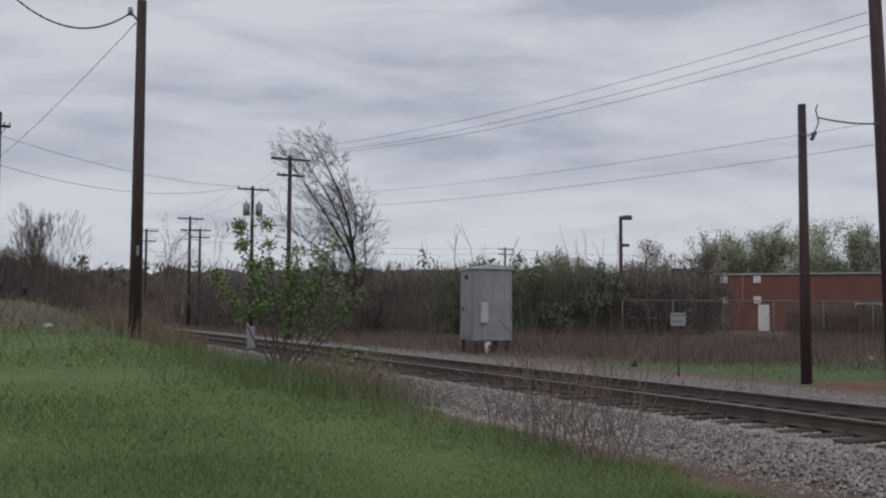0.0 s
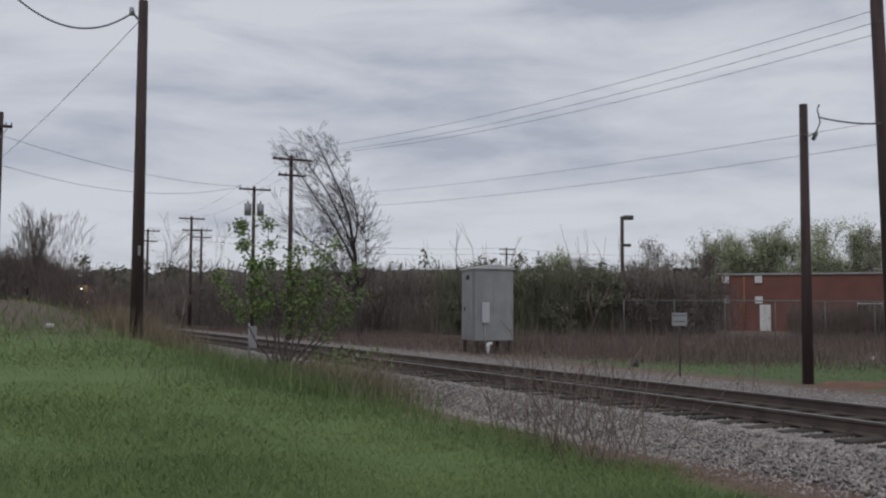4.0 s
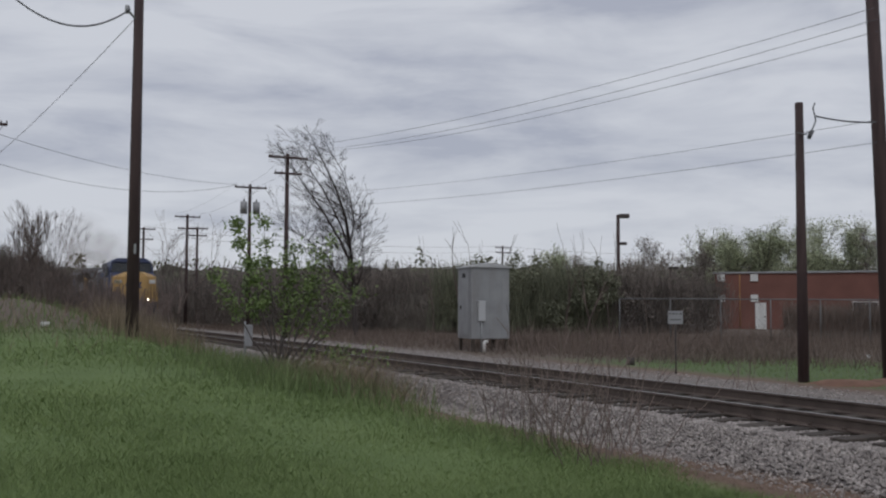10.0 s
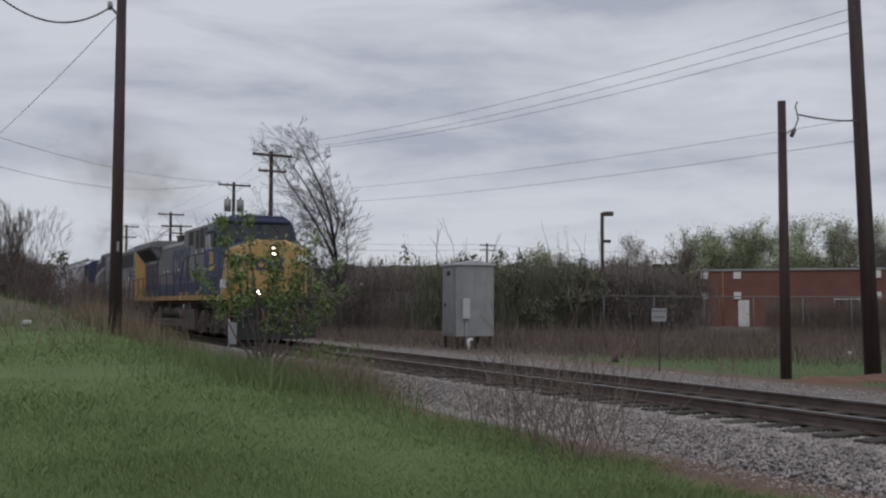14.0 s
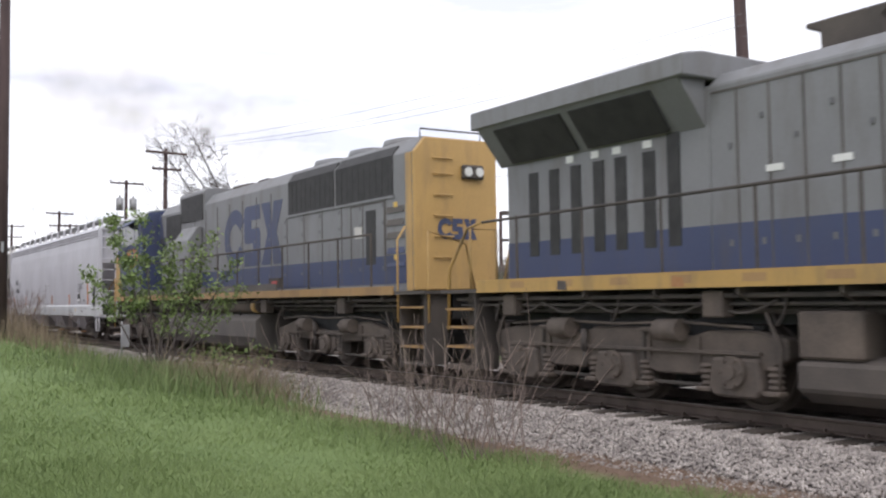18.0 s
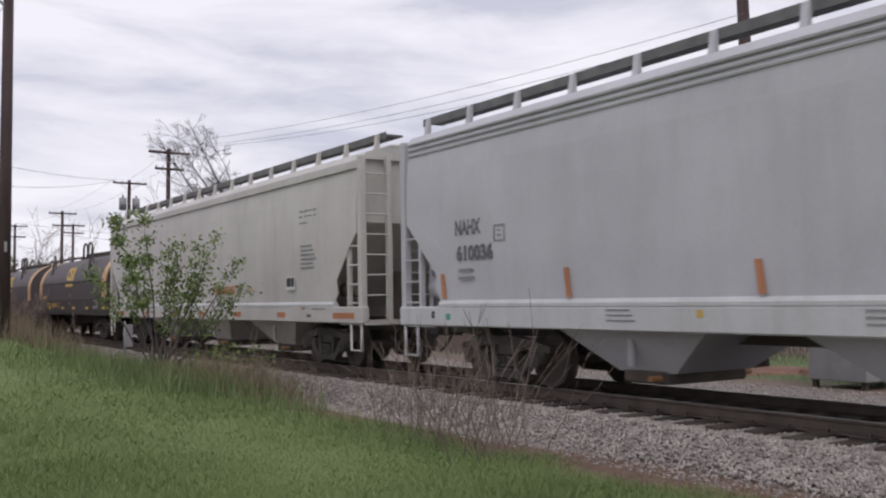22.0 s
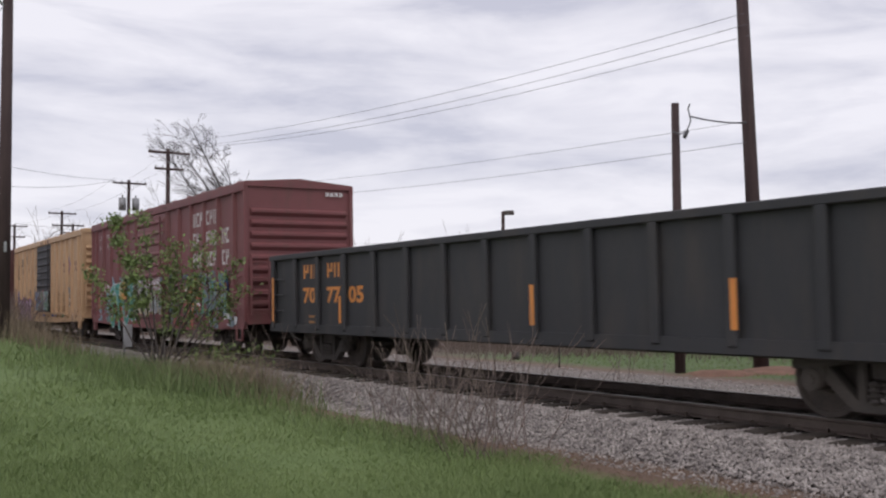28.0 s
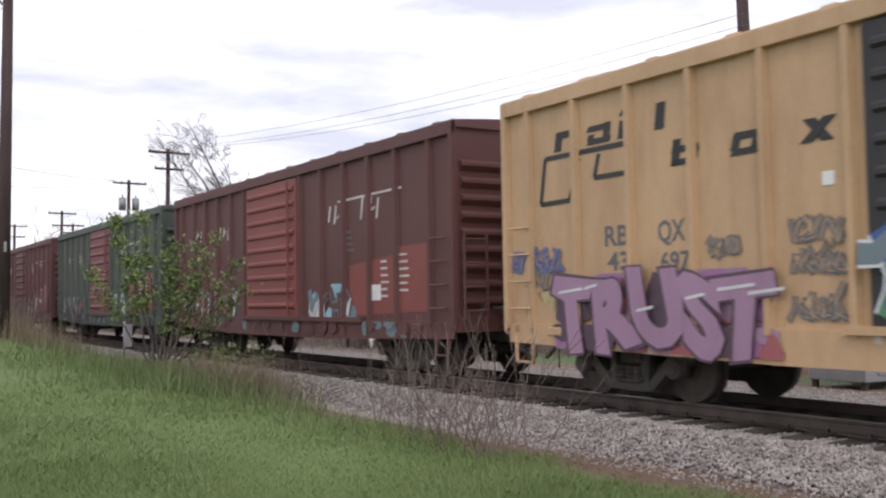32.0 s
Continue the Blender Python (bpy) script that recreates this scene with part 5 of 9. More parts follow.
    for k in (-1, 1):
        handrail(ob, [(k * 1.47, 3.9, 3.35), (k * 1.47, 7.3, 3.30), (k * 1.47, 7.82, 2.70), (k * 1.47, 19.3, 2.62)],
                 [(y, 3.32) for y in (5.3, 6.7)] + [(y, 2.66) for y in (8.12, 9.5, 11.08, 12.6, 13.93, 15.4, 16.9, 18.4)], M["under"], 1.56)
    # below the deck
    part("fuel_tank", Shape().prism([(-1.42, 0.36), (-1.2, 0.22), (1.2, 0.22), (1.42, 0.36), (1.42, 0.66), (1.15, 0.74), (-1.15, 0.74), (-1.42, 0.66)], 7.8, 13.5).bevel(0.03), M["under"], ob, "grimy fuel tank")
    part("battery_box", Shape().box(-1.42, 1.42, 5.7, 7.8, 0.28, 1.15).bevel(0.03), M["truck"], ob, "brown-grey equipment box")
    part("end_box", Shape().box(-1.38, 1.38, 12.7, 13.5, 0.7, 1.22).bevel(0.03), M["truck"], ob)
    for a, b in ((8.0, 9.95), (10.38, 12.4)):
        res = part("air_reservoir", Shape().rod((-1.15, a + 0.08, 1.0), (-1.15, b - 0.08, 1.0), 0.25, 18).rod((-1.15, a, 1.0), (-1.15, a + 0.08, 1.0), 0.17, 18, 0.25).rod((-1.15, b - 0.08, 1.0), (-1.15, b, 1.0), 0.25, 18, 0.17), M["truck"], ob, "horizontal air reservoir")
        for y in (a + 0.3, b - 0.36):
            part("strap", Shape().rod((-1.15, y, 1.0), (-1.15, y + 0.06, 1.0), 0.258, 18).box(-1.28, -1.2, y, y + 0.06, 1.2, 1.5), M["under"], res, "steel hanger strap")
    part("valve_box", Shape().box(-1.44, -1.2, 7.5, 7.78, 1.16, 1.34).bevel(0.02), M["galv"], ob, "pale valve box")
    part("red_valve", Shape().box(-1.44, -1.425, 7.35, 7.5, 0.75, 1.05), M["hose"], ob, "dull red fuel cut-off panel")
    part("red_valve", Shape().rod((-1.4, 8.1, 1.38), (-1.44, 8.1, 1.38), 0.06, 10), M["hose"], ob)
    part("cable_loops", Shape().path([(-1.3, 13.8 + 0.2 * i, 1.35 - 0.16 * abs(math.sin(i * 0.6))) for i in range(28)], 0.02, 5), M["under"], ob)
    loco_truck(ob, 3.0, "ge")
    loco_truck(ob, 16.5, "ge")
    return ob


# ---- second locomotive, running long hood first ----
def second_locomotive():
    U = 22.1
    ob = vehicle("locomotive", "grey and blue diesel locomotive running with its cab trailing", "locomotive", U)
    # Shade under the walkway is put into this near-black colour.
    part("underframe", Shape().box(-0.8, 0.8, -0.9, 20.5, 1.05, 1.5), M["grille"], ob, "underframe darkened as in a shaded recess")
    under_deck(ob, 0.0, 19.8)
    part("deck", Shape().box(-1.5, 1.5, -1.1, 20.7, 1.5, 1.56), M["under"], ob)
    for k in (-1, 1):
        part("side_sill", Shape().box(min(k * 1.50, k * 1.53), max(k * 1.50, k * 1.53), 0.0, 19.6, 1.50, 1.66), M["sill_worn"], ob, "worn ochre side sill")
        part("walkway_skirt", Shape().box(min(k * 1.46, k * 1.495), max(k * 1.46, k * 1.495), 5.4, 18.9, 1.66, 1.82), M["tank_grey"], ob, "dusty grey walkway skirt")
    w = 0.96
    hood = part("long_hood", Shape().prism([(-w, 1.56), (w, 1.56), (w, 4.22), (w - 0.25, 4.52), (0.25 - w, 4.52), (-w, 4.22)], 0.2, 16.0).bevel(0.015), M["loco_grey"], ob, "grey long hood with sloped shoulders")
    part("hood_end", Shape().prism([(-w, 1.58), (w, 1.58), (w, 4.2), (w - 0.25, 4.5), (0.25 - w, 4.5), (-w, 4.2)], 0.12, 0.2).bevel(0.02), M["loco_yellow"], hood, "yellow hood end")
    patch("yellow_edge", [(0.2, 1.58), (0.42, 1.58), (0.42, 4.2), (0.2, 4.2)], -w - 0.001, M["loco_yellow"], hood)
    for z in (2.2, 2.6, 3.0, 3.4, 3.8, 4.1):
        part("grab_iron", Shape().rod((-0.55, 0.08, z), (-0.1, 0.08, z), 0.018, 5), M["loco_yellow"], hood)
    hl = part("headlight_housing", Shape().box(0.1, 0.6, 0.02, 0.12, 3.72, 4.0).bevel(0.03), M["under"], hood)
    for x in (0.22, 0.48):
        part("headlight", Shape().rod((x, 0.02, 3.86), (x, 0.0, 3.86), 0.09, 12), M["white"], hl, "unlit headlight")
    emblem(hood, 0, 0, 0.9, 0.4, 0, M["loco_blue"], "blue painted form")
    for f in hood.children:
        if f.name.startswith("emblem_form"):
            f.matrix_basis = pose(-0.45, 0.113, 2.55, 0, 0, 90)
    part("end_rail", Shape().path([(-0.7, 0.3, 4.5), (-0.7, 0.3, 4.68), (0.7, 0.3, 4.68), (0.7, 0.3, 4.5)], 0.02), M["mark_grey"], hood)
    for a, b in ((0.9, 3.34), (3.46, 5.85)):
        g = part("radiator_grille", Shape().prism([(-w - 0.02, 3.44), (-w - 0.02, 4.22), (-w + 0.13, 4.42), (-w + 0.16, 4.38), (-w + 0.05, 4.2), (-w + 0.05, 3.44)], a, b), M["grille"], hood, "large black radiator grille")
        for q in np.arange(a + 0.15, b, 0.25):
            part("slat", Shape().box(-w - 0.026, -w - 0.018, q, q + 0.025, 3.46, 4.2), M["grille"], g)
        part("grille_frame", Shape().box(-w - 0.028, -w, a - 0.05, b + 0.05, 3.39, 3.44), M["loco_grey"], g)
    for y in (1.8, 3.35, 5.1):
        fan = part("roof_fan", Shape().rod((0, y, 4.5), (0, y, 4.68), 0.62, 22, 0.56), M["loco_grey"], hood, "round roof fan cowl")
        part("fan_guard", Shape().rod((0, y, 4.68), (0, y, 4.72), 0.5, 22, 0.4), M["under"], fan, "dark fan guard")
    for y, z0, z1 in ((2.66, 1.98, 3.36), (1.24, 1.98, 3.36)):
        part("door_joint", Shape().box(-w - 0.0105, -w, y, y + 0.03, z0, z1), M["tank_grey"], hood)
    part("door_joint", Shape().box(-w - 0.0105, -w, 1.27, 2.66, 3.34, 3.365), M["tank_grey"], hood)
    for z in (2.05, 2.3, 2.6, 2.85, 3.1):
        part("end_louvre", Shape().prism([(-w, z), (-w - 0.02, z), (-w, z + 0.12)], 0.5, 1.15), M["tank_grey"] if z > 2.3 else M["loco_blue"], hood, "horizontal louvre")
    for z in (2.18, 3.2):
        part("yellow_tag", Shape().box(-w - 0.012, -w, 0.75, 0.88, z, z + 0.1), M["mark_yellow"], hood, "small yellow tag")
    for y in (8.0, 9.1):
        part("roof_hatch", Shape().box(-0.6, 0.6, y, y + 0.7, 4.5, 4.6).bevel(0.03), M["under"], hood)
    part("exhaust_outlet", Shape().box(-0.3, 0.3, 10.3, 11.3, 4.5, 4.72).bevel(0.03), M["under"], hood, "sooty exhaust stack")
    patch("blue_band", [(0.43, 1.72), (13.8, 1.72), (13.8, 2.27), (0.43, 2.27)], -w - 0.001, M["loco_blue"], hood, label="blue lower band")
    for y in list(np.arange(1.2, 13.4, 0.95)):
        part("hood_door_seam", Shape().box(-w - 0.0095, -w, y, y + 0.024, 1.74, 3.40 if y < 6.2 else 4.05), M["tank_grey"], hood, "dark door joint")
        for z in (2.0, 2.9, 3.25):
            part("latch", Shape().box(-w - 0.014, -w, y + 0.1, y + 0.15, z, z + 0.07), M["mark_grey"], hood)
    g = part("side_grille", Shape().box(-w - 0.012, -w + 0.02, 1.62, 2.02, 2.12, 3.22), M["grille"], hood, "narrow dark door grille")
    part("sticker", Shape().box(-w - 0.012, -w - 0.002, 2.2, 2.52, 2.68, 2.92), M["hop_cream"], hood, "cream notice")
    emblem(ob, 10.15, 2.32, 3.95, 1.55, -w - 0.002, M["loco_blue"], "large blue painted form")
    part("inertial_hatch", Shape().prism([(-w - 0.004, 4.0), (w + 0.004, 4.0), (w + 0.004, 4.62), (w - 0.1, 4.73), (0.1 - w, 4.73), (-w - 0.004, 4.62)], 11.78, 14.05).bevel(0.02), M["loco_grey"], hood, "raised grey filter hatch")
    part("inertial_grille", Shape().box(-w - 0.025, -w + 0.02, 11.9, 13.83, 3.82, 4.56), M["grille"], hood, "black inertial filter grille")
    # Flat near-black plate stands in for the bay's shaded depth.
    part("blower_opening", Shape().box(-w - 0.015, -w + 0.02, 13.9, 15.36, 3.38, 4.14), M["grille"], hood, "near-black plate for a shaded open bay")
    part("blower_duct", Shape().prism([(-0.96, 2.2), (-1.38, 2.2), (-1.40, 3.2), (-1.1, 3.62), (-0.96, 3.62)], 11.97, 13.35).bevel(0.03), M["loco_grey"], hood, "pale grey blower duct")
    part("duct_box", Shape().box(-1.36, -0.96, 11.97, 13.35, 1.95, 2.2), M["walkway"], hood)
    patch("blue_slant", [(16.0, 1.72), (15.0, 1.72), (15.9, 4.2), (16.0, 4.2)], -w - 0.003, M["loco_blue"], hood)
    part("cab_vestibule", Shape().prism([(-0.9, 1.56), (0.9, 1.56), (0.9, 4.2), (0.68, 4.46), (-0.68, 4.46), (-0.9, 4.2)], 16.0, 16.4).bevel(0.02), M["loco_blue"], ob, "blue hood section behind the cab")
    # Door blue darkened to give the recess behind the cab its shade.
    part("vestibule_door", Shape().box(-0.99, -0.96, 15.45, 15.95, 1.7, 3.5).bevel(0.01), M["loco_dark"], ob, "cab door in shade-darkened blue")
    part("door_window", Shape().box(-1.0, -0.988, 15.57, 15.83, 2.9, 3.35), M["glass"], ob)
    part("hatch_window", Shape().box(-0.985, -0.955, 13.95, 14.35, 2.35, 3.05), M["grille"], ob, "dark hatch")
    part("notice", Shape().box(-0.985, -0.955, 13.55, 13.85, 2.7, 3.0), M["white"], ob, "white notice")
    part("relay_box", Shape().box(-1.2, -0.96, 14.5, 15.1, 1.9, 2.9).bevel(0.02), M["loco_grey"], ob, "grey relay cabinet")
    cabp = [(-1.48, 1.56), (1.48, 1.56), (1.48, 4.16), (1.2, 4.38), (0.5, 4.47), (-0.5, 4.47), (-1.2, 4.38), (-1.48, 4.16)]
    cab = part("cab", Shape().prism(cabp, 16.36, 18.7).bevel(0.03), M["loco_blue"], ob, "blue cab with white roof")
    part("cab_roof", Shape().prism([(-1.44, 4.20), (-1.2, 4.395), (-0.5, 4.485), (0.5, 4.485), (1.2, 4.395), (1.44, 4.20), (1.2, 4.43), (0.5, 4.52), (-0.5, 4.52), (-1.2, 4.43)], 16.38, 18.66), M["hop_white"], cab, "white roof sheet")
    win = part("side_window_frame", Shape().box(-1.50, -1.47, 16.6, 18.56, 3.3, 4.14).bevel(0.01), M["loco_blue"], cab)
    for a, b in ((16.67, 17.05), (17.1, 18.1), (18.15, 18.51)):
        part("side_window", Shape().box(-1.507, -1.495, a, b, 3.36, 4.08), M["glass"], win, "dark cab side window")
    part("sunshade", Shape().prism([(-1.46, 4.12), (-1.82, 3.92), (-1.83, 3.95), (-1.46, 4.17)], 17.05, 18.25), M["loco_blue"], cab, "blue window awning")
    part("sill_ledge", Shape().box(-1.53, -1.47, 16.6, 18.5, 3.22, 3.28), M["loco_blue"], cab)
    lettering("unit_number", "4525", 0.62, -1.485, 18.15, 2.80, M["mark_orange"], cab, 0.008, width=1.34, label="orange unit number")
    bolt_mark(cab, 18.05, 2.60, 1.1, -1.486, M["mark_orange"])
    for a in (16.39, 17.18, 17.71):
        v = part("cab_louvre", Shape().box(-1.488, -1.47, a, a + 0.45, 1.75, 2.35), M["loco_blue"], cab)
        for z in np.arange(1.8, 2.32, 0.08):
            part("slat", Shape().prism([(-1.486, z + 0.04), (-1.515, z), (-1.51, z - 0.01), (-1.486, z + 0.02)], a + 0.03, a + 0.42), M["walkway"], v)
    nose = part("nose", Shape().prism([(18.75, 1.56), (19.95, 1.56), (19.85, 3.1), (19.5, 3.42), (18.75, 3.62)], -1.38, 1.38, "x").bevel(0.05), M["loco_blue"], ob, "blue nose with a yellow front")
    patch("yellow_flash", [(19.94, 1.60), (18.95, 1.60), (19.4, 2.6), (19.66, 3.14), (19.85, 3.08)], -1.382, M["loco_yellow"], nose, 0.008)
    part("nose_front", Shape().box(-1.3, 1.3, 19.9, 19.97, 1.6, 3.1), M["loco_yellow"], nose, "yellow nose front")
    part("antenna", Shape().rod((-0.9, 19.1, 3.5), (-0.9, 19.1, 3.95), 0.06, 8), M["under"], nose)
    for k in (-1, 1):
        st = part("step_well", Shape().box(min(k * 1.0, k * 1.45), max(k * 1.0, k * 1.45), 19.7, 20.6, 0.25, 0.3), M["under"], ob)
        for z in (0.55, 0.9, 1.25):
            part("tread", Shape().box(min(k * 1.0, k * 1.45), max(k * 1.0, k * 1.45), 19.7, 20.5, z, z + 0.04), M["truck"], st, "dusty step")
        part("grab_iron", Shape().path([(k * 1.47, 19.7, 0.6), (k * 1.47, 19.7, 2.3), (k * 1.47, 20.6, 1.9)], 0.022), M["sill_yellow"], st, "yellow grab iron")
        st = part("step_well", Shape().box(min(k * 0.98, k * 1.03), max(k * 0.98, k * 1.03), -1.0, -0.1, 0.25, 1.48).box(min(k * 1.03, k * 1.45), max(k * 1.03, k * 1.45), -0.14, -0.1, 0.25, 1.5).box(min(k * 1.03, k * 1.45), max(k * 1.03, k * 1.45), -1.0, -0.96, 0.25, 1.5).box(min(k * 1.03, k * 1.45), max(k * 1.03, k * 1.45), -0.96, -0.14, 0.25, 0.29), M["under"], ob, "dusty step well")
        for z in (0.55, 0.9, 1.25):
            part("tread", Shape().box(min(k * 1.03, k * 1.46), max(k * 1.03, k * 1.46), -0.95, -0.15, z, z + 0.035), M["sill_worn"], st, "ochre-edged step")
        part("grab_iron", Shape().path([(k * 1.47, -0.1, 1.0), (k * 1.47, -0.1, 2.5), (k * 1.3, -0.1, 2.75)], 0.022), M["loco_yellow"], st, "yellow grab iron")
        part("end_handrail", Shape().path([(k * 1.4, -1.05, 1.0), (k * 1.4, -1.05, 2.6), (k * 0.5, -0.9, 2.4), (k * 0.3, -0.9, 1.5)], 0.022), M["loco_yellow"], st)
        handrail(ob, [(k * 1.47, 0.9, 2.66), (k * 1.47, 15.7, 2.66), (k * 1.47, 16.3, 2.72)], [(y, 2.66) for y in (0.9, 2.3, 3.7, 5.1, 6.5, 7.9, 9.3, 10.7, 12.1, 13.5, 15.6)], M["under"], 1.56)
    part("marker_lamp", Shape().box(-1.47, -1.40, 5.3, 5.9, 1.72, 1.95), M["under"], ob)
    part("reflector", Shape().box(-1.48, -1.47, 5.4, 5.7, 1.78, 1.88), M["lamp_red"], ob)
    coupler(ob, -1.0, -0.55)
    coupler(ob, 20.6, 0.5)
    part("fuel_tank", Shape().prism([(-1.40, 0.55), (-1.25, 0.30), (-0.9, 0.2), (0.9, 0.2), (1.25, 0.30), (1.40, 0.55), (1.40, 0.95), (1.2, 1.12), (-1.2, 1.12), (-1.40, 0.95)], 6.9, 13.8).bevel(0.02), M["tank_grey"], ob, "large dusty fuel tank")
    part("air_reservoir", Shape().rod((-1.2, 6.9, 1.30), (-1.2, 11.0, 1.30), 0.17, 14), M["truck"], ob, "long air reservoir")
    part("yellow_cap", Shape().rod((-1.22, 7.0, 1.30), (-1.22, 7.25, 1.30), 0.172, 14), M["sill_yellow"], ob)
    loco_truck(ob, 3.2, "emd")
    loco_truck(ob, 17.0, "emd")
    return ob


# ---- covered hoppers ----
def covered_hopper(u, length, body_paint, label, ribbed):
    ob = vehicle("covered_hopper", label, "hopper car", u)
    L = length
    mat = M[body_paint]
    side = [(0.25, 2.95), (0.25, 4.2), (L - 0.25, 4.2), (L - 0.25, 2.95), (L - 2.9, 1.28), (2.9, 1.28)]
    s = Shape().prism(side, -1.5, 1.5, "x")
    for z in (1.65, 2.1, 2.6, 3.1, 3.6, 3.9):
        bmesh.ops.bisect_plane(s.bm, geom=s.bm.verts[:] + s.bm.edges[:] + s.bm.faces[:], plane_co=(0, 0, z), plane_no=(0, 0, 1))
    for v in s.bm.verts:
        k = 1 - 0.055 * max(0, (v.co.z - 3.1) / 1.1) ** 2 - 0.03 * max(0, (2.4 - v.co.z) / 1.1)
        v.co.x *= k
    body = part("body", s, mat, ob, "smooth rounded steel body")
    wing = [(0.25, 2.97), (0.25, 2.74), (0.60, 2.42), (1.20, 1.80), (1.16, 1.55), (1.38, 1.28), (2.95, 1.28), (1.16, 2.4)]
    for k in (-1, 1):
        for e in (0, 1):
            sheet = Shape().prism([(a if e == 0 else L - a, b) for a, b in wing], min(k * 1.475, k * 1.5015), max(k * 1.475, k * 1.5015), "x")
            for v in sheet.bm.verts:
                v.co.x *= 1 - 0.03 * max(0, (2.4 - v.co.z) / 1.1)
            part("end_sheet", sheet, mat, body, "cut-away side sheet")
    roof = Shape().prism([(-1.42, 4.2), (1.42, 4.2), (1.30, 4.34), (0.7, 4.50), (-0.7, 4.50), (-1.30, 4.34)], 0.15, L - 0.15)
    part("roof", roof, mat, body)
    if ribbed:
        for z in (3.98, 4.08, 4.18):
            part("eave_rib", Shape().rod((-1.455, 0.3, z), (-1.455, L - 0.3, z), 0.03, 6), mat, body)
    else:
        part("eave_rib", Shape().box(-1.5, -1.42, 0.2, L - 0.2, 4.02, 4.16), mat, body)
    for k in (-1, 1):
        part("side_sill", Shape().box(min(k * 1.36, k * 1.52), max(k * 1.36, k * 1.52), 0.0, L, 0.95, 1.28).bevel(0.02), M["hop_white"] if ribbed else mat, ob, "pale side sill")
        part("sill_lip", Shape().prism([(k * 1.52, 1.28), (k * 1.52, 1.33), (k * 1.42, 1.42), (k * 1.36, 1.28)], 1.3, L - 1.3), M["hop_white"], ob)
        wb = part("running_board", Shape().box(min(k * 0.55, k * 0.95), max(k * 0.55, k * 0.95), 0.0, L, 4.66, 4.70), M["walkway"], ob, "steel running board")
        part("edge", Shape().box(min(k * 0.93, k * 0.96), max(k * 0.93, k * 0.96), 0.0, L, 4.60, 4.74), M["walkway"], wb)
        for y in np.linspace(0.25, L - 0.25, 15):
            part("support", Shape().prism([(k * 1.08, 4.36), (k * 1.02, 4.72), (k * 0.97, 4.72), (k * 0.97, 4.36)], y - 0.05, y + 0.05), mat, wb)
    part("hatch_trough", Shape().box(-0.35, 0.35, 0.8, L - 0.8, 4.48, 4.66).bevel(0.03), mat, ob, "long roof hatch")
    for e in (0, 1):
        y = lambda a: a if e == 0 else L - a
        o = 1 if e == 0 else -1
        for k in (-1, 1):
            post = part("end_post", Shape().box(k * 1.44 - 0.06, k * 1.44 + 0.06, min(y(0.05), y(0.2)), max(y(0.05), y(0.2)), 0.95, 4.25), mat, ob, "corner end post")
            part("ladder_rail", Shape().box(k * 1.44 - 0.04, k * 1.44 + 0.04, min(y(0.62), y(0.70)), max(y(0.62), y(0.70)), 0.95, 2.55), mat, post)
            for z in (1.35, 1.72, 2.1, 2.48):
                part("rung", Shape().rod((k * 1.47, y(0.1), z), (k * 1.47, y(0.7), z), 0.018, 5), mat, post)
            part("stirrup", Shape().path([(k * 1.47, y(0.12), 0.95), (k * 1.47, y(0.12), 0.42), (k * 1.47, y(0.55), 0.42), (k * 1.47, y(0.55), 0.95)], 0.03, 6), mat, post, "hanging stirrup step")
        for z in np.arange(1.5, 4.3, 0.4):
            part("end_rung", Shape().rod((-1.4, y(0.06), z), (-0.85, y(0.06), z), 0.018, 5), mat, ob)
        for x in (-0.85, 0.45):
            part("end_stay", Shape().box(x - 0.05, x + 0.05, min(y(0.05), y(0.15)), max(y(0.05), y(0.15)), 0.95, 4.3), mat, ob)
        part("end_platform", Shape().box(-1.45, 1.45, min(y(0), y(1.1)), max(y(0), y(1.1)), 0.92, 1.0), mat, ob, "end platform")
        # On the cream car a darker colour gives the reservoir the opening's shade.
        part("brake_reservoir", Shape().rod((-1.15, y(1.45), 1.62), (-1.15, y(0.75), 1.62), 0.22 if ribbed else 0.15, 14), mat if ribbed else M["truck"], ob, "round brake reservoir")
        part("brake_gear", Shape().box(-0.25, 0.35, min(y(0.5), y(1.1)), max(y(0.5), y(1.1)), 1.0, 2.0).bevel(0.04), M["truck"], ob)
        coupler(ob, y(0.1), -0.72 * o)
        freight_truck(ob, y(2.55))
    n = 3
    span = (L - 6.6) / n
    for i in range(n):
        a = 3.3 + i * span
        s = Shape()
        lo = [(-0.75, a + span / 2 - 0.55), (0.75, a + span / 2 - 0.55), (0.75, a + span / 2 + 0.55), (-0.75, a + span / 2 + 0.55)]
        hi = [(-1.36, a + 0.2), (1.36, a + 0.2), (1.36, a + span - 0.2), (-1.36, a + span - 0.2)]
        vl = [s.bm.verts.new((x, y, 0.36)) for x, y in lo]
        vh = [s.bm.verts.new((x, y, 1.28)) for x, y in hi]
        s.bm.faces.new(vl[::-1])
        s.bm.faces.new(vh)
        for q in range(4):
            s.bm.faces.new((vl[q], vl[(q + 1) % 4], vh[(q + 1) % 4], vh[q]))
        bay = part("discharge_bay", s, mat, ob, "sloped discharge bay")
        for k in (-1, 1):
            part("bay_rib", Shape().prism([(a + span / 2 - 0.05, 1.26), (a + span / 2 + 0.05, 1.26), (a + span / 2 + 0.05, 0.45), (a + span / 2 - 0.05, 0.45)], min(k * 1.0, k * 1.06), max(k * 1.0, k * 1.06), "x"), mat, bay)
        part("outlet_gate", Shape().box(-0.8, 0.8, a + span / 2 - 0.42, a + span / 2 + 0.42, 0.2, 0.38).bevel(0.03), M["truck"], bay, "rusty outlet gate")
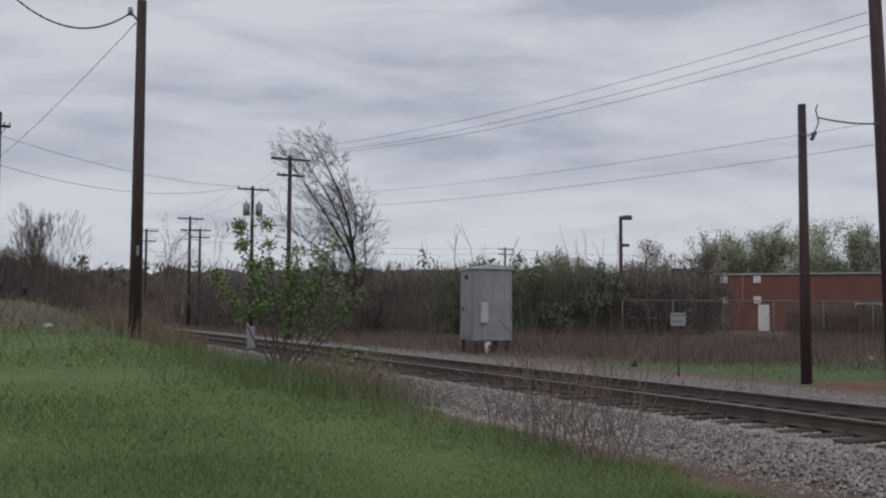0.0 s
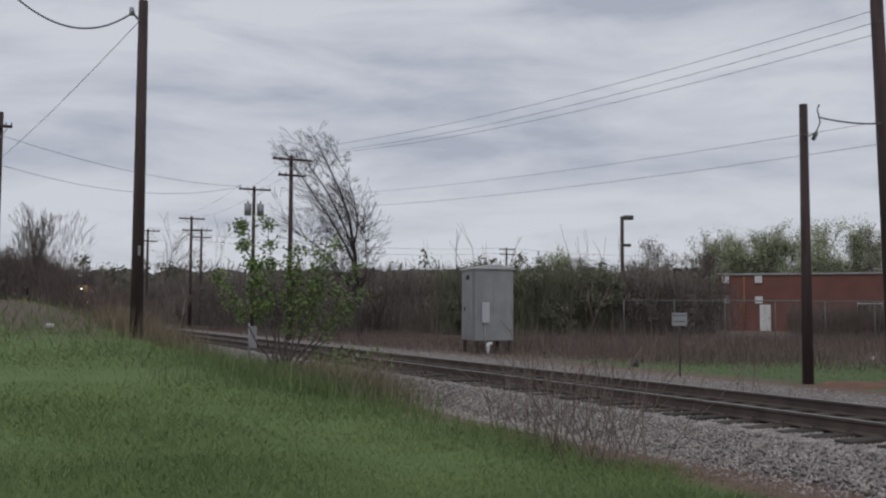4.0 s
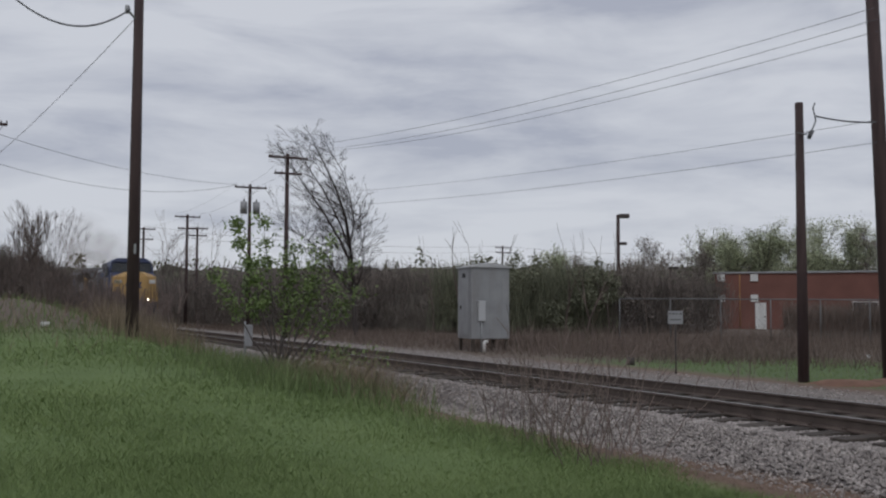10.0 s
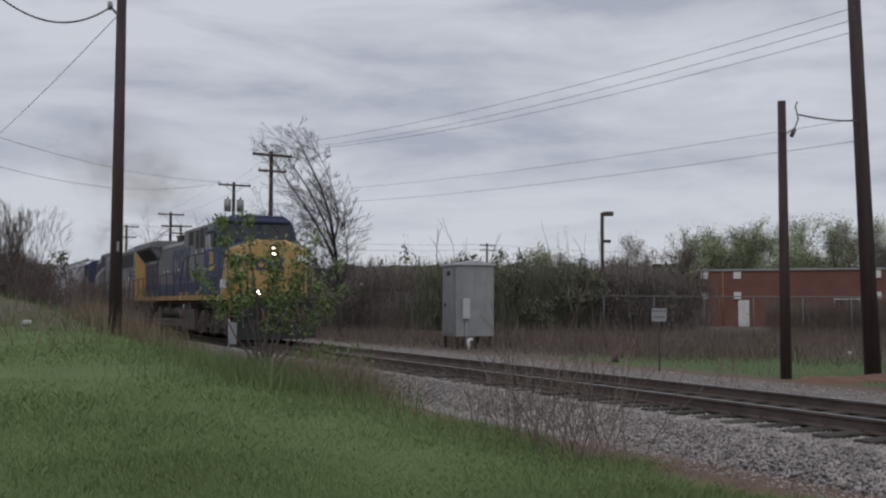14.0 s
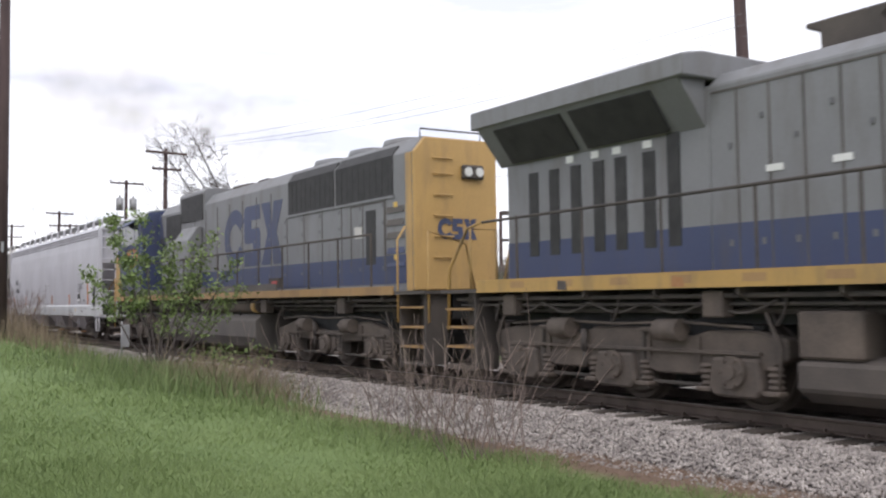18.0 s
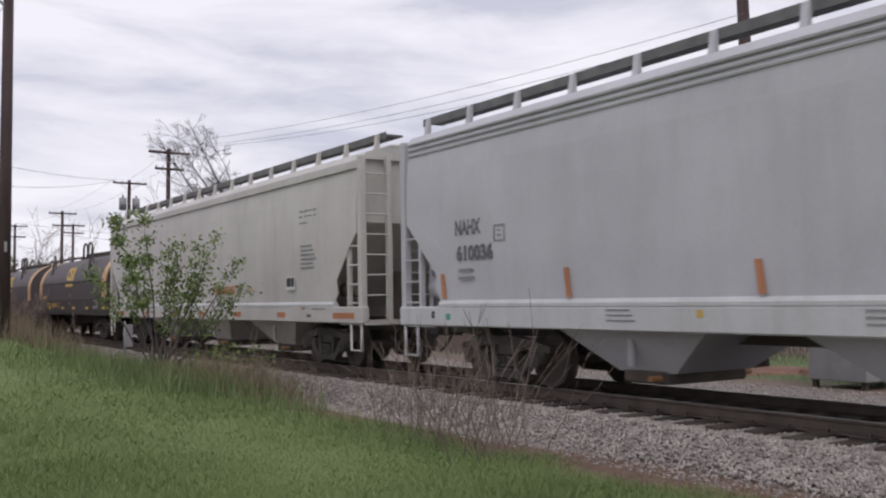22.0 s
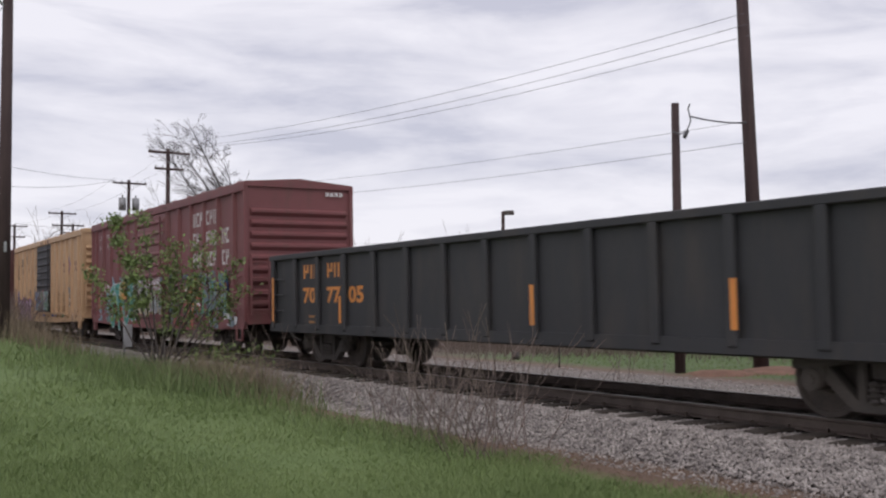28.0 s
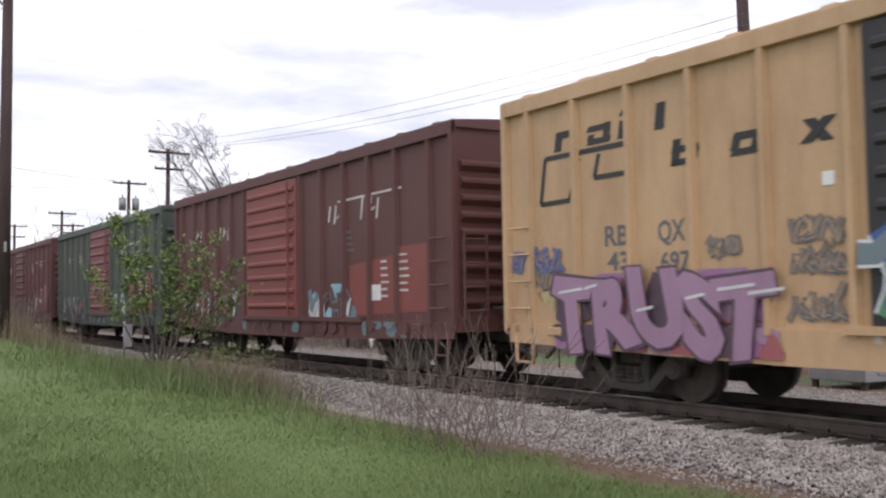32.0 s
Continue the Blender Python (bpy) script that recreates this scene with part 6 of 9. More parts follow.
        part("gate_shaft", Shape().rod((-1.0, a + span / 2 - 0.3, 0.29), (1.0, a + span / 2 - 0.3, 0.29), 0.04, 8), M["rust"], bay, "rusty gate capstan")
    part("centre_sill", Shape().box(-0.2, 0.2, 0.2, L - 0.2, 0.75, 1.05), M["under"], ob)
    return ob


def grey_hopper():
    ob = covered_hopper(43.95, 19.5, "hop_grey", "pale blue-grey covered hopper car with an eave rib", True)
    x = -1.503
    for y, z in ((1.76, 2.31), (5.0, 1.82), (8.45, 1.81), (11.4, 1.81), (14.75, 1.83), (18.0, 1.83)):
        w_ = 0.12 if z > 2 else 0.085
        patch("orange_stripe", [(y, 1.41), (y + w_, 1.41), (y + w_ + 0.05, z), (y + 0.05, z)], x + 0.02, M["stripe_rust"], ob, 0.022, "orange reflective stripe")
    lettering("reporting_mark", "NAHX", 0.33, x, 17.67, 2.46, M["mark_grey"], ob, 0.012, width=0.73)
    lettering("car_number", "610036", 0.33, x, 17.64, 2.04, M["mark_grey"], ob, 0.012, width=1.03)
    bars(ob, M["print_grey"], x, 17.58, 1.9, 0.55, 2, 0.13, 0.05)
    for a, b, c, d in ((16.57, 16.28, 2.30, 2.32), (16.57, 16.28, 2.54, 2.56), (16.57, 16.55, 2.32, 2.54), (16.30, 16.28, 2.32, 2.54), (16.48, 16.38, 2.46, 2.48), (16.48, 16.38, 2.38, 2.40)):
        patch("stencil_frame", [(a, c), (b, c), (b, d), (a, d)], x, M["print_grey"], ob, label="grey stencilled square")
    bars(ob, M["print_grey"], x, 3.52, 2.22, 0.95, 3, 0.075, 0.03)
    bars(ob, M["print_grey"], x, 3.52, 1.995, 0.42, 2, 0.06, 0.025)
    patch("white_plate", [(3.5, 1.86), (3.05, 1.86), (3.05, 1.55), (3.5, 1.55)], x, M["mark_white"], ob)
    patch("black_plate", [(3.47, 1.84), (3.29, 1.84), (3.29, 1.63), (3.47, 1.63)], x - 0.006, M["mark_black"], ob)
    patch("black_plate", [(3.26, 1.84), (3.09, 1.84), (3.09, 1.63), (3.26, 1.63)], x - 0.006, M["mark_black"], ob)
    patch("print_bar", [(3.36, 1.52), (3.18, 1.52), (3.18, 1.48), (3.36, 1.48)], x, M["print_grey"], ob)
    bars(ob, M["print_grey"], x, 2.57, 1.6, 0.48, 2, 0.055, 0.03)
    for y in (10.15, 4.86, 14.0):
        bars(ob, M["print_grey"], -1.521, y, 1.24, 0.6, 3, 0.07, 0.025)
    for y in (7.94, 3.86, 12.4):
        patch("yellow_dot", [(y, 1.14), (y - 0.1, 1.14), (y - 0.1, 1.23), (y, 1.23)], -1.521, M["mark_yellow"], ob, label="yellow inspection dot")
    patch("black_plate", [(2.79, 1.12), (2.55, 1.12), (2.55, 1.17), (2.79, 1.17)], -1.521, M["mark_black"], ob)
    patch("green_dot", [(17.95, 1.06), (17.83, 1.06), (17.83, 1.16), (17.95, 1.16)], -1.521, M["g_teal"], ob, label="green inspection dot")
    patch("black_plate", [(18.4, 1.08), (18.32, 1.08), (18.32, 1.2), (18.4, 1.2)], -1.521, M["mark_black"], ob)
    bars(ob, M["print_grey"], -1.521, 2.2, 1.25, 0.4, 1, 0.07, 0.02)


def cream_hopper():
    ob = covered_hopper(64.9, 19.4, "hop_cream", "off-white covered hopper car with rust stains", False)
    x = -1.503
    lettering("reporting_mark", "CEFX", 0.33, x, 17.05, 2.66, M["mark_grey"], ob, 0.012, width=0.85)
    lettering("car_number", "54092", 0.33, x, 17.01, 2.21, M["mark_grey"], ob, 0.012, width=0.87)
    bars(ob, M["print_grey"], x, 16.9, 1.98, 0.75, 2, 0.14, 0.05)
    for a, b, c, d in ((15.44, 15.15, 2.43, 2.45), (15.44, 15.15, 2.67, 2.69), (15.44, 15.42, 2.45, 2.67), (15.17, 15.15, 2.45, 2.67), (15.33, 15.26, 2.52, 2.60)):
        patch("stencil_frame", [(a, c), (b, c), (b, d), (a, d)], x, M["print_grey"], ob, label="grey stencilled square")
    for z, runs in ((3.38, ((2.93, 0.2), (2.65, 0.18), (2.4, 0.1), (2.2, 0.12))), (3.26, ((2.93, 0.14), (2.65, 0.16), (2.4, 0.1), (2.2, 0.12))), (3.12, ((2.93, 0.38),))):
        for a, w_ in runs:
            patch("print_bar", [(a, z), (a - w_, z), (a - w_, z - 0.03), (a, z - 0.03)], x, M["print_grey"], ob)
    bars(ob, M["print_grey"], x, 2.88, 2.62, 0.78, 6, 0.095, 0.032)
    patch("white_plate", [(3.66, 1.95), (3.2, 1.95), (3.2, 1.66), (3.66, 1.66)], x, M["mark_white"], ob)
    patch("black_plate", [(3.62, 1.93), (3.4, 1.93), (3.4, 1.73), (3.62, 1.73)], x - 0.006, M["mark_black"], ob)
    patch("black_plate", [(3.37, 1.93), (3.23, 1.93), (3.23, 1.73), (3.37, 1.73)], x - 0.006, M["mark_black"], ob)
    for z, a, b in ((1.76, 8.56, 6.56), (1.66, 8.5, 6.9)):
        patch("rust_stain", [(a, z), (b, z + 0.01), (b, z + 0.05), (a, z + 0.04)], x, M["stripe_rust"], ob, 0.003, "faded rust-red stripe")
    patch("rust_stain", [(8.3, 1.6), (6.9, 1.62), (7.0, 1.74), (8.2, 1.75)], x + 0.002, M["rust"], ob, 0.003, "rust stain")
    for y, z in ((5.8, 1.66), (12.85, 1.78)):
        patch("yellow_dot", [(y, z), (y - 0.1, z), (y - 0.1, z + 0.1), (y, z + 0.1)], x, M["mark_yellow"], ob, label="yellow inspection dot")
    for y, w_ in ((1.28, 0.95), (4.15, 0.46), (6.92, 0.49), (9.55, 0.44), (11.98, 0.42), (14.84, 0.44), (18.23, 0.95)):
        patch("reflector", [(y, 1.04), (y - w_, 1.04), (y - w_, 1.16), (y, 1.16)], -1.521, M["stripe_rust"], ob, label="faded orange reflector")
    for y, w_ in ((2.3, 0.9), (17.0, 0.7), (2.15, 0.5)):
        bars(ob, M["print_grey"], -1.521, y, 1.25, w_, 1, 0.07, 0.025)
    patch("black_plate", [(2.55, 1.06), (2.35, 1.06), (2.35, 1.12), (2.55, 1.12)], -1.521, M["mark_grey"], ob)
    for y in (15.6, 2.75, 7.1, 12.3):
        patch("rust_streak", [(y, 1.22), (y - 0.06, 1.21), (y - 0.16, 1.275), (y + 0.1, 1.275)], -1.521, M["rust"], ob, 0.003, "rust streak")


# ---- coil cars ----
def coil_car(u, number_side):
    ob = vehicle("coil_car", "black steel-coil car with ochre-banded arched hood", "coil car", u)
    L = 15.0
    h0, h1 = (0.97, 13.75) if number_side else (1.4, 14.1)
    slip = 0.9 if number_side else 0.4
    deck = part("deck", Shape().box(-1.5, 1.5, 0, L, 0.98, 1.2).bevel(0.02), M["coil_deck"], ob, "black flat deck with a pale edge")
    part("deck_edge", Shape().box(-1.53, -1.5, 0.1, L - 0.1, 1.15, 1.2), M["under"], deck)
    part("centre_sill", Shape().box(-0.35, 0.35, 0.1, L - 0.1, 0.6, 1.0), M["under"], ob)
    part("trough", Shape().box(-1.33, 1.33, h0 - 0.1, h1 + 0.1, 1.2, 1.62), M["coil_deck"], ob, "dark coil trough side")
    HW = 1.29
    arch = [(-HW, 1.62), (HW, 1.62), (HW, 2.2)] + [(HW * math.cos(a), 2.2 + 1.24 * math.sin(a)) for a in np.linspace(0.12, math.pi - 0.12, 30)] + [(-HW, 2.2)]
    hood = part("hood", Shape().prism(arch, h0, h1), M["coil_black"], ob, "arched black hood")
    for y in (h0 - 0.01, h1 - 0.6):
        band = [(x * 1.006, z + 0.012 * (z > 1.7)) for x, z in arch]
        part("ochre_band", Shape().prism(band, y, y + 0.61), M["coil_band"], hood, "ochre painted end band")
    for e, y in ((0, h0 - 0.05), (1, h1)):
        part("end_plate", Shape().prism([(x * 0.985, z - 0.01) for x, z in arch], y, y + 0.05), M["coil_black"], hood, "black hood end")
    part("seam", Shape().box(-1.305, -1.27, h0 + 0.6, h1 - 0.6, 2.34, 2.365), M["coil_deck"], hood)
    for y in np.arange(h0 + 1.2, h1 - 0.6, 1.1):
        part("hood_catch", Shape().box(-1.31, -1.29, y, y + 0.05, 2.28, 2.33), M["coil_deck"], hood)
    part("roof_beam", Shape().box(-0.12, 0.12, h0 + 1.9, h1 - 3.4, 3.42, 3.56), M["under"], hood, "black lifting beam")
    for y in (h0 + 5.45, h0 + 6.35):
        pts = [(-0.5, y, 3.4)] + [(-0.5 + 0.0, y + 0.38 * -math.cos(a) + 0.38, 3.75 + 0.3 * math.sin(a)) for a in np.linspace(0, math.pi, 8)] + [(-0.5, y + 0.76, 3.4)]
        part("lifting_hoop", Shape().path(pts, 0.045, 8), M["under"], hood, "black lifting hoop")
    for y in (h0 + 3.45, h1 - 2.05):
        arm = part("lifting_arm", Shape().rod((-1.14, y, 2.75), (-0.95, y + 0.05, 3.66), 0.045, 6), M["under"], hood, "black lifting arm")
        part("brace", Shape().rod((-1.02, y - 0.45, 3.08), (-1.0, y - 0.02, 3.68), 0.04, 6), M["under"], arm)
        part("link", Shape().rod((-1.12, y + 0.35, 3.40), (-0.05, y - 1.6, 3.56), 0.045, 6), M["under"], arm)
    emblem(hood, h0 + 6.99, 2.42, 1.45, 0.58, 0, M["mark_yellow"], "yellow painted form")
    for f in hood.children:
        if f.name.startswith("emblem_form"):
            f.matrix_basis = Matrix.Translation((-1.274, 0, 2.42)) @ Matrix.Rotation(radians(16), 4, "Y") @ Matrix.Translation((0.0, 0, -2.42))
    patch("yellow_rule", [(h0 + 6.99, 2.17), (h0 + 5.6, 2.17), (h0 + 5.6, 2.29), (h0 + 6.99, 2.29)], -1.292, M["mark_yellow"], hood)
    if number_side:
        for y in (1.35, 4.02, 6.42, 8.55, 11.38, 13.62):
            patch("reflector", [(y, 1.21), (y - (0.95 if y < 2 else 0.45), 1.21), (y - (0.95 if y < 2 else 0.45), 1.31), (y, 1.31)], -1.331, M["mark_yellow"], ob, label="yellow reflector")
        for q in range(4):
            glyph(ob, M["mark_yellow"], -1.333, 11.77 - q * 0.2, 1.30, 0.22, 0.2, "", q + 1)
        lettering("car_number", "496908", 0.29, -1.333, 10.79, 1.28, M["mark_yellow"], ob, 0.004, width=1.15)
        bars(ob, M["rust"], -1.333, 9.45, 1.47, 0.7, 2, 0.13, 0.05)
        patch("yellow_plate", [(12.8, 1.7), (12.22, 1.7), (12.22, 1.82), (12.8, 1.82)], -1.292, M["mark_yellow"], hood, label="yellow plate")
        for y, z, s_ in ((7.25, 1.82, -0.1), (7.08, 1.42, 0.1)):
            patch("yellow_triangle", [(y, z), (y - 0.16, z), (y - 0.08, z + s_)], -1.334 if z < 1.6 else -1.292, M["mark_yellow"], ob, 0.003, "small yellow triangle")
    else:
        for y in (1.9, 6.0, 9.0):
            bars(ob, M["rust"], -1.331, y, 1.5, 0.8, 2, 0.12, 0.05)
        patch("reflector", [(2.3, 1.25), (1.9, 1.25), (1.9, 1.55), (2.3, 1.55)], -1.331, M["mark_orange"], ob, label="orange placard")
    for q in range(4):
        part("mark_block", Shape().box(-0.42 + q * 0.2, -0.27 + q * 0.2, h0 - 0.056, h0 - 0.05, 2.82, 3.0), M["mark_yellow"], hood, "yellow end mark")
    wheel = part("handwheel", Shape(), M["rust"], hood, "rusty handwheel")
    s = Shape()
    pts = [(0.22 * math.cos(a) + 0.05, h0 - 0.14, 2.0 + 0.22 * math.sin(a)) for a in np.linspace(0, math.tau, 17)]
    s.path(pts, 0.03, 6)
    for a in range(6):
        s.rod((0.05, h0 - 0.14, 2.0), (0.22 * math.cos(a) + 0.05, h0 - 0.14, 2.0 + 0.22 * math.sin(a)), 0.02, 5)
    s.rod((0.05, h0 - 0.16, 2.0), (0.05, h0 - 0.05, 2.0), 0.09, 10)
    wheel.data = s.mesh("handwheel", M["rust"])
    vent = part("vent_frame", Shape().box(-1.37, -1.3, 2.95 - slip, 3.55 - slip, 1.24, 1.56), M["galv"], ob, "grey vent frame")
    for q in (2.99, 3.18, 3.37):
        part("vent_slot", Shape().box(-1.376, -1.37, q - slip, q + 0.14 - slip, 1.32, 1.53), M["coil_deck"], vent)
    for y in (0.35, L - 0.35):
        part("end_grab", Shape().path([(-1.45, y, 1.2), (-1.45, y, 1.7), (-0.9, y, 1.7), (-0.9, y, 1.2)], 0.02), M["under"], ob)
    coupler(ob, 0.1, -0.55)
    coupler(ob, L - 0.1, 0.55)
    freight_truck(ob, 2.2)
    freight_truck(ob, L - 2.2)
    return ob


# ---- gondola ----
def gondola():
    U, L = 115.3, 17.4
    ob = vehicle("gondola", "black open gondola car with ribbed steel sides", "gondola", U)
    for k in (-1, 1):
        sd = part("side_wall", Shape().box(min(k * 1.38, k * 1.44), max(k * 1.38, k * 1.44), 0.1, L - 0.1, 0.85, 2.4), M["gondola"], ob, "black ribbed side")
        part("top_chord", Shape().box(min(k * 1.36, k * 1.53), max(k * 1.36, k * 1.53), 0, L, 2.34, 2.46).bevel(0.015), M["gondola"], sd)
        part("bottom_sill", Shape().box(min(k * 1.34, k * 1.5), max(k * 1.34, k * 1.5), 0, L, 0.72, 0.9), M["gondola"], sd)
        for y in [0.1, 1.3] + list(np.linspace(2.45, L - 2.6, 11)) + [L - 1.45, L - 0.25]:
            part("rib", Shape().box(min(k * 1.44, k * 1.53), max(k * 1.44, k * 1.53), y, y + 0.16, 0.8, 2.36).bevel(0.02), M["gondola"], sd, "vertical side rib")
    part("floor", Shape().box(-1.4, 1.4, 0.1, L - 0.1, 0.9, 1.0), M["under"], ob)
    for y in (0.05, L - 0.13):
        e = part("end_wall", Shape().box(-1.44, 1.44, y, y + 0.08, 0.85, 2.42), M["gondola"], ob, "black corrugated end")
        for z in (1.2, 1.6, 2.0):
            part("end_rib", Shape().rod((-1.35, y + (0.0 if y < 1 else 0.08), z), (1.35, y + (0.0 if y < 1 else 0.08), z), 0.07, 8), M["gondola"], e)
    part("centre_sill", Shape().box(-0.3, 0.3, 0, L, 0.6, 0.9), M["under"], ob)
    x = -1.441
    for a in (1.69, 2.04, 2.86, 3.18):
        glyph(ob, M["mark_orange"], x, L - a, 1.89, 0.34, 0.30, "faded orange mark", int(a * 3))
    for k, (s, a) in enumerate((("70", 15.71), ("77", 14.54), ("05", 13.54))):
        lettering("car_number", s, 0.44, x, a, 1.38, M["mark_orange"], ob, 0.014, width=0.64)
    bars(ob, M["rust"], x, L - 2.0, 1.1, 0.5, 2, 0.12, 0.05)
    for y, z0, z1 in ((L - 0.18, 0.95, 1.95), (13.80, 0.95, 1.5), (L - 9.88, 1.0, 1.6), (3.75, 1.0, 1.6)):
        patch("reflector", [(y, z0), (y - 0.1, z0), (y - 0.1, z1), (y, z1)], -1.532, M["mark_orange"], ob, label="orange reflector")
    for y in (0.5, L - 0.5):
        for z in (1.2, 1.55, 1.9):
            part("ladder_rung", Shape().rod((-1.5, y - 0.25, z), (-1.5, y + 0.25, z), 0.018, 5), M["gondola"], ob)
    coupler(ob, 0.1, -0.6)
    coupler(ob, L - 0.1, 0.6)
    freight_truck(ob, 2.1)
    freight_truck(ob, L - 2.1)


# ---- boxcars ----
def boxcar(u, L, body, door_paint, door, label, ribs, roof_paint=None, high=4.42):
    ob = vehicle("boxcar", label, "boxcar", u)
    mat, dm = M[body], M[door_paint]
    rm = M[roof_paint] if roof_paint else mat
    part("body", Shape().box(-1.44, 1.44, 0.06, L - 0.06, 1.0, high - 0.12), mat, ob, "ribbed steel body")
    rf = part("roof", Shape().prism([(-1.5, high - 0.12), (1.5, high - 0.12), (1.5, high), (0, high + 0.12), (-1.5, high)], 0, L), rm, ob, "shallow pitched roof")
    for y in np.linspace(0.6, L - 0.6, 12):
        part("roof_rib", Shape().prism([(-1.44, high), (1.44, high), (1.40, high + 0.06), (0, high + 0.17), (-1.40, high + 0.06)], y, y + 0.18), rm, rf)
    d0, d1 = door
    for k in (-1, 1):
        part("side_sill", Shape().prism([(0.1, 1.02), (L - 0.1, 1.02), (L - 0.1, 0.74), (L - 2.6, 0.68), (d1 + 1.2, 0.62), (d0 - 1.2, 0.62), (2.6, 0.68), (0.1, 0.74)], min(k * 1.40, k * 1.49), max(k * 1.40, k * 1.49), "x"), mat, ob, "deep side sill")
        part("top_chord", Shape().box(min(k * 1.44, k * 1.53), max(k * 1.44, k * 1.53), 0, L, high - 0.24, high - 0.02).bevel(0.01), mat, ob)
        for y in [0.0, 0.72] + list(np.linspace(1.9, d0 - 0.25, ribs - 1)) + list(np.linspace(d1 + 0.12, L - 1.75, ribs - 1)) + [L - 0.7, L - 0.14]:
            part("rib", Shape().prism([(k * 1.44, y), (k * 1.525, y + 0.03), (k * 1.525, y + 0.11), (k * 1.44, y + 0.14)], 0.95, high - 0.22, "z"), mat, ob, "vertical side rib")
        dr = part("door", Shape().box(min(k * 1.44, k * 1.50), max(k * 1.44, k * 1.50), d0, d1, 1.05, high - 0.26).bevel(0.01), dm, ob, "sliding door")
        for z in np.linspace(1.3, high - 0.5, 9):
            part("door_rib", Shape().prism([(k * 1.50, z - 0.06), (k * 1.545, z - 0.02), (k * 1.545, z + 0.03), (k * 1.50, z + 0.07)], d0 + 0.12, d1 - 0.12), dm, dr)
        part("door_bar", Shape().rod((k * 1.56, d0 + 0.35, 1.1), (k * 1.56, d0 + 0.35, high - 0.35), 0.025, 6), dm, dr)
        part("door_track", Shape().box(min(k * 1.45, k * 1.56), max(k * 1.45, k * 1.56), d0 - 3.1, d1 + 0.3, 0.98, 1.07), mat, ob, "lower door track")
        for e in (0, 1):
            y = 0.45 if e == 0 else L - 0.45
            for z in (1.25, 1.65, 2.05, 2.45):
                part("ladder_rung", Shape().rod((k * 1.55, y - 0.25, z), (k * 1.55, y + 0.25, z), 0.018, 5), mat, ob)
            part("stirrup", Shape().path([(k * 1.47, y - 0.2, 0.85), (k * 1.47, y - 0.2, 0.45), (k * 1.47, y + 0.2, 0.45), (k * 1.47, y + 0.2, 0.85)], 0.034, 6), mat, ob)
            part("sill_bracket", Shape().box(min(k * 1.49, k * 1.53), max(k * 1.49, k * 1.53), y - 0.9 if e else y + 0.6, y - 0.6 if e else y + 0.9, 0.86, 0.98).bevel(0.015), mat, ob)
    for e, y in ((-1, 0.06), (1, L - 0.06)):
        for z in np.linspace(1.35, high - 0.75, 9):
            part("end_rib", Shape().prism([(y, z - 0.11), (y + e * 0.09, z - 0.02), (y + e * 0.09, z + 0.03), (y, z + 0.09)], -1.32, 1.32, "x"), mat, ob, "corrugated end rib")
        for k in (-1, 1):
            part("corner_post", Shape().box(k * 1.47 - 0.05, k * 1.47 + 0.05, min(y, y + e * 0.06), max(y, y + e * 0.06), 0.9, high - 0.1), mat, ob)
        part("end_sill", Shape().box(-1.45, 1.45, min(y, y + e * 0.12), max(y, y + e * 0.12), 0.85, 1.1), mat, ob)
        lad = part("end_ladder", Shape().rod((-1.36, y + e * 0.16, 1.05), (-1.36, y + e * 0.16, 2.5), 0.025, 6).rod((-0.9, y + e * 0.16, 1.05), (-0.9, y + e * 0.16, 2.5), 0.025, 6), mat, ob, "end ladder")
        for z in (1.2, 1.6, 2.0, 2.4):
            part("rung", Shape().rod((-1.36, y + e * 0.16, z), (-0.9, y + e * 0.16, z), 0.02, 6), mat, lad)
        plat = part("brake_platform", Shape().box(-0.75, 0.5, min(y + e * 0.1, y + e * 0.42), max(y + e * 0.1, y + e * 0.42), 1.22, 1.27), M["under"], ob, "dark brake platform")
        part("brake_housing", Shape().box(-0.25, 0.1, min(y + e * 0.1, y + e * 0.24), max(y + e * 0.1, y + e * 0.24), 1.85, 2.35).bevel(0.03), mat, plat, "brake gear housing")
        rim = Shape().path([(-0.07 + 0.26 * math.cos(a), y + e * 0.30, 2.12 + 0.26 * math.sin(a)) for a in np.linspace(0, math.tau, 17)], 0.022, 6)
        for a in range(5):
            rim.rod((-0.07, y + e * 0.28, 2.12), (-0.07 + 0.26 * math.cos(a * 1.257), y + e * 0.30, 2.12 + 0.26 * math.sin(a * 1.257)), 0.016, 5)
        part("handwheel", rim.rod((-0.07, y + e * 0.22, 2.12), (-0.07, y + e * 0.31, 2.12), 0.05, 8), M["truck"], plat, "spoked brake handwheel")
        part("brake_rod", Shape().rod((-0.07, y + e * 0.14, 1.0), (-0.07, y + e * 0.14, 1.9), 0.025, 6), M["under"], plat)
        part("platform_bracket", Shape().rod((-0.6, y + e * 0.4, 1.22), (-0.6, y + e * 0.12, 0.95), 0.025, 6), M["under"], plat)
        coupler(ob, y, e * 0.62)
    part("centre_sill", Shape().box(-0.3, 0.3, 0, L, 0.65, 1.0), M["under"], ob)
    part("air_cylinder", Shape().rod((-0.7, L * 0.42, 0.72), (-0.7, L * 0.5, 0.72), 0.17, 12), M["under"], ob)
    freight_truck(ob, 2.25)
    freight_truck(ob, L - 2.25)
    return ob


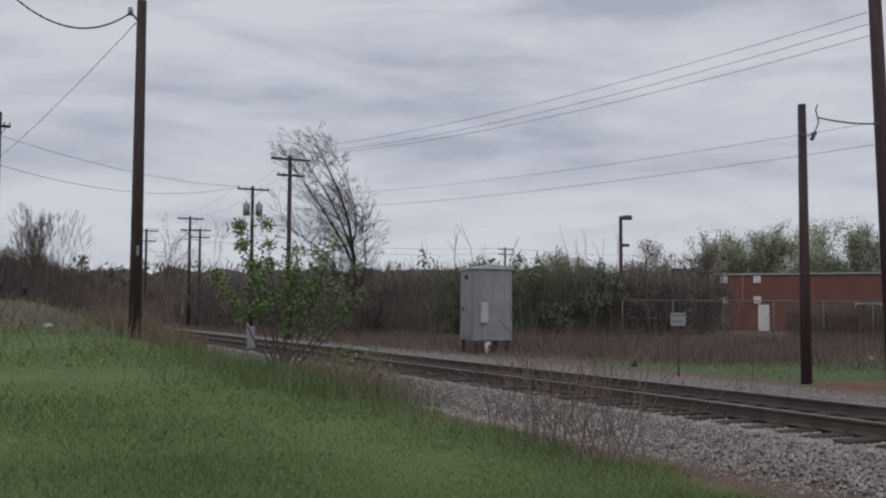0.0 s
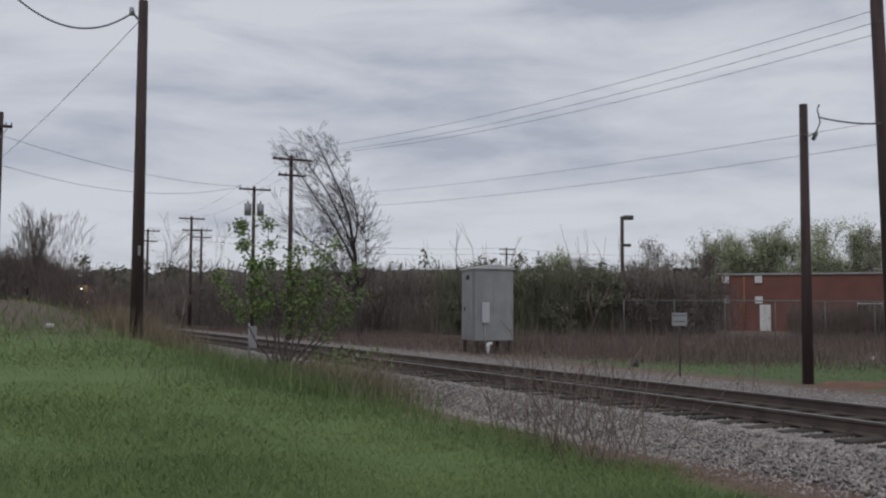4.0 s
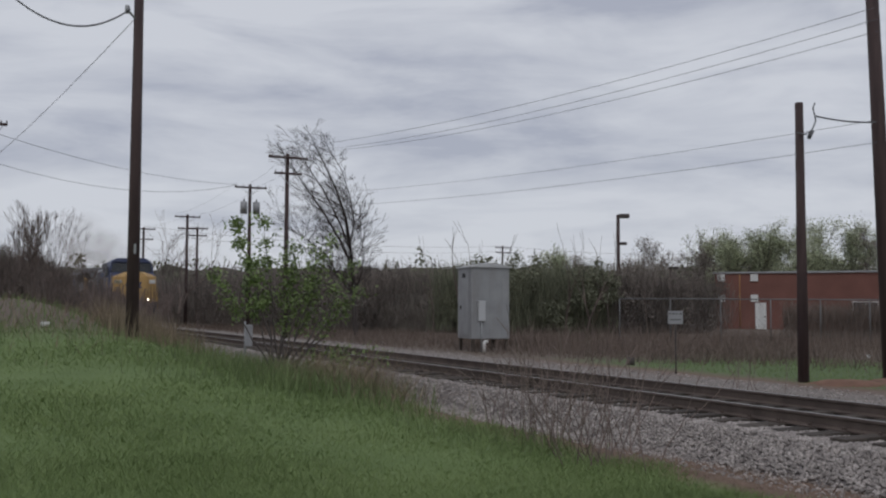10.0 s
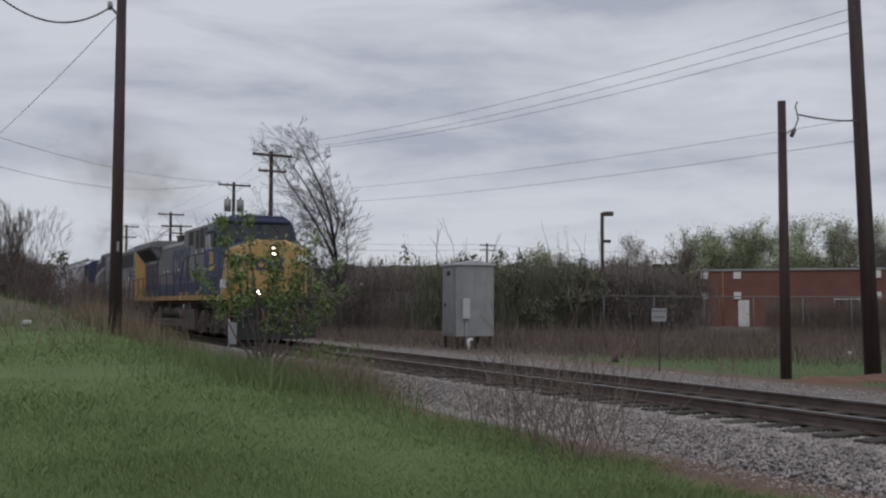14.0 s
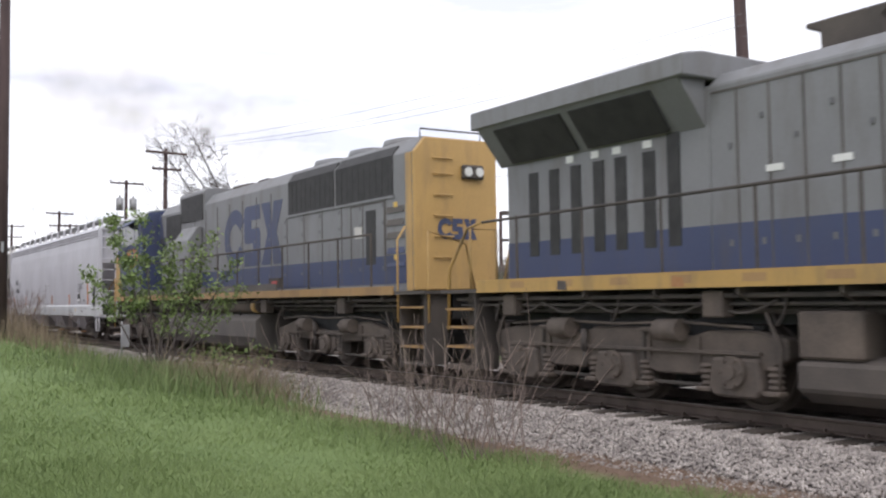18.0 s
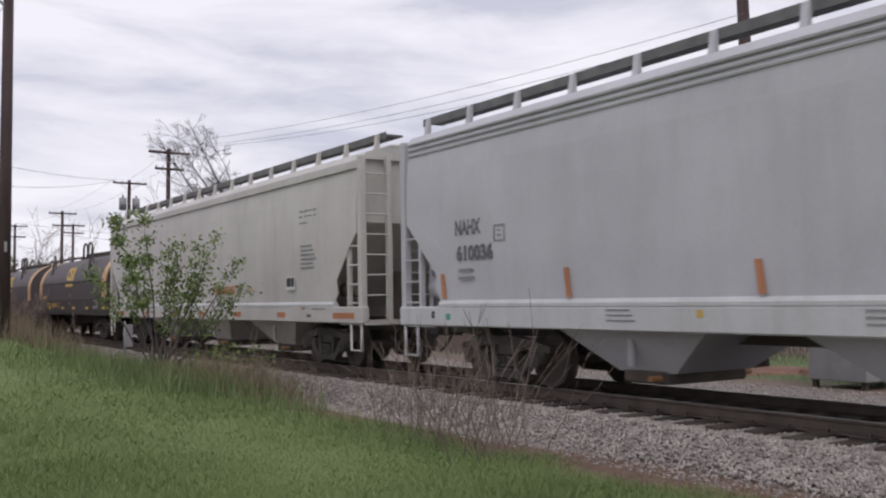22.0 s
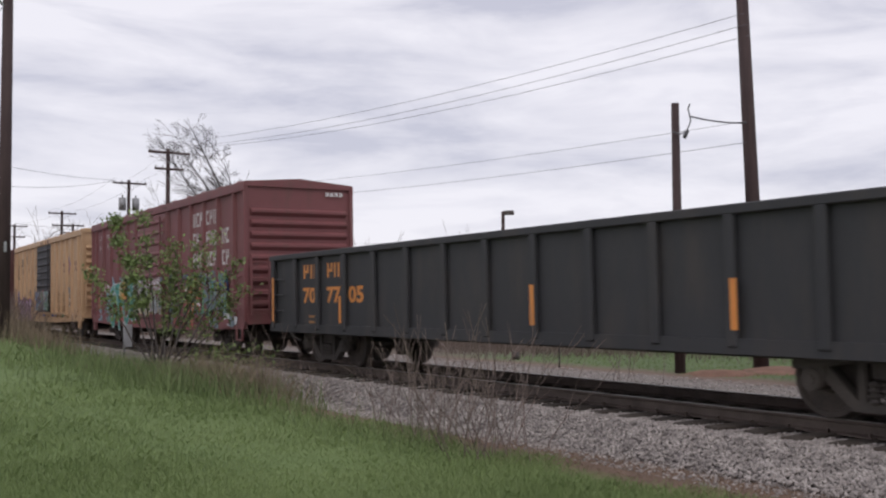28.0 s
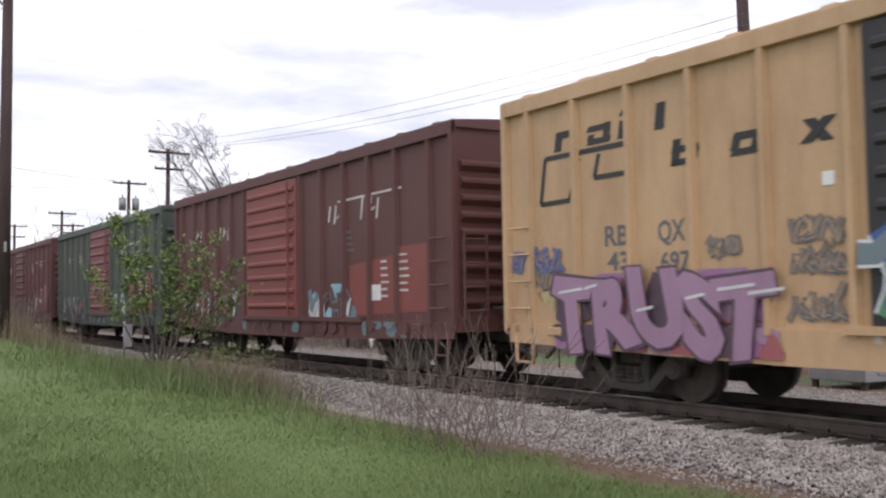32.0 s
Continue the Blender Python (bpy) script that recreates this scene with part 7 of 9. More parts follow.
def blobs(parent, x, y0, y1, z0, z1, colours, n, seed, size=0.5):
    """Overlapping flat spray-paint patches."""
    r = random.Random(seed)
    for i in range(n):
        cy, cz = r.uniform(y1, y0), r.uniform(z0, z1)
        k = r.randint(5, 8)
        ph = r.uniform(0, 6)
        ax, az = size * r.uniform(0.4, 1.0), size * r.uniform(0.5, 1.1)
        pts = [(min(y0, max(y1, cy + ax * r.uniform(0.45, 1.0) * math.cos(ph + j * math.tau / k))), min(z1, max(z0, cz + az * r.uniform(0.45, 1.0) * math.sin(ph + j * math.tau / k)))) for j in range(k)]
        patch("spray_patch", pts, x - 0.0008 * i, M[r.choice(colours)], parent, 0.0006, "spray-painted patch")


def tag_word(parent, word, x, y, z, size, width, fill, outline, low=None, bold=0.07):
    """Fat wavy spray letters with an outline; low gives the lower half a second colour."""
    for o, k, m in ((bold + 0.035, 0, outline), (bold, 1, fill), (bold, 2, low)):
        if not m:
            continue
        ob = lettering("graffiti_outline" if k == 0 else "graffiti_letters", word, size, x - 0.003 * k, y - 0.02 * (k > 0), z, M[m], parent, o, 0.0, width * (1 if k == 0 else 0.98), 0.0015, "graffiti outline" if k == 0 else "graffiti letters")
        if k == 2:
            bm = bmesh.new()
            bm.from_mesh(ob.data)
            bmesh.ops.bisect_plane(bm, geom=bm.verts[:] + bm.edges[:] + bm.faces[:], plane_co=(0, 0, z + size * 0.3), plane_no=(0, 0.15, 1), clear_outer=True)
            bm.to_mesh(ob.data)
            bm.free()
        for v in ob.data.vertices:
            a, b = v.co.y - y, v.co.z - z
            v.co.z += 0.07 * size * math.sin(a * 3.1 / size) + 0.03 * size * math.sin(a * 7)
            v.co.y += 0.06 * size * math.sin(b * 5 / size + a)


def wild(parent, x, y0, y1, z0, z1, fills, outline, seed, cells=5, fat=0.16):
    """Unreadable spray strokes: fat bent ribbons in a row, each with an outline."""
    r = random.Random(seed)
    step = (y0 - y1) / cells
    k = 0
    for c in range(cells):
        for q in range(3):
            a = y0 - step * (c + r.uniform(0.1, 0.9))
            pts = [(a + r.uniform(-0.15, 0.15), z0 + (z1 - z0) * r.uniform(0.0, 0.15)), (a + r.uniform(-0.3, 0.3) * step, (z0 + z1) / 2 + r.uniform(-0.1, 0.1)), (a + r.uniform(-0.5, 0.5) * step, z0 + (z1 - z0) * r.uniform(0.8, 1.0))]
            if q == 2:
                zz = z0 + (z1 - z0) * r.uniform(0.2, 0.8)
                pts = [(a + step * 0.4, zz), (a, zz + r.uniform(-0.15, 0.15)), (a - step * 0.4, zz + r.uniform(-0.1, 0.2))]
            w = fat * r.uniform(0.7, 1.2)
            for half, m, d in ((w / 2 + 0.035, outline, 0.0), (w / 2, r.choice(fills), 0.0012)):
                left, right = [], []
                for i, p in enumerate(pts):
                    t = Vector((pts[min(i + 1, 2)][0] - pts[max(i - 1, 0)][0], pts[min(i + 1, 2)][1] - pts[max(i - 1, 0)][1])).normalized()
                    left.append((p[0] - t.y * half, p[1] + t.x * half))
                    right.append((p[0] + t.y * half, p[1] - t.x * half))
                patch("spray_stroke", left + right[::-1], x - 0.0024 * k * 0.4 - d, M[m], parent, 0.0008, "spray-painted stroke")
            k += 1


def maroon_boxcar():
    ob = boxcar(134.3, 15.9, "maroon", "maroon", (6.55, 9.65), "maroon ribbed boxcar with colourful graffiti", 6)
    x = -1.443
    for r_, row in enumerate(((0.75, 0.62, 0), (0.55, 0.75, 0.55), (0.6, 0.7, 0.6))):
        y = 4.15
        for c, w in enumerate(row):
            if w:
                n = 3 if w > 0.58 and c < 2 else 2
                for q in range(n):
                    a = (4.13, 3.02, 1.78)[c] - q * 0.285
                    glyph(ob, M["name_white"], x, a, 3.52 - 0.565 * r_, 0.28, 0.39, "white painted name block", q + c + r_)
    for q, (one, two) in enumerate((("CUS", "HION"), ("SER", "VICE"))):
        for a, w_, word in ((14.96, 0.74, one), (13.81, 0.79, two)):
            for c_, ch in enumerate(word):
                lettering("service_word", ch, 0.26, x, a - c_ * w_ / (len(word) - 0.55), 3.77 - 0.36 * q, M["name_white"], ob, 0.002, 0.0, 0.05 if ch == "I" else 0.14, 0.003, "faded pale lettering")
    lettering("reporting_mark", "HS", 0.31, x, 14.5, 1.86, M["mark_white"], ob, 0.016, width=0.44)
    lettering("car_number", "3633", 0.31, x, 13.8, 1.86, M["mark_white"], ob, 0.016, width=0.82)
    xs = -1.4905
    blobs(ob, x - 0.004, 14.9, 14.1, 1.03, 1.25, ["g_blue", "g_grey", "g_blue"], 12, 3, 0.2)
    blobs(ob, xs, 14.9, 14.1, 0.78, 1.0, ["g_blue", "g_grey", "g_blue"], 10, 33, 0.2)
    blobs(ob, x - 0.004, 13.8, 13.0, 1.03, 1.8, ["g_blue", "g_grey", "g_blue", "g_teal"], 18, 34, 0.24)
    blobs(ob, xs, 13.8, 12.9, 0.74, 1.0, ["g_grey", "g_blue", "g_teal"], 10, 35, 0.2)
    wild(ob, x - 0.02, 14.7, 14.1, 1.3, 1.72, ["maroon", "g_grey"], "name_white", 71, 3, 0.03)
    blobs(ob, x - 0.004, 13.0, 9.8, 1.03, 1.42, ["g_red", "g_pink", "g_red"], 26, 4, 0.42)
    blobs(ob, xs, 13.0, 9.8, 0.72, 1.0, ["g_red", "g_pink", "g_red"], 22, 36, 0.35)
    blobs(ob, x - 0.03, 13.0, 9.9, 1.4, 1.95, ["g_teal", "g_teal", "g_green"], 24, 37, 0.4)
    blobs(ob, x - 0.052, 12.9, 10.0, 2.05, 2.36, ["g_blue", "g_grey", "g_blue"], 14, 5, 0.2)
    tag_word(ob, "STUE", -1.527, 13.02, 0.74, 2.0, 3.35, "g_teal", "g_white", "g_red", 0.035)
    blobs(ob, -1.534, 11.75, 10.75, 1.55, 2.15, ["g_orange", "g_sand", "g_orange"], 9, 8, 0.34)
    patch("orange_panel", [(15.05, 1.25), (14.95, 1.25), (14.95, 1.98), (15.05, 1.98)], x, M["stripe_rust"], ob, 0.004, "thin orange stripe")
    blobs(ob, -1.548, 9.6, 6.6, 1.06, 1.55, ["g_sand", "g_grey", "g_sand", "maroon", "g_white"], 34, 6, 0.3)
    blobs(ob, -1.578, 9.6, 6.6, 1.55, 2.2, ["maroon", "g_grey", "maroon", "g_white"], 26, 43, 0.26)
    wild(ob, -1.602, 9.6, 6.6, 1.08, 1.6, ["maroon", "g_grey", "g_sand", "g_black"], "g_white", 72, 8, 0.06)
    wild(ob, -1.602, 9.5, 6.7, 1.62, 2.25, ["maroon", "g_black", "maroon"], "g_white", 73, 8, 0.06)
    blobs(ob, x - 0.004, 6.3, 1.2, 1.03, 2.2, ["g_grey", "g_red", "maroon", "g_grey", "g_navy", "maroon", "g_pink"], 60, 9, 0.42)
    blobs(ob, xs, 6.0, 1.6, 0.72, 1.0, ["g_grey", "maroon", "g_red", "box_brown"], 26, 38, 0.35)
    blobs(ob, x - 0.056, 6.2, 5.0, 1.2, 2.3, ["g_grey", "g_teal", "g_grey", "box_brown", "maroon"], 26, 40, 0.24)
    blobs(ob, x - 0.056, 5.0, 3.3, 1.04, 2.1, ["g_red", "g_orange", "g_red", "maroon", "g_pink", "g_grey"], 34, 41, 0.26)
    blobs(ob, x - 0.056, 3.4, 1.2, 1.04, 2.25, ["g_grey", "g_green", "g_grey", "maroon", "g_teal", "box_brown"], 40, 42, 0.28)
    wild(ob, x - 0.092, 6.1, 4.6, 1.2, 2.3, ["g_grey", "maroon"], "box_brown", 74, 4, 0.06)
    wild(ob, x - 0.092, 4.8, 3.1, 1.05, 2.0, ["g_red", "g_orange", "g_white"], "g_red", 75, 4, 0.08)
    wild(ob, x - 0.092, 3.2, 1.1, 1.05, 2.25, ["g_grey", "g_green", "box_brown"], "g_grey", 76, 4, 0.07)
    blobs(ob, x - 0.108, 3.0, 2.3, 1.9, 2.2, ["g_white", "g_grey"], 4, 12, 0.1)
    blobs(ob, xs - 0.02, 2.0, 0.3, 0.76, 1.2, ["g_grey", "g_white", "maroon"], 8, 39, 0.3)
    for q in range(7):
        a = 10.0 - q * 0.62 + 0.2 * math.sin(q * 2.1)
        patch("scrape", [(a, 4.26 + 0.02 * (q % 3)), (a - 0.4, 4.25), (a - 0.45, 4.31), (a - 0.1, 4.33)], -1.531, M[("maroon", "box_brown")[q % 2]], ob, 0.001, "dark scrape on the top chord")
    bars(ob, M["mark_white"], x, 1.9, 1.9, 0.4, 3)
    lettering("end_number", "3633", 0.14, 0.7, 0.0, 4.12, M["mark_white"], ob, 0.004, width=0.5, end=True)


def yellow_boxcar():
    ob = boxcar(151.9, 15.65, "box_yellow", "gondola", (6.2, 9.45), "faded yellow ribbed boxcar with a black door and graffiti", 6, None)
    x = -1.443
    xr = -1.53
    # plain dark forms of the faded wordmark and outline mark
    for y, z, w, h in ((14.45, 3.5, 0.15, 0.27), (14.42, 3.68, 0.40, 0.10), (13.74, 3.5, 0.45, 0.08), (13.74, 3.68, 0.42, 0.08), (13.74, 3.56, 0.12, 0.08), (13.42, 3.5, 0.13, 0.27), (13.12, 3.5, 0.13, 0.24), (13.08, 3.80, 0.13, 0.08),
                       (12.44, 3.52, 0.16, 0.34), (12.17, 3.02, 0.40, 0.08), (12.17, 3.18, 0.42, 0.08), (12.17, 3.02, 0.13, 0.33), (11.86, 3.06, 0.12, 0.16), (11.23, 3.02, 0.42, 0.08), (11.20, 3.20, 0.42, 0.09), (11.23, 3.08, 0.12, 0.14), (10.93, 3.08, 0.12, 0.14)):
        patch("wordmark_bar", [(y, z), (y - w, z), (y - w - 0.05, z + h), (y - 0.05, z + h)], x, M["mark_black"], ob, label="dark wordmark bar")
    for sx in (0, 1):
        a, b = (10.2, 9.9) if sx else (9.94, 10.16)
        patch("wordmark_bar", [(a + 0.06, 3.03), (a - 0.1, 3.03), (b - 0.1, 3.29), (b + 0.06, 3.29)], x - 0.004 * sx, M["mark_black"], ob)
    for q in range(4):
        a = 8.4 - q * 0.47 + 0.2 * math.sin(q * 1.9)
        patch("rust_scar", [(a, 4.20 + 0.03 * (q % 3)), (a - 0.22 - 0.1 * (q % 2), 4.19), (a - 0.34, 4.33 + 0.02 * (q % 2)), (a - 0.06, 4.36)], -1.531, M[("box_brown", "box_sand", "rust")[q % 3]], ob, 0.001, "rust scar on the top chord")
    for q in range(16):
        a = 15.4 - q * 0.97 + 0.3 * math.sin(q * 2.7)
        patch("rust_scar", [(a, 0.90), (a - 0.10 - 0.05 * (q % 3), 0.89), (a - 0.08, 0.99 + 0.02 * (q % 2)), (a - 0.02, 1.0)], -1.491, M[("box_sand", "rust", "hop_cream", "box_brown")[q % 4]], ob, 0.001, "worn sill paint")
    fr = [(13.92, 3.36), (14.13, 2.78), (14.78, 2.77), (14.66, 3.43), (12.87, 3.43), (12.97, 3.04), (13.6, 3.04), (13.5, 3.36)]
    for a, b in zip(fr, fr[1:]):
        d = Vector((b[0] - a[0], b[1] - a[1])).normalized() * 0.035
        nrm = Vector((-d.y, d.x))
        patch("outline_mark", [(a[0] + nrm.x, a[1] + nrm.y), (b[0] + nrm.x, b[1] + nrm.y), (b[0] - nrm.x, b[1] - nrm.y), (a[0] - nrm.x, a[1] - nrm.y)], x, M["mark_black"], ob)
    for y, s in ((13.44, "RB"), (12.43, "QX")):
        lettering("reporting_mark", s, 0.38, x, y, 2.09, M["mark_grey"], ob, 0.008, width=0.46)
    lettering("car_number", "697", 0.34, x, 12.4, 1.72, M["mark_grey"], ob, 0.008, width=0.5)
    lettering("car_number", "43", 0.34, x, 13.37, 1.76, M["mark_grey"], ob, 0.008, width=0.42)
    blobs(ob, x - 0.004, 14.45, 10.5, 1.03, 1.72, ["g_mauve", "g_purple", "g_pink", "g_dusk", "g_mauve"], 44, 21, 0.42)
    blobs(ob, -1.4905, 14.45, 10.5, 0.68, 1.03, ["g_mauve", "g_purple", "g_dusk", "g_pink"], 34, 26, 0.35)
    tag_word(ob, "TRUST", -1.534, 14.4, 0.78, 1.24, 3.9, "g_mauve", "g_dusk", "g_pink", 0.075)
    for q, (a, b, c_) in enumerate(((14.3, 1.45, 0.5), (13.75, 1.5, 0.25), (12.75, 1.2, 0.3), (11.9, 1.35, 0.3), (11.4, 1.45, 0.55), (10.95, 1.4, 0.5))):
        patch("spray_highlight", [(a, b), (a - c_, b + 0.05), (a - c_, b + 0.09), (a, b + 0.04)], -1.542, M["g_white"], ob, 0.001, "white spray highlight")
    wild(ob, x - 0.006, 15.6, 14.3, 1.75, 2.15, ["box_yellow"], "g_navy", 81, 6, 0.012)
    wild(ob, x - 0.006, 10.4, 9.75, 1.95, 2.25, ["box_yellow"], "mark_grey", 82, 5, 0.015)
    wild(ob, x - 0.006, 10.4, 9.75, 1.62, 1.86, ["box_yellow"], "mark_grey", 85, 5, 0.015)
    wild(ob, x - 0.006, 10.4, 9.75, 1.1, 1.4, ["box_yellow"], "mark_grey", 86, 5, 0.015)
    wild(ob, x - 0.006, 11.6, 11.1, 1.86, 2.1, ["box_yellow"], "mark_grey", 87, 4, 0.012)
    wild(ob, x - 0.006, 15.05, 14.6, 1.5, 2.0, ["box_yellow"], "mark_grey", 88, 4, 0.012)
    patch("white_plate", [(10.0, 2.55), (9.85, 2.55), (9.85, 2.7), (10.0, 2.7)], x, M["mark_white"], ob)
    blobs(ob, x - 0.002, 15.2, 14.5, 1.1, 1.5, ["g_sand", "box_yellow", "box_sand"], 5, 25, 0.2)
    blobs(ob, -1.548, 9.3, 6.4, 1.15, 2.0, ["g_navy", "g_white", "g_green", "g_blue", "g_navy"], 26, 22, 0.42)
    wild(ob, -1.572, 9.4, 6.4, 1.15, 2.05, ["g_green", "g_navy", "g_grey", "gondola"], "g_white", 83, 6, 0.2)
    blobs(ob, -1.60, 7.6, 7.3, 1.8, 2.1, ["g_red"], 2, 84, 0.2)
    for z in (2.35, 2.75, 3.1):
        patch("door_plate", [(8.9, z), (8.3, z), (8.3, z + 0.09), (8.9, z + 0.09)], -1.548, M["mark_grey"], ob)
    c = (2.41, 3.03)
    for sx in (1, -1):
        for o, m in ((0.07, "g_navy"), (-0.07, "g_pink")):
            patch("cross_bar", [(c[0] + 0.30, c[1] + sx * 0.30 + o + 0.04), (c[0] + 0.30, c[1] + sx * 0.30 + o - 0.04), (c[0] - 0.30, c[1] - sx * 0.30 + o - 0.04), (c[0] - 0.30, c[1] - sx * 0.30 + o + 0.04)], x - 0.002 * (sx + 2), M[m], ob, 0.003, "faded crossed bars")
    for y, two in ((3.82, ("next", "load")), (1.62, ("any", "road"))):
        for q, word in enumerate(two):
            lettering("slogan", word, 0.30, x, y - 0.05 * q, 3.05 - 0.25 * q, M["box_brown"], ob, 0.0, 0.25, 0.6, 0.003, "worn brown slogan")
    patch("rust_stain", [(4.2, 1.95), (3.98, 1.95), (3.98, 2.4), (4.2, 2.4)], x, M["box_brown"], ob, 0.02, "rust-red primer patch")
    wild(ob, x - 0.004, 5.2, 3.0, 1.45, 1.95, ["box_yellow"], "box_sand", 91, 7, 0.03)
    wild(ob, x - 0.004, 5.1, 3.2, 1.05, 1.4, ["box_yellow"], "box_sand", 92, 7, 0.03)
    wild(ob, x - 0.004, 2.75, 2.1, 1.85, 2.15, ["g_grey"], "g_grey", 93, 3, 0.02)
    for z in (1.3, 1.62):
        patch("white_plate", [(2.55, z), (2.15, z), (2.15, z + 0.26), (2.55, z + 0.26)], x, M["mark_white"], ob)
        patch("black_plate", [(2.5, z + 0.04), (2.2, z + 0.04), (2.2, z + 0.22), (2.5, z + 0.22)], x - 0.006, M["mark_black"], ob)
    for y, m in ((6.0, "g_navy"), (5.2, "g_navy"), (8.0, "g_navy"), (3.9, "g_green")):
        patch("sill_plate", [(y - 1.2, 0.84), (y - 1.45, 0.84), (y - 1.45, 0.97), (y - 1.2, 0.97)], -1.491, M["box_sand"], ob, 0.03, "rusty sill bracket")
        patch("sill_smear", [(y, 0.88), (y - 0.5, 0.88), (y - 0.5, 0.98), (y, 0.98)], -1.491, M[m], ob)


def brown_boxcar(u, seed, body="box_brown", door="door_red", label="dark brown boxcar with a red sliding door", L=15.0):
    ob = boxcar(u, L, body, door, (6.35, 9.3), label, 6)
    x = -1.443
    r = random.Random(seed)
    for y0, n in ((4.9, 3), (3.4, 3), (13.6, 4), (11.4, 3)):
        for q in range(n):
            a = y0 - q * 0.33 + r.uniform(-0.05, 0.05)
            top, low = 3.38 + r.uniform(-0.03, 0.08), 3.06 + r.uniform(-0.1, 0.1)
            patch("worn_letter_bar", [(a, low), (a - 0.07, low), (a - 0.16, top), (a - 0.09, top)], x, M["name_white"], ob, label="worn white script stroke")
            if q % 2:
                patch("worn_letter_bar", [(a, low + 0.05), (a - 0.26, low + 0.12), (a - 0.26, low + 0.17), (a, low + 0.1)], x - 0.001, M["name_white"], ob)
    patch("worn_letter_bar", [(4.4, 3.40), (1.8, 3.44), (1.8, 3.48), (4.4, 3.45)], x, M["name_white"], ob)
    blobs(ob, -1.4905, 14.6, 0.4, 0.72, 1.0, ["g_grey", body, "box_brown", body], 46, seed + 7, 0.3)
    blobs(ob, x - 0.004, 14.6, 10.0, 0.98, 1.7, ["g_grey", "g_white", "g_red", "box_green"], 14, seed, 0.4)
    blobs(ob, x - 0.004, 5.8, 3.6, 0.98, 1.75, ["g_blue", "g_grey", "g_white"], 9, seed + 1, 0.4)
    wild(ob, x - 0.016, 14.4, 10.2, 1.0, 1.75, ["g_grey", "g_white", body, "g_red"], "g_grey", seed + 3, 8, 0.12)
    wild(ob, x - 0.016, 5.8, 3.8, 1.0, 1.7, ["g_white", "g_grey", body], "g_grey", seed + 4, 4, 0.12)
    patch("red_field", [(3.9, 1.1), (0.75, 1.2), (0.75, 2.4), (1.9, 2.38), (2.0, 2.25), (3.9, 2.1)], x, M["door_red"], ob, 0.004, "faded red painted field")
    bars(ob, M["name_white"], x - 0.006, 2.6, 2.15, 0.3, 6, 0.13, 0.04)
    bars(ob, M["name_white"], x - 0.006, 1.9, 2.25, 0.35, 6, 0.13, 0.04)
    patch("white_plate", [(3.1, 1.4), (2.6, 1.4), (2.6, 1.7), (3.1, 1.7)], x - 0.008, M["mark_white"], ob)
    bars(ob, M["mark_grey"], x, 4.2, 2.8, 0.5, 4, 0.12, 0.05)
    return ob


lead_locomotive()
second_locomotive()
grey_hopper()
cream_hopper()
coil_car(84.85, True)
coil_car(99.85, False)
gondola()
maroon_boxcar()
yellow_boxcar()
brown_boxcar(168.95, 31)
brown_boxcar(185.3, 41, "box_green", "maroon", "weathered green boxcar with a brown door and graffiti", 15.2)
brown_boxcar(202.0, 51, "box_brown", "box_brown", "dark brown boxcar with graffiti along the sill")
brown_boxcar(218.6, 61, "maroon", "maroon", "dark maroon boxcar at the end of the visible train")
# ---- plants and loose stone ----
def world_at(az, dist):
    """Ground place at a bearing from the track line and a distance from the eye."""
    return dist * math.sin(radians(az)), dist * math.cos(radians(az))


def strips(base, tip, width, rgn):
    """Slim upright triangles from base points to tips, each turned at random."""
    n = len(base)
    ang = rgn.uniform(0, math.pi, n)
    side = np.stack([np.cos(ang), np.sin(ang), np.zeros(n)], 1) * (width / 2)[:, None]
    v = np.stack([base - side, base + side, tip], 1).reshape(-1, 3)
    return v, np.arange(3 * n).reshape(-1, 3)


def heights(x, y):
    return np.array([ground_z(a, b) + (0.05 * noise.noise((a * 0.6, b * 0.6, 3.0)) if a < 7 and 2 < b < 70 else 0.0) for a, b in zip(x, y)])


def stalks(name, label, category, x, y, low, high, width, lean, material, parent=None):
    n = len(x)
    z = heights(x, y)
    b = np.stack([x, y, z - 0.03], 1)
    h = rng.uniform(low, high, n) if np.isscalar(low) else low
    t = b + np.stack([rng.normal(0, lean, n) * h, rng.normal(0, lean, n) * h, h], 1)
    w = width if not np.isscalar(width) else np.full(n, width)
    v, f = strips(b, t, w * rng.uniform(0.7, 1.3, n), rng)
    return thing(name, label, category, kind="stuff", data=soup(name, v, f, material))


# field grass, thinning where the verge begins
def field_points(n, a0, a1, d0, d1):
    az = np.radians(rng.uniform(a0, a1, n))
    d = 1 / rng.uniform(1 / d1, 1 / d0, n)
    return d * np.sin(az), d * np.cos(az), d


x, y, d = field_points(330000, -1, 62, 6.5, 48)
wob = np.array([noise.noise((a * 0.5, b * 0.9, 9.0)) + 0.5 * noise.noise((a * 1.7, b * 2.3, 4.0)) for a, b in zip(x, y)])
edge = np.interp(y, [5, 6.3, 7.4, 9.2, 13, 30], [7.2, 6.95, 6.4, 6.75, 7.05, 7.1]) + 0.45 * wob + rng.normal(0, 0.16, len(x))
keep = (x < edge) & (y < 27 + rng.normal(0, 2.5, len(x)) + 1.2 * np.sin(x * 1.3))
x, y, d = x[keep], y[keep], d[keep]
patchy = np.array([noise.noise((a * 0.35, b * 0.35, 0.0)) for a, b in zip(x, y)])
hh = rng.uniform(0.055, 0.12, len(x)) * (1 + 0.7 * patchy)
stalks("field_grass", "short fresh green field grass", "grass", x, y, hh, 0, np.maximum(0.008, 0.0012 * d), 0.65, M["grass"])

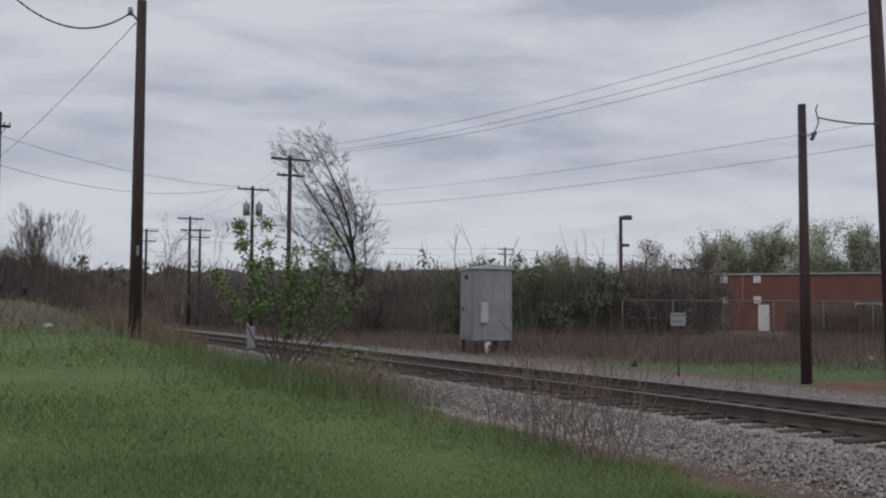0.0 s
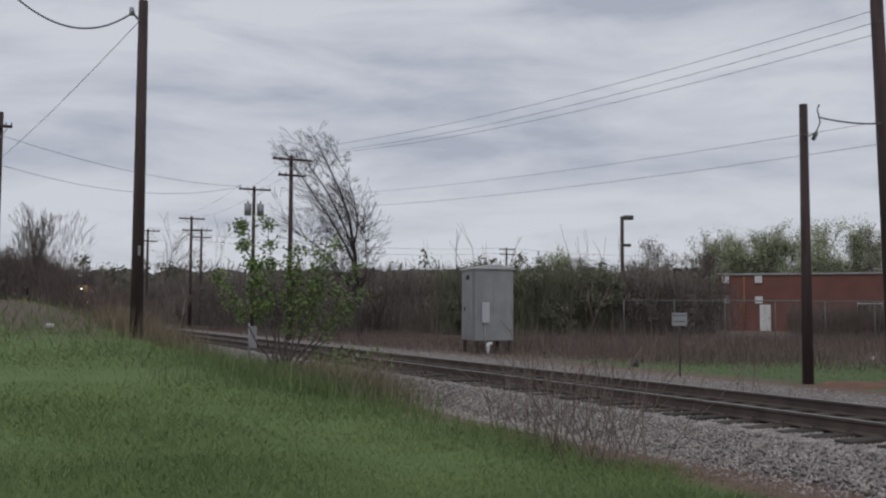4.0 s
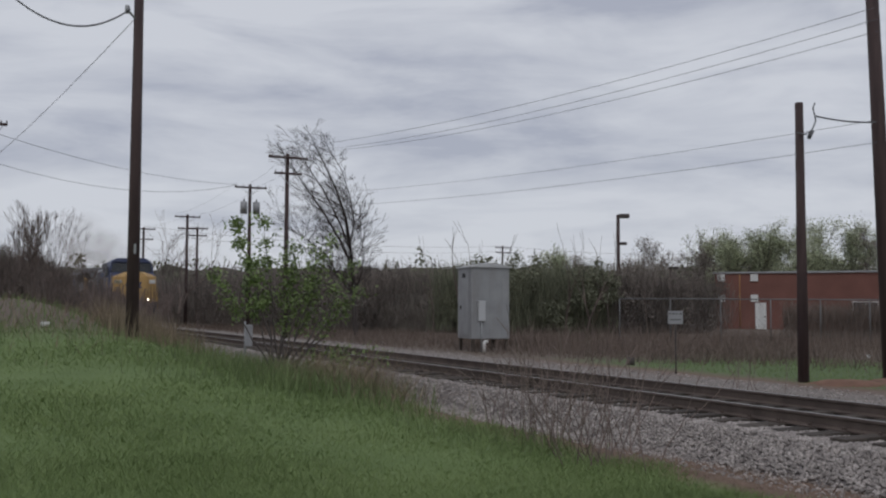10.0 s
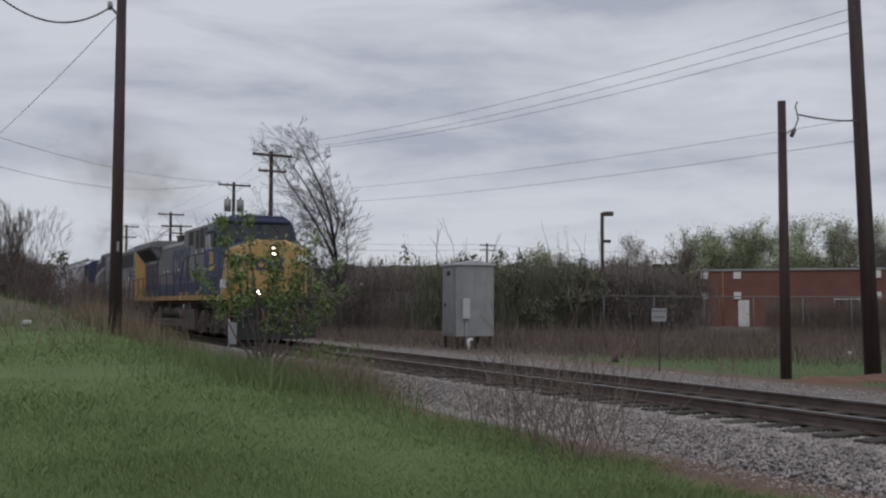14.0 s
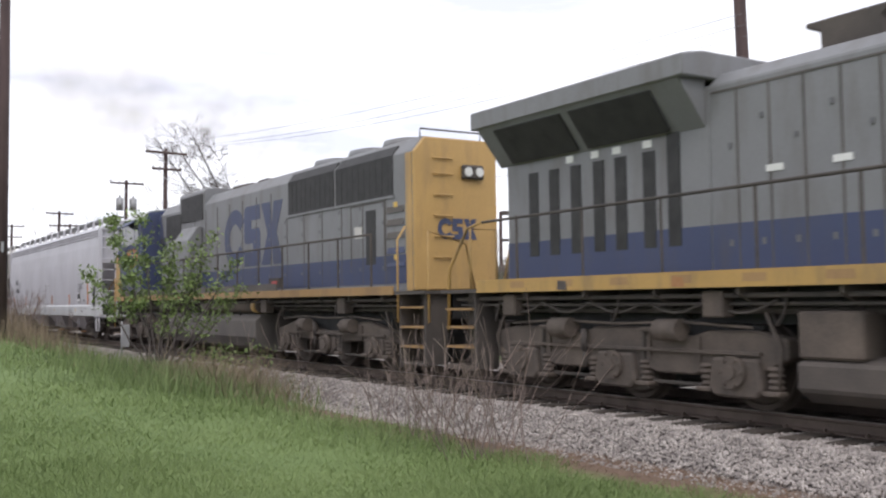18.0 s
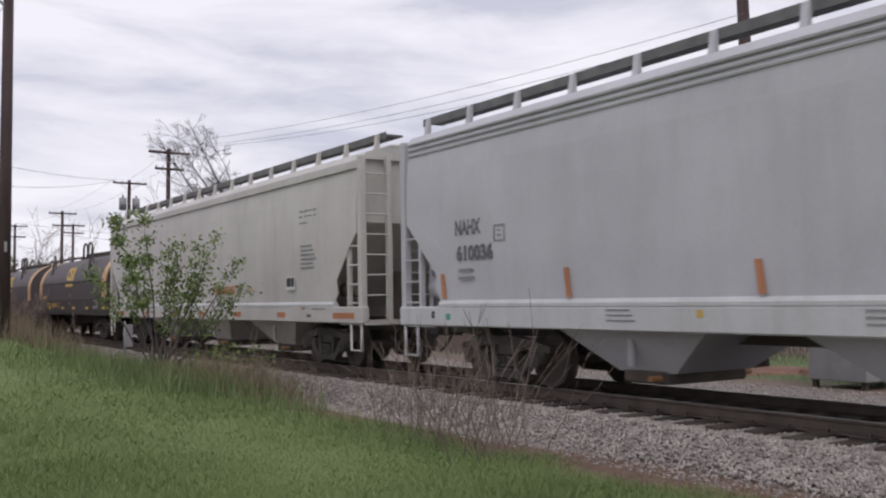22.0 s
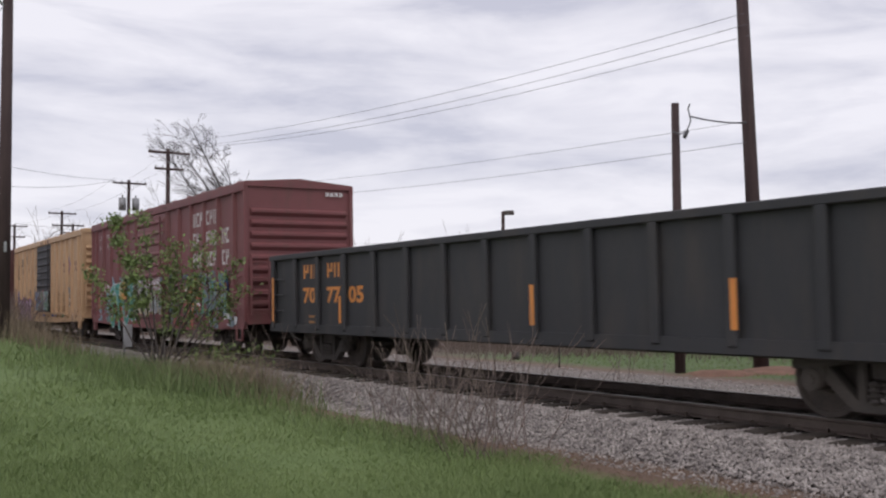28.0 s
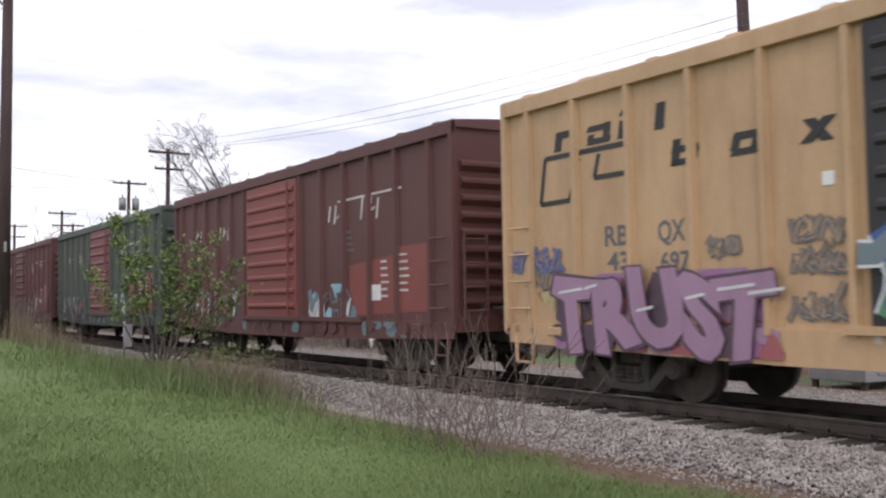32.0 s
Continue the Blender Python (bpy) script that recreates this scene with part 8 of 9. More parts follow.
# rank darker grass and dry stalks along the verge and on the bank
x, y, d = field_points(42000, -1, 60, 7, 50)
keep = ((np.abs(x - 6.2) < 0.6) & (y > 9.5) & (rng.random(len(x)) < np.minimum(1, (y - 8) / 10))) | ((x < 7.6) & (y > 17) & (x > 4.2 - 0.05 * y + rng.normal(0, 0.5, len(x)))) | ((x < 7.0) & (y > 23 + rng.normal(0, 2.0, len(x))))
stalks("rank_grass", "taller rank green grass along the verge", "grass", x[keep], y[keep], 0.15, 0.42, np.maximum(0.008, 0.0011 * d[keep]), 0.3, M["rank"])
x, y, d = field_points(60000, -1, 60, 7, 60)
keep = ((np.abs(x - 6.7) < 0.6) & (y > 13) & (rng.random(len(x)) < 0.05)) | ((x < 7.7) & (y > 24 + rng.normal(0, 2.0, len(x))) & (rng.random(len(x)) < np.interp(x, [0, 2.5, 4.5], [0.28, 0.35, 0.75]))) | ((x < 7.7) & (x > 5.8) & (y > 18) & (rng.random(len(x)) < 0.08))
stalks("dry_grass", "tan dry grass and dead stalks on the bank", "dry grass", x[keep], y[keep], 0.15, 0.55, np.maximum(0.006, 0.0009 * d[keep]), 0.25, M["dry"])
x, y = rng.uniform(20, 60, 42000), rng.uniform(14, 62, 42000)
keep = (np.hypot(x, y) > 30.5 + rng.normal(0, 1.6, len(x)) + 1.5 * np.sin(x * 0.7)) & (np.hypot(x, y) < 60) & (np.degrees(np.arctan2(x, y)) > 27)
stalks("dry_weeds", "tall brown dry weeds before the fence", "dry grass", x[keep], y[keep], 0.2, 1.0, 0.022, 0.3, M["dryweed"])
x, y = rng.uniform(15.2, 27, 26000), rng.uniform(24, 85, 26000)
keep = x > 16.3 + rng.normal(0, 0.5, len(x)) + np.interp(y, [24, 40], [3.2, 0])
stalks("verge_weeds", "brown dry weeds and dead grass beyond the track", "dry grass", x[keep], y[keep], 0.1, 0.6, 0.022, 0.4, M["dryweed"])


# rank clump and dead stalks round the young tree
x, y = rng.normal(6.2, 0.75, 4200), rng.normal(20.0, 1.9, 4200)
stalks("rank_clump", "dark rank grass clump at the foot of the young tree", "grass", x, y, 0.25, 0.62, 0.022, 0.35, M["rank"])
x, y = rng.normal(6.9, 0.45, 2600), rng.normal(18.7, 1.1, 2600)
stalks("dead_stalks", "tangle of tan dead stalks beside the ballast", "dry grass", x, y, 0.25, 0.85, 0.014, 0.65, M["dry"])
x, y = rng.uniform(17.6, 27, 16000), rng.uniform(12, 25.5, 16000)
keep = x + rng.normal(0, 0.5, len(x)) > 18.2
stalks("verge_grass", "short bright grass beyond the gravel", "grass", x[keep], y[keep], 0.03, 0.10, 0.03, 0.4, M["grass"])

x, y = rng.uniform(3.4, 6.4, 2400), rng.uniform(25.0, 32.0, 2400)
keep = rng.random(len(x)) < np.clip((6.6 - x) / 1.6, 0, 1)
stalks("tall_dry_grass", "tall tan dry grass round the pole foot", "dry grass", x[keep], y[keep], 0.35, 1.0, 0.022, 0.22, M["dry"])

# trodden dead grass over the bare dirt beside the ballast
x, y = rng.uniform(6.0, 8.25, 26000), 5.5 * (30 / 5.5) ** rng.random(26000)
keep = (x + rng.normal(0, 0.2, len(x)) > 6.3) & (x < np.interp(y, [8, 13], [8.15, 7.5]) + rng.normal(0, 0.15, len(x)))
stalks("dead_thatch", "flattened dead grass on bare dirt beside the ballast", "dry grass", x[keep], y[keep], 0.03, 0.10, 0.009, 1.4, M["thatch"])

# ballast stones: rough octahedra, a few sizes
def stones(n, xs, ys, sizes):
    base = np.array([(1, 0, 0), (0, 1, 0), (-1, 0, 0), (0, -1, 0), (0, 0, 1), (0, 0, -1)], float)
    tri = np.array([(0, 1, 4), (1, 2, 4), (2, 3, 4), (3, 0, 4), (1, 0, 5), (2, 1, 5), (3, 2, 5), (0, 3, 5)])
    kinds = []
    for _ in range(60):
        k = base * (0.7 + 0.6 * rng.random((6, 1))) * np.array([1.0, 0.8, 0.7])
        kinds.append(k @ np.array(Euler(rng.uniform(0, 6.28, 3)).to_matrix()))
    out = np.array(kinds)[rng.integers(0, 60, n)] * sizes[:, None, None]
    x, y = xs, ys
    a = np.abs(x - TRACK_X)
    z = np.where(a < 1.75, -0.215, np.interp(a, [1.75, 2.5, 3.4, 3.6, 6.0], [-0.215, -0.53, -0.52, -0.42, -0.42]))
    out[:, :, 0] += x[:, None]
    out[:, :, 1] += y[:, None]
    out[:, :, 2] += (z + sizes * 0.25)[:, None]
    return out.reshape(-1, 3), (tri[None] + 6 * np.arange(n)[:, None, None]).reshape(-1, 3)


n = 62000
sy = 3.0 * (45 / 3.0) ** rng.random(n)
sx = TRACK_X - rng.uniform(0.9, 3.1, n) - np.abs(rng.normal(0, 0.12, n))
far_n = 16000
sx = np.concatenate([sx, TRACK_X + rng.uniform(-0.75, 6.4, far_n)])
sy = np.concatenate([sy, 4.0 * (50 / 4.0) ** rng.random(far_n)])
on_tie = (np.abs(((sy + 2) / 0.53 + 0.5) % 1.0 - 0.5) * 0.53 < 0.15) & (np.abs(sx - TRACK_X) < 1.42) & (rng.random(n + far_n) > 0.06)
bare = (sx < np.interp(sy, [8, 13], [8.05, 7.45]) + rng.normal(0, 0.12, len(sx))) & (rng.random(len(sx)) > 0.12)
sx, sy = sx[~on_tie & ~bare], sy[~on_tie & ~bare]
v, f = stones(len(sx), sx, sy, rng.uniform(0.016, 0.036, len(sx)))
loose = part("loose_stones", soup("loose_stones", v, f, M["stone"]), None, track, "loose crushed ballast stones")
tagged(loose, kind="stuff")


# ---- woody plants ----
class Twigs:
    """Tapered three- to six-sided limbs gathered into one mesh."""

    def __init__(self, least=0.0):
        self.v, self.f, self.n, self.least = [], [], 0, least

    def limb(self, p, q, r0, r1, n=3):
        r0, r1 = max(r0, self.least), max(r1, self.least * 0.7)
        p, q = np.asarray(p, float), np.asarray(q, float)
        t = q - p
        t = t / (np.linalg.norm(t) + 1e-9)
        a = np.cross(t, (0.31, 0.77, 0.55))
        a /= np.linalg.norm(a) + 1e-9
        b = np.cross(t, a)
        ang = np.arange(n) * math.tau / n
        ring = np.cos(ang)[:, None] * a + np.sin(ang)[:, None] * b
        self.v += [p + ring * r0, q + ring * r1]
        i, m = self.n, self.n + n
        self.f += [(i + k, i + (k + 1) % n, m + (k + 1) % n, m + k) for k in range(n)]
        self.n += 2 * n

    def mesh(self, name, material):
        return soup(name, np.concatenate(self.v), np.array(self.f), material)


def grow(tw, p, d, length, r, depth, r_, tips, droop=0.0, spread=0.55, kids=(2, 3), bias=(0, 0, 0), along=False):
    """A limb that bends, then forks; the ends are gathered in tips."""
    p, d = Vector(p), Vector(d).normalized()
    seg = 3 if depth > 1 else 2
    for i in range(seg):
        d = (d + Vector([r_.gauss(0, 0.12) for _ in range(3)]) + Vector(bias) * 0.10 + Vector((0, 0, 0.06 - droop))).normalized()
        q = p + d * (length / seg)
        k0, k1 = r * (1 - 0.5 * i / seg), r * (1 - 0.5 * (i + 1) / seg)
        tw.limb(p, q, k0, k1, 6 if r > 0.06 else 3)
        p = q
        if along:
            tips.append((tuple(p), tuple(d)))
        if depth > 0 and (i > 0 or depth > 2):
            for _ in range(r_.randint(*kids) if i == seg - 1 else 1):
                side = Vector([r_.gauss(0, 1) for _ in range(3)]).normalized()
                nd = (d + side * spread * r_.uniform(0.7, 1.4)).normalized()
                grow(tw, p, nd, length * r_.uniform(0.55, 0.8), k1 * 0.72, depth - 1, r_, tips, droop, spread, kids, bias, along)
    tips.append((tuple(p), tuple(d)))


def leaf_cloud(tips, n, size, r_, reach=0.25, square=True):
    """Small tilted leaves scattered about the limb ends."""
    v, f = [], []
    for i in range(n):
        p, d = tips[r_.randrange(len(tips))]
        c = Vector(p) + Vector([r_.gauss(0, reach) for _ in range(3)])
        a = Vector([r_.gauss(0, 1) for _ in range(3)]).normalized() * size * r_.uniform(0.6, 1.3)
        b = a.cross(Vector([r_.gauss(0, 1) for _ in range(3)])).normalized() * size * r_.uniform(0.35, 0.6)
        k = len(v)
        v += [c - a, c + b, c + a, c - b]
        f.append((k, k + 1, k + 2, k + 3))
    return np.array(v), np.array(f)


def bare_tree(x, y, height, label, seed, lean=(0, 0, 0), depth=5, r=0.16, name="bare_tree", spread=0.5, kids=(2, 3), trunks=1, material="bark", mute=0.0):
    r_ = random.Random(seed)
    ob = thing(name, label, "tree", at=pose(x, y, ground_z(x, y)))
    tw, tips = Twigs(0.00013 * math.hypot(x, y)), []
    for i in range(trunks):
        off = Vector((r_.gauss(0, 0.12 * (trunks - 1)), r_.gauss(0, 0.12 * (trunks - 1)), -0.2))
        d = Vector((lean[0] + r_.gauss(0, 0.12) * (trunks > 1), lean[1] + r_.gauss(0, 0.12) * (trunks > 1), 1))
        grow(tw, off, d, height * 0.34 * r_.uniform(0.85, 1.1), r, depth, r_, tips, mute, spread, kids, lean)
    top = max(p[2] for p, _ in tips)
    k = height / top
    me = tw.mesh("branchwork", M[material])
    me.transform(Matrix.Diagonal((k, k, k, 1)))
    part("branchwork", me, None, ob, "bare forking branchwork")
    return ob, [(tuple(c * k for c in p), d) for p, d in tips]


def swept_tree(x, y, seed):
    """A leafless tree with upright leaders that the wind has bent one way; offsets are metres across the view and up."""
    r_ = random.Random(seed)
    ob = thing("bare_tree", "tall leafless tree with fine twigs swept to one side", "tree", at=pose(x, y, ground_z(x, y)))
    across = Vector((0.934, -0.357, 0))
    leaders = [[(0, 0), (0.0, 2.6), (-0.12, 4.9), (-0.62, 7.2), (-1.3, 9.0), (-2.05, 10.8), (-2.85, 12.5)],
               [(-0.05, 4.3), (-0.8, 5.8), (-1.9, 7.4), (-2.9, 9.0), (-3.8, 10.3), (-4.6, 11.3)],
               [(-0.1, 5.0), (-1.0, 6.9), (-2.0, 8.8), (-2.9, 10.4), (-3.6, 11.9)],
               [(-0.1, 2.6), (-0.9, 3.9), (-1.7, 5.0), (-2.9, 5.9), (-4.3, 6.6)],
               [(-0.2, 5.6), (0.05, 7.0), (-0.2, 8.6), (-0.9, 10.2), (-1.7, 11.6)],
               [(0.0, 2.4), (0.3, 3.8), (0.45, 5.2), (0.35, 6.6), (0.05, 8.0)]]
    girth = (0.15, 0.085, 0.075, 0.06, 0.06, 0.05)
    for li, pts in enumerate(leaders):
        tw, tips = Twigs(0.0085), []
        ps = [across * a + Vector((0, r_.gauss(0, 0.25), b)) for a, b in pts]
        for i, (p, q) in enumerate(zip(ps, ps[1:])):
            r0, r1 = (girth[li] * (1 - 0.88 * (i + s) / (len(ps) - 1)) for s in (0, 1))
            tw.limb(p, q, max(r0, 0.018), max(r1, 0.012), 6)
            if li == 0 and i < 1:
                continue
            for k in range(15):
                b = p.lerp(q, r_.random())
                right = r_.random() < (0.42 if b.z < 8.5 else 0.3)
                length = r_.uniform(0.6, 1.5) * (1.1 if b.z < 8 else 0.62) * (0.68 if right else 1.0)
                d = across * ((0.6 if right else -0.95) * r_.uniform(0.5, 1.2)) + Vector((0, r_.gauss(0, 0.7), r_.uniform(0.15, 0.9)))
                grow(tw, b, d, length, 0.018, 2, r_, tips, 0.02, 0.5, (2, 3), (-0.45, 0.15, 0.2))
        part("limb", tw.mesh("limb", M["treebark"]), None, ob, "leafless limb with fine twigs")


swept_tree(21.5, 56.4, 11)
bare_tree(2.9, 46.0, 4.5, "dense leafless shrub on the bank", 13, (0, 0, 0.6), 4, 0.03, "bare_shrub", 0.34, (2, 3), 6, "twig")
bare_tree(4.6, 52.0, 3.4, "low leafless shrub on the bank", 14, (0, 0, 0.3), 3, 0.03, "bare_shrub", 0.4, (2, 3), 8, "twig")
bare_tree(1.5, 44.0, 3.2, "low leafless shrub on the bank", 15, (0, 0, 0.3), 3, 0.03, "bare_shrub", 0.4, (2, 3), 8, "twig")
bare_tree(16.0, 84.0, 9.8, "small leafless tree with arching limbs", 16, (-0.05, 0, 0), 4, 0.10, "bare_tree", 0.65, (2, 2), 2, "twig", 0.05)
for k, (az, dd, h) in enumerate(((28.4, 60, 7.0), (29.6, 62, 6.4), (33.2, 62, 7.0), (34.3, 62, 6.6), (34.9, 62, 6.9), (35.6, 63, 6.3), (25.5, 64, 6.5), (27.2, 63, 6.9))):
    px, py = world_at(az, dd)
    bare_tree(px, py, h, "slender leafless sapling rising from the scrub", 30 + k, (0, 0, 0.8), 2, 0.05, "bare_sapling", 0.28, (1, 2), 1, "twig")

for k, (px, py, h) in enumerate(((6.0, 42.0, 2.3), (6.7, 46.0, 2.7), (7.3, 51.0, 2.8), (6.2, 52.0, 3.0), (5.3, 45.0, 2.2), (7.6, 58.0, 2.8))):
    bare_tree(px, py, h, "thin reddish leafless bush beside the track", 110 + k, (0, 0, 0.4), 3, 0.014, "bare_shrub", 0.38, (2, 3), 7, "brush")

for k, (px, py, h) in enumerate(((4.6, 30.0, 1.1), (3.6, 33.0, 1.3), (5.6, 34.0, 1.2))):
    bare_tree(px, py, h, "thin tan weeds standing dry on the bank", 130 + k, (0, 0, 0.5), 2, 0.008, "dry_weed", 0.3, (2, 3), 6, "brush")

# the leafing sapling beside the track
r_ = random.Random(5)
sap = thing("sapling", "young multi-stemmed tree with fresh green leaves", "tree", at=pose(6.36, 21.38, ground_z(6.36, 21.38)))
tips = []
over = Vector((0.955, -0.296, 0))
# stems: reach across, height, bow, where the leaves begin, how thick they hang
for dx, top, bow, bare, full in ((-1.06, 3.45, -0.25, 0.48, 22), (-0.36, 3.5, -0.3, 0.68, 12), (-1.32, 2.35, 0.15, 0.58, 7), (0.08, 2.75, 0, 0.58, 5), (0.38, 2.95, 0.1, 0.5, 6), (0.68, 2.85, 0.1, 0.5, 6), (1.0, 3.0, 0.1, 0.55, 6),
                                 (1.5, 2.55, 0.15, 0.65, 5), (1.85, 1.95, 0.3, 0.65, 5), (-0.72, 2.15, 0.1, 0.6, 4), (-0.4, 2.5, 0.1, 0.6, 4), (0.85, 2.2, 0.2, 0.45, 5), (1.3, 1.65, 0.25, 0.55, 4), (0.3, 2.15, 0, 0.45, 5)):
    tw, depth = Twigs(), r_.gauss(0, 0.3)
    end = over * dx + Vector((0, depth, top))
    last = Vector((r_.gauss(0, 0.05), r_.gauss(0, 0.05), -0.1))
    for i in range(1, 9):
        s = i / 8
        p = Vector((end.x * (s + bow * s * (1 - s)), end.y * s, end.z * s)) + Vector([r_.gauss(0, 0.025) for _ in range(3)])
        tw.limb(last, p, 0.026 * (1.12 - (i - 1) / 8), 0.026 * (1.12 - s), 5)
        last = p
        if s > bare:
            tips += [(tuple(p), (0, 0, 1))] * full
            for _ in range(2 if s < 0.85 else 1):
                d = Vector((r_.gauss(0, 0.7), r_.gauss(0, 0.7), r_.uniform(0.1, 0.7)))
                grow(tw, p, d, r_.uniform(0.18, 0.42) * (1.15 - 0.5 * s), 0.007, 0, r_, tips, 0, 0.4, (1, 2), (0, 0, 0), True)
    part("stem", tw.mesh("stem", M["bark"]), None, sap, "slim grey leafy stem")
v, f = leaf_cloud(tips, 4300, 0.052, r_, 0.09)
part("leaves", soup("leaves", v, f, M["leaf"]), None, sap, "fresh green leaves")
v, f = leaf_cloud([((r_.gauss(1.3, 0.5), r_.gauss(-0.5, 0.3), r_.uniform(0.15, 0.65)), (0, 0, 1)) for _ in range(50)], 420, 0.055, r_, 0.12)
part("low_leaves", soup("low_leaves", v, f, M["leaf"]), None, sap, "low sprawling leaves")

# bare brush in front of the rails
def brush(x, y, w, h, n, seed, label, material="brush", lean=0.22):
    r_ = random.Random(seed)
    ob = thing("bare_brush", label, "shrub", kind="stuff", at=pose(x, y, ground_z(x, y)))
    for _ in range(n):
        tw, tips = Twigs(0.0042), []
        bx, by = r_.gauss(0, w * 0.33), r_.gauss(0, w * 0.33)
        grow(tw, (bx, by, -0.05), (r_.gauss(0, lean) + bx * 0.3, r_.gauss(0, lean), 1), h * r_.uniform(0.45, 1.0), 0.0085, 2, r_, tips, 0, 0.42, (1, 2))
        part("stem", tw.mesh("stem", M[material]), None, ob)
    return ob


brush(6.5, 9.1, 0.8, 0.95, 24, 1, "clump of thin leafless brown stems beside the ballast")
brush(6.85, 10.5, 1.1, 0.85, 24, 2, "sparse leafless brown stems beside the ballast")
brush(7.15, 12.2, 1.1, 0.8, 18, 3, "sparse leafless brown stems beside the ballast")
brush(7.0, 16.5, 1.1, 0.7, 10, 4, "sparse leafless brown stems beside the ballast")
brush(6.9, 19.9, 1.9, 0.6, 60, 5, "tangle of dead stalks under the young tree", "dry", 0.8)
brush(7.1, 18.4, 1.2, 0.5, 30, 8, "tangle of dead stalks under the young tree", "dry", 1.0)
brush(14.9, 19.5, 1.2, 0.7, 12, 6, "leafless brown stems beyond the track")
brush(14.6, 15.5, 0.9, 0.6, 8, 7, "leafless brown stems beyond the track")
for k, (az, dd, h) in enumerate(((5.0, 43, 2.0), (6.3, 44, 2.0), (7.4, 43, 1.8), (3.6, 42, 1.9), (6.0, 59, 3.2), (6.9, 58.5, 3.1), (6.5, 62, 3.2), (7.2, 61, 2.9))):
    px, py = world_at(az, dd)
    bare_tree(px, py, h, "low leafless shrub on the bank", 70 + k, (0, 0, 0.3), 3, 0.016, "bare_shrub", 0.42, (2, 3), 9, "twig")


# ---- scrub belts ----
def belt(name, label, line, depth, low, high, n, material, core, seed, leaf=0, fill=0.72, thick=1.0, clump=0, clump_paint="greenscrub", clump_size=0.13):
    """A belt of scrub along a line: a rough dark core, upright twigs through and above it."""
    g = np.random.default_rng(seed)
    pts = [Vector((*p, 0)) for p in line]
    lens = [(b - a).length for a, b in zip(pts, pts[1:])]
    total = sum(lens)

    def along(s):
        for a, b, l in zip(pts, pts[1:], lens):
            if s <= l:
                return a.lerp(b, s / l), (b - a).normalized()
            s -= l
        return pts[-1], (pts[-1] - pts[-2]).normalized()
    ob = thing(name, label, "scrub", kind="stuff")
    m = int(total / 0.5)
    cv, cf = [], []
    for i in range(m + 1):
        p, t = along(i * total / m)
        nrm = Vector((-t.y, t.x, 0))
        if nrm.dot(p) < 0:
            nrm = -nrm
        h = low * fill + (high - low) * 0.45 * noise.noise((i * 0.13, seed, 0)) + 0.35 * noise.noise((i * 0.6, seed, 2))
        gz = ground_z(p.x, p.y)
        for j in range(7):
            z = h * (j / 6)
            o = depth * 0.35 + 1.2 * (j / 6) ** 2 + 0.5 * noise.noise((i * 0.35, j * 0.8, seed + 5))
            c = p + nrm * o
            cv.append((c.x, c.y, gz - 0.2 + z))
    for i in range(m):
        for j in range(6):
            a = i * 7 + j
            cf.append((a, a + 1, a + 8, a + 7))
    part("thicket", soup("thicket", cv, cf, M[core]), None, ob, "dense dark thicket")
    s = g.uniform(0, total, n)
    b, tp, wd = np.empty((n, 3)), np.empty((n, 3)), np.empty(n)
    for i in range(n):
        p, t = along(s[i])
        nrm = Vector((-t.y, t.x, 0))
        if nrm.dot(p) < 0:
            nrm = -nrm
        c = p + nrm * g.uniform(0, depth)
        top = low + (high - low) * (0.5 + 0.5 * noise.noise((s[i] * 0.25, seed, 0))) * g.uniform(0.6, 1.1)
        z0 = g.uniform(0, top * 0.8)
        ln = g.uniform(0.5, 1.6)
        gz = ground_z(c.x, c.y)
        b[i] = (c.x, c.y, gz + z0)
        tp[i] = (c.x + g.normal(0, 0.22) * ln, c.y + g.normal(0, 0.22) * ln, gz + min(z0 + ln, top + 0.5))
        wd[i] = g.uniform(0.02, 0.055) * thick
    v, f = strips(b, tp, wd, g)
    part("twigs", soup("twigs", v, f, M[material]), None, ob, "upright bare twigs")
    if leaf:
        r_ = random.Random(seed)
        tips = [(tuple(q), (0, 0, 1)) for q in tp[:: max(1, n // 400)]]
        v, f = leaf_cloud(tips, leaf, 0.075, r_, 0.28)
        part("buds", soup("buds", v, f, M["greenscrub"]), None, ob, "sparse budding leaves")
    if clump:
        # rounded bushes of small leaves and twig ends through the belt
        r_ = random.Random(seed + 50)
        spots = []
        for _ in range(int(total * 1.6)):
            p, t = along(r_.uniform(0, total))
            nrm = Vector((-t.y, t.x, 0))
            nrm = -nrm if nrm.dot(p) < 0 else nrm
            wide = r_.uniform(0.7, 1.7)
            c = p + nrm * r_.uniform(-0.2, depth * 0.7)
            up = ground_z(c.x, c.y) + r_.uniform(0.2, 0.95) * (low + r_.uniform(0, high - low) * 0.6) - wide * 0.5
            for _ in range(24):
                q = Vector([r_.gauss(0, 1) for _ in range(3)]).normalized() * wide * r_.uniform(0.6, 1.0)
                spots.append(((c.x + q.x, c.y + q.y, max(up + q.z * 1.1, ground_z(c.x, c.y) + 0.05)), (0, 0, 1)))
        v, f = leaf_cloud(spots, clump, clump_size, r_, 0.22)
        part("bushes", soup("bushes", v, f, M[clump_paint]), None, ob, "rounded budding bushes")
    return ob


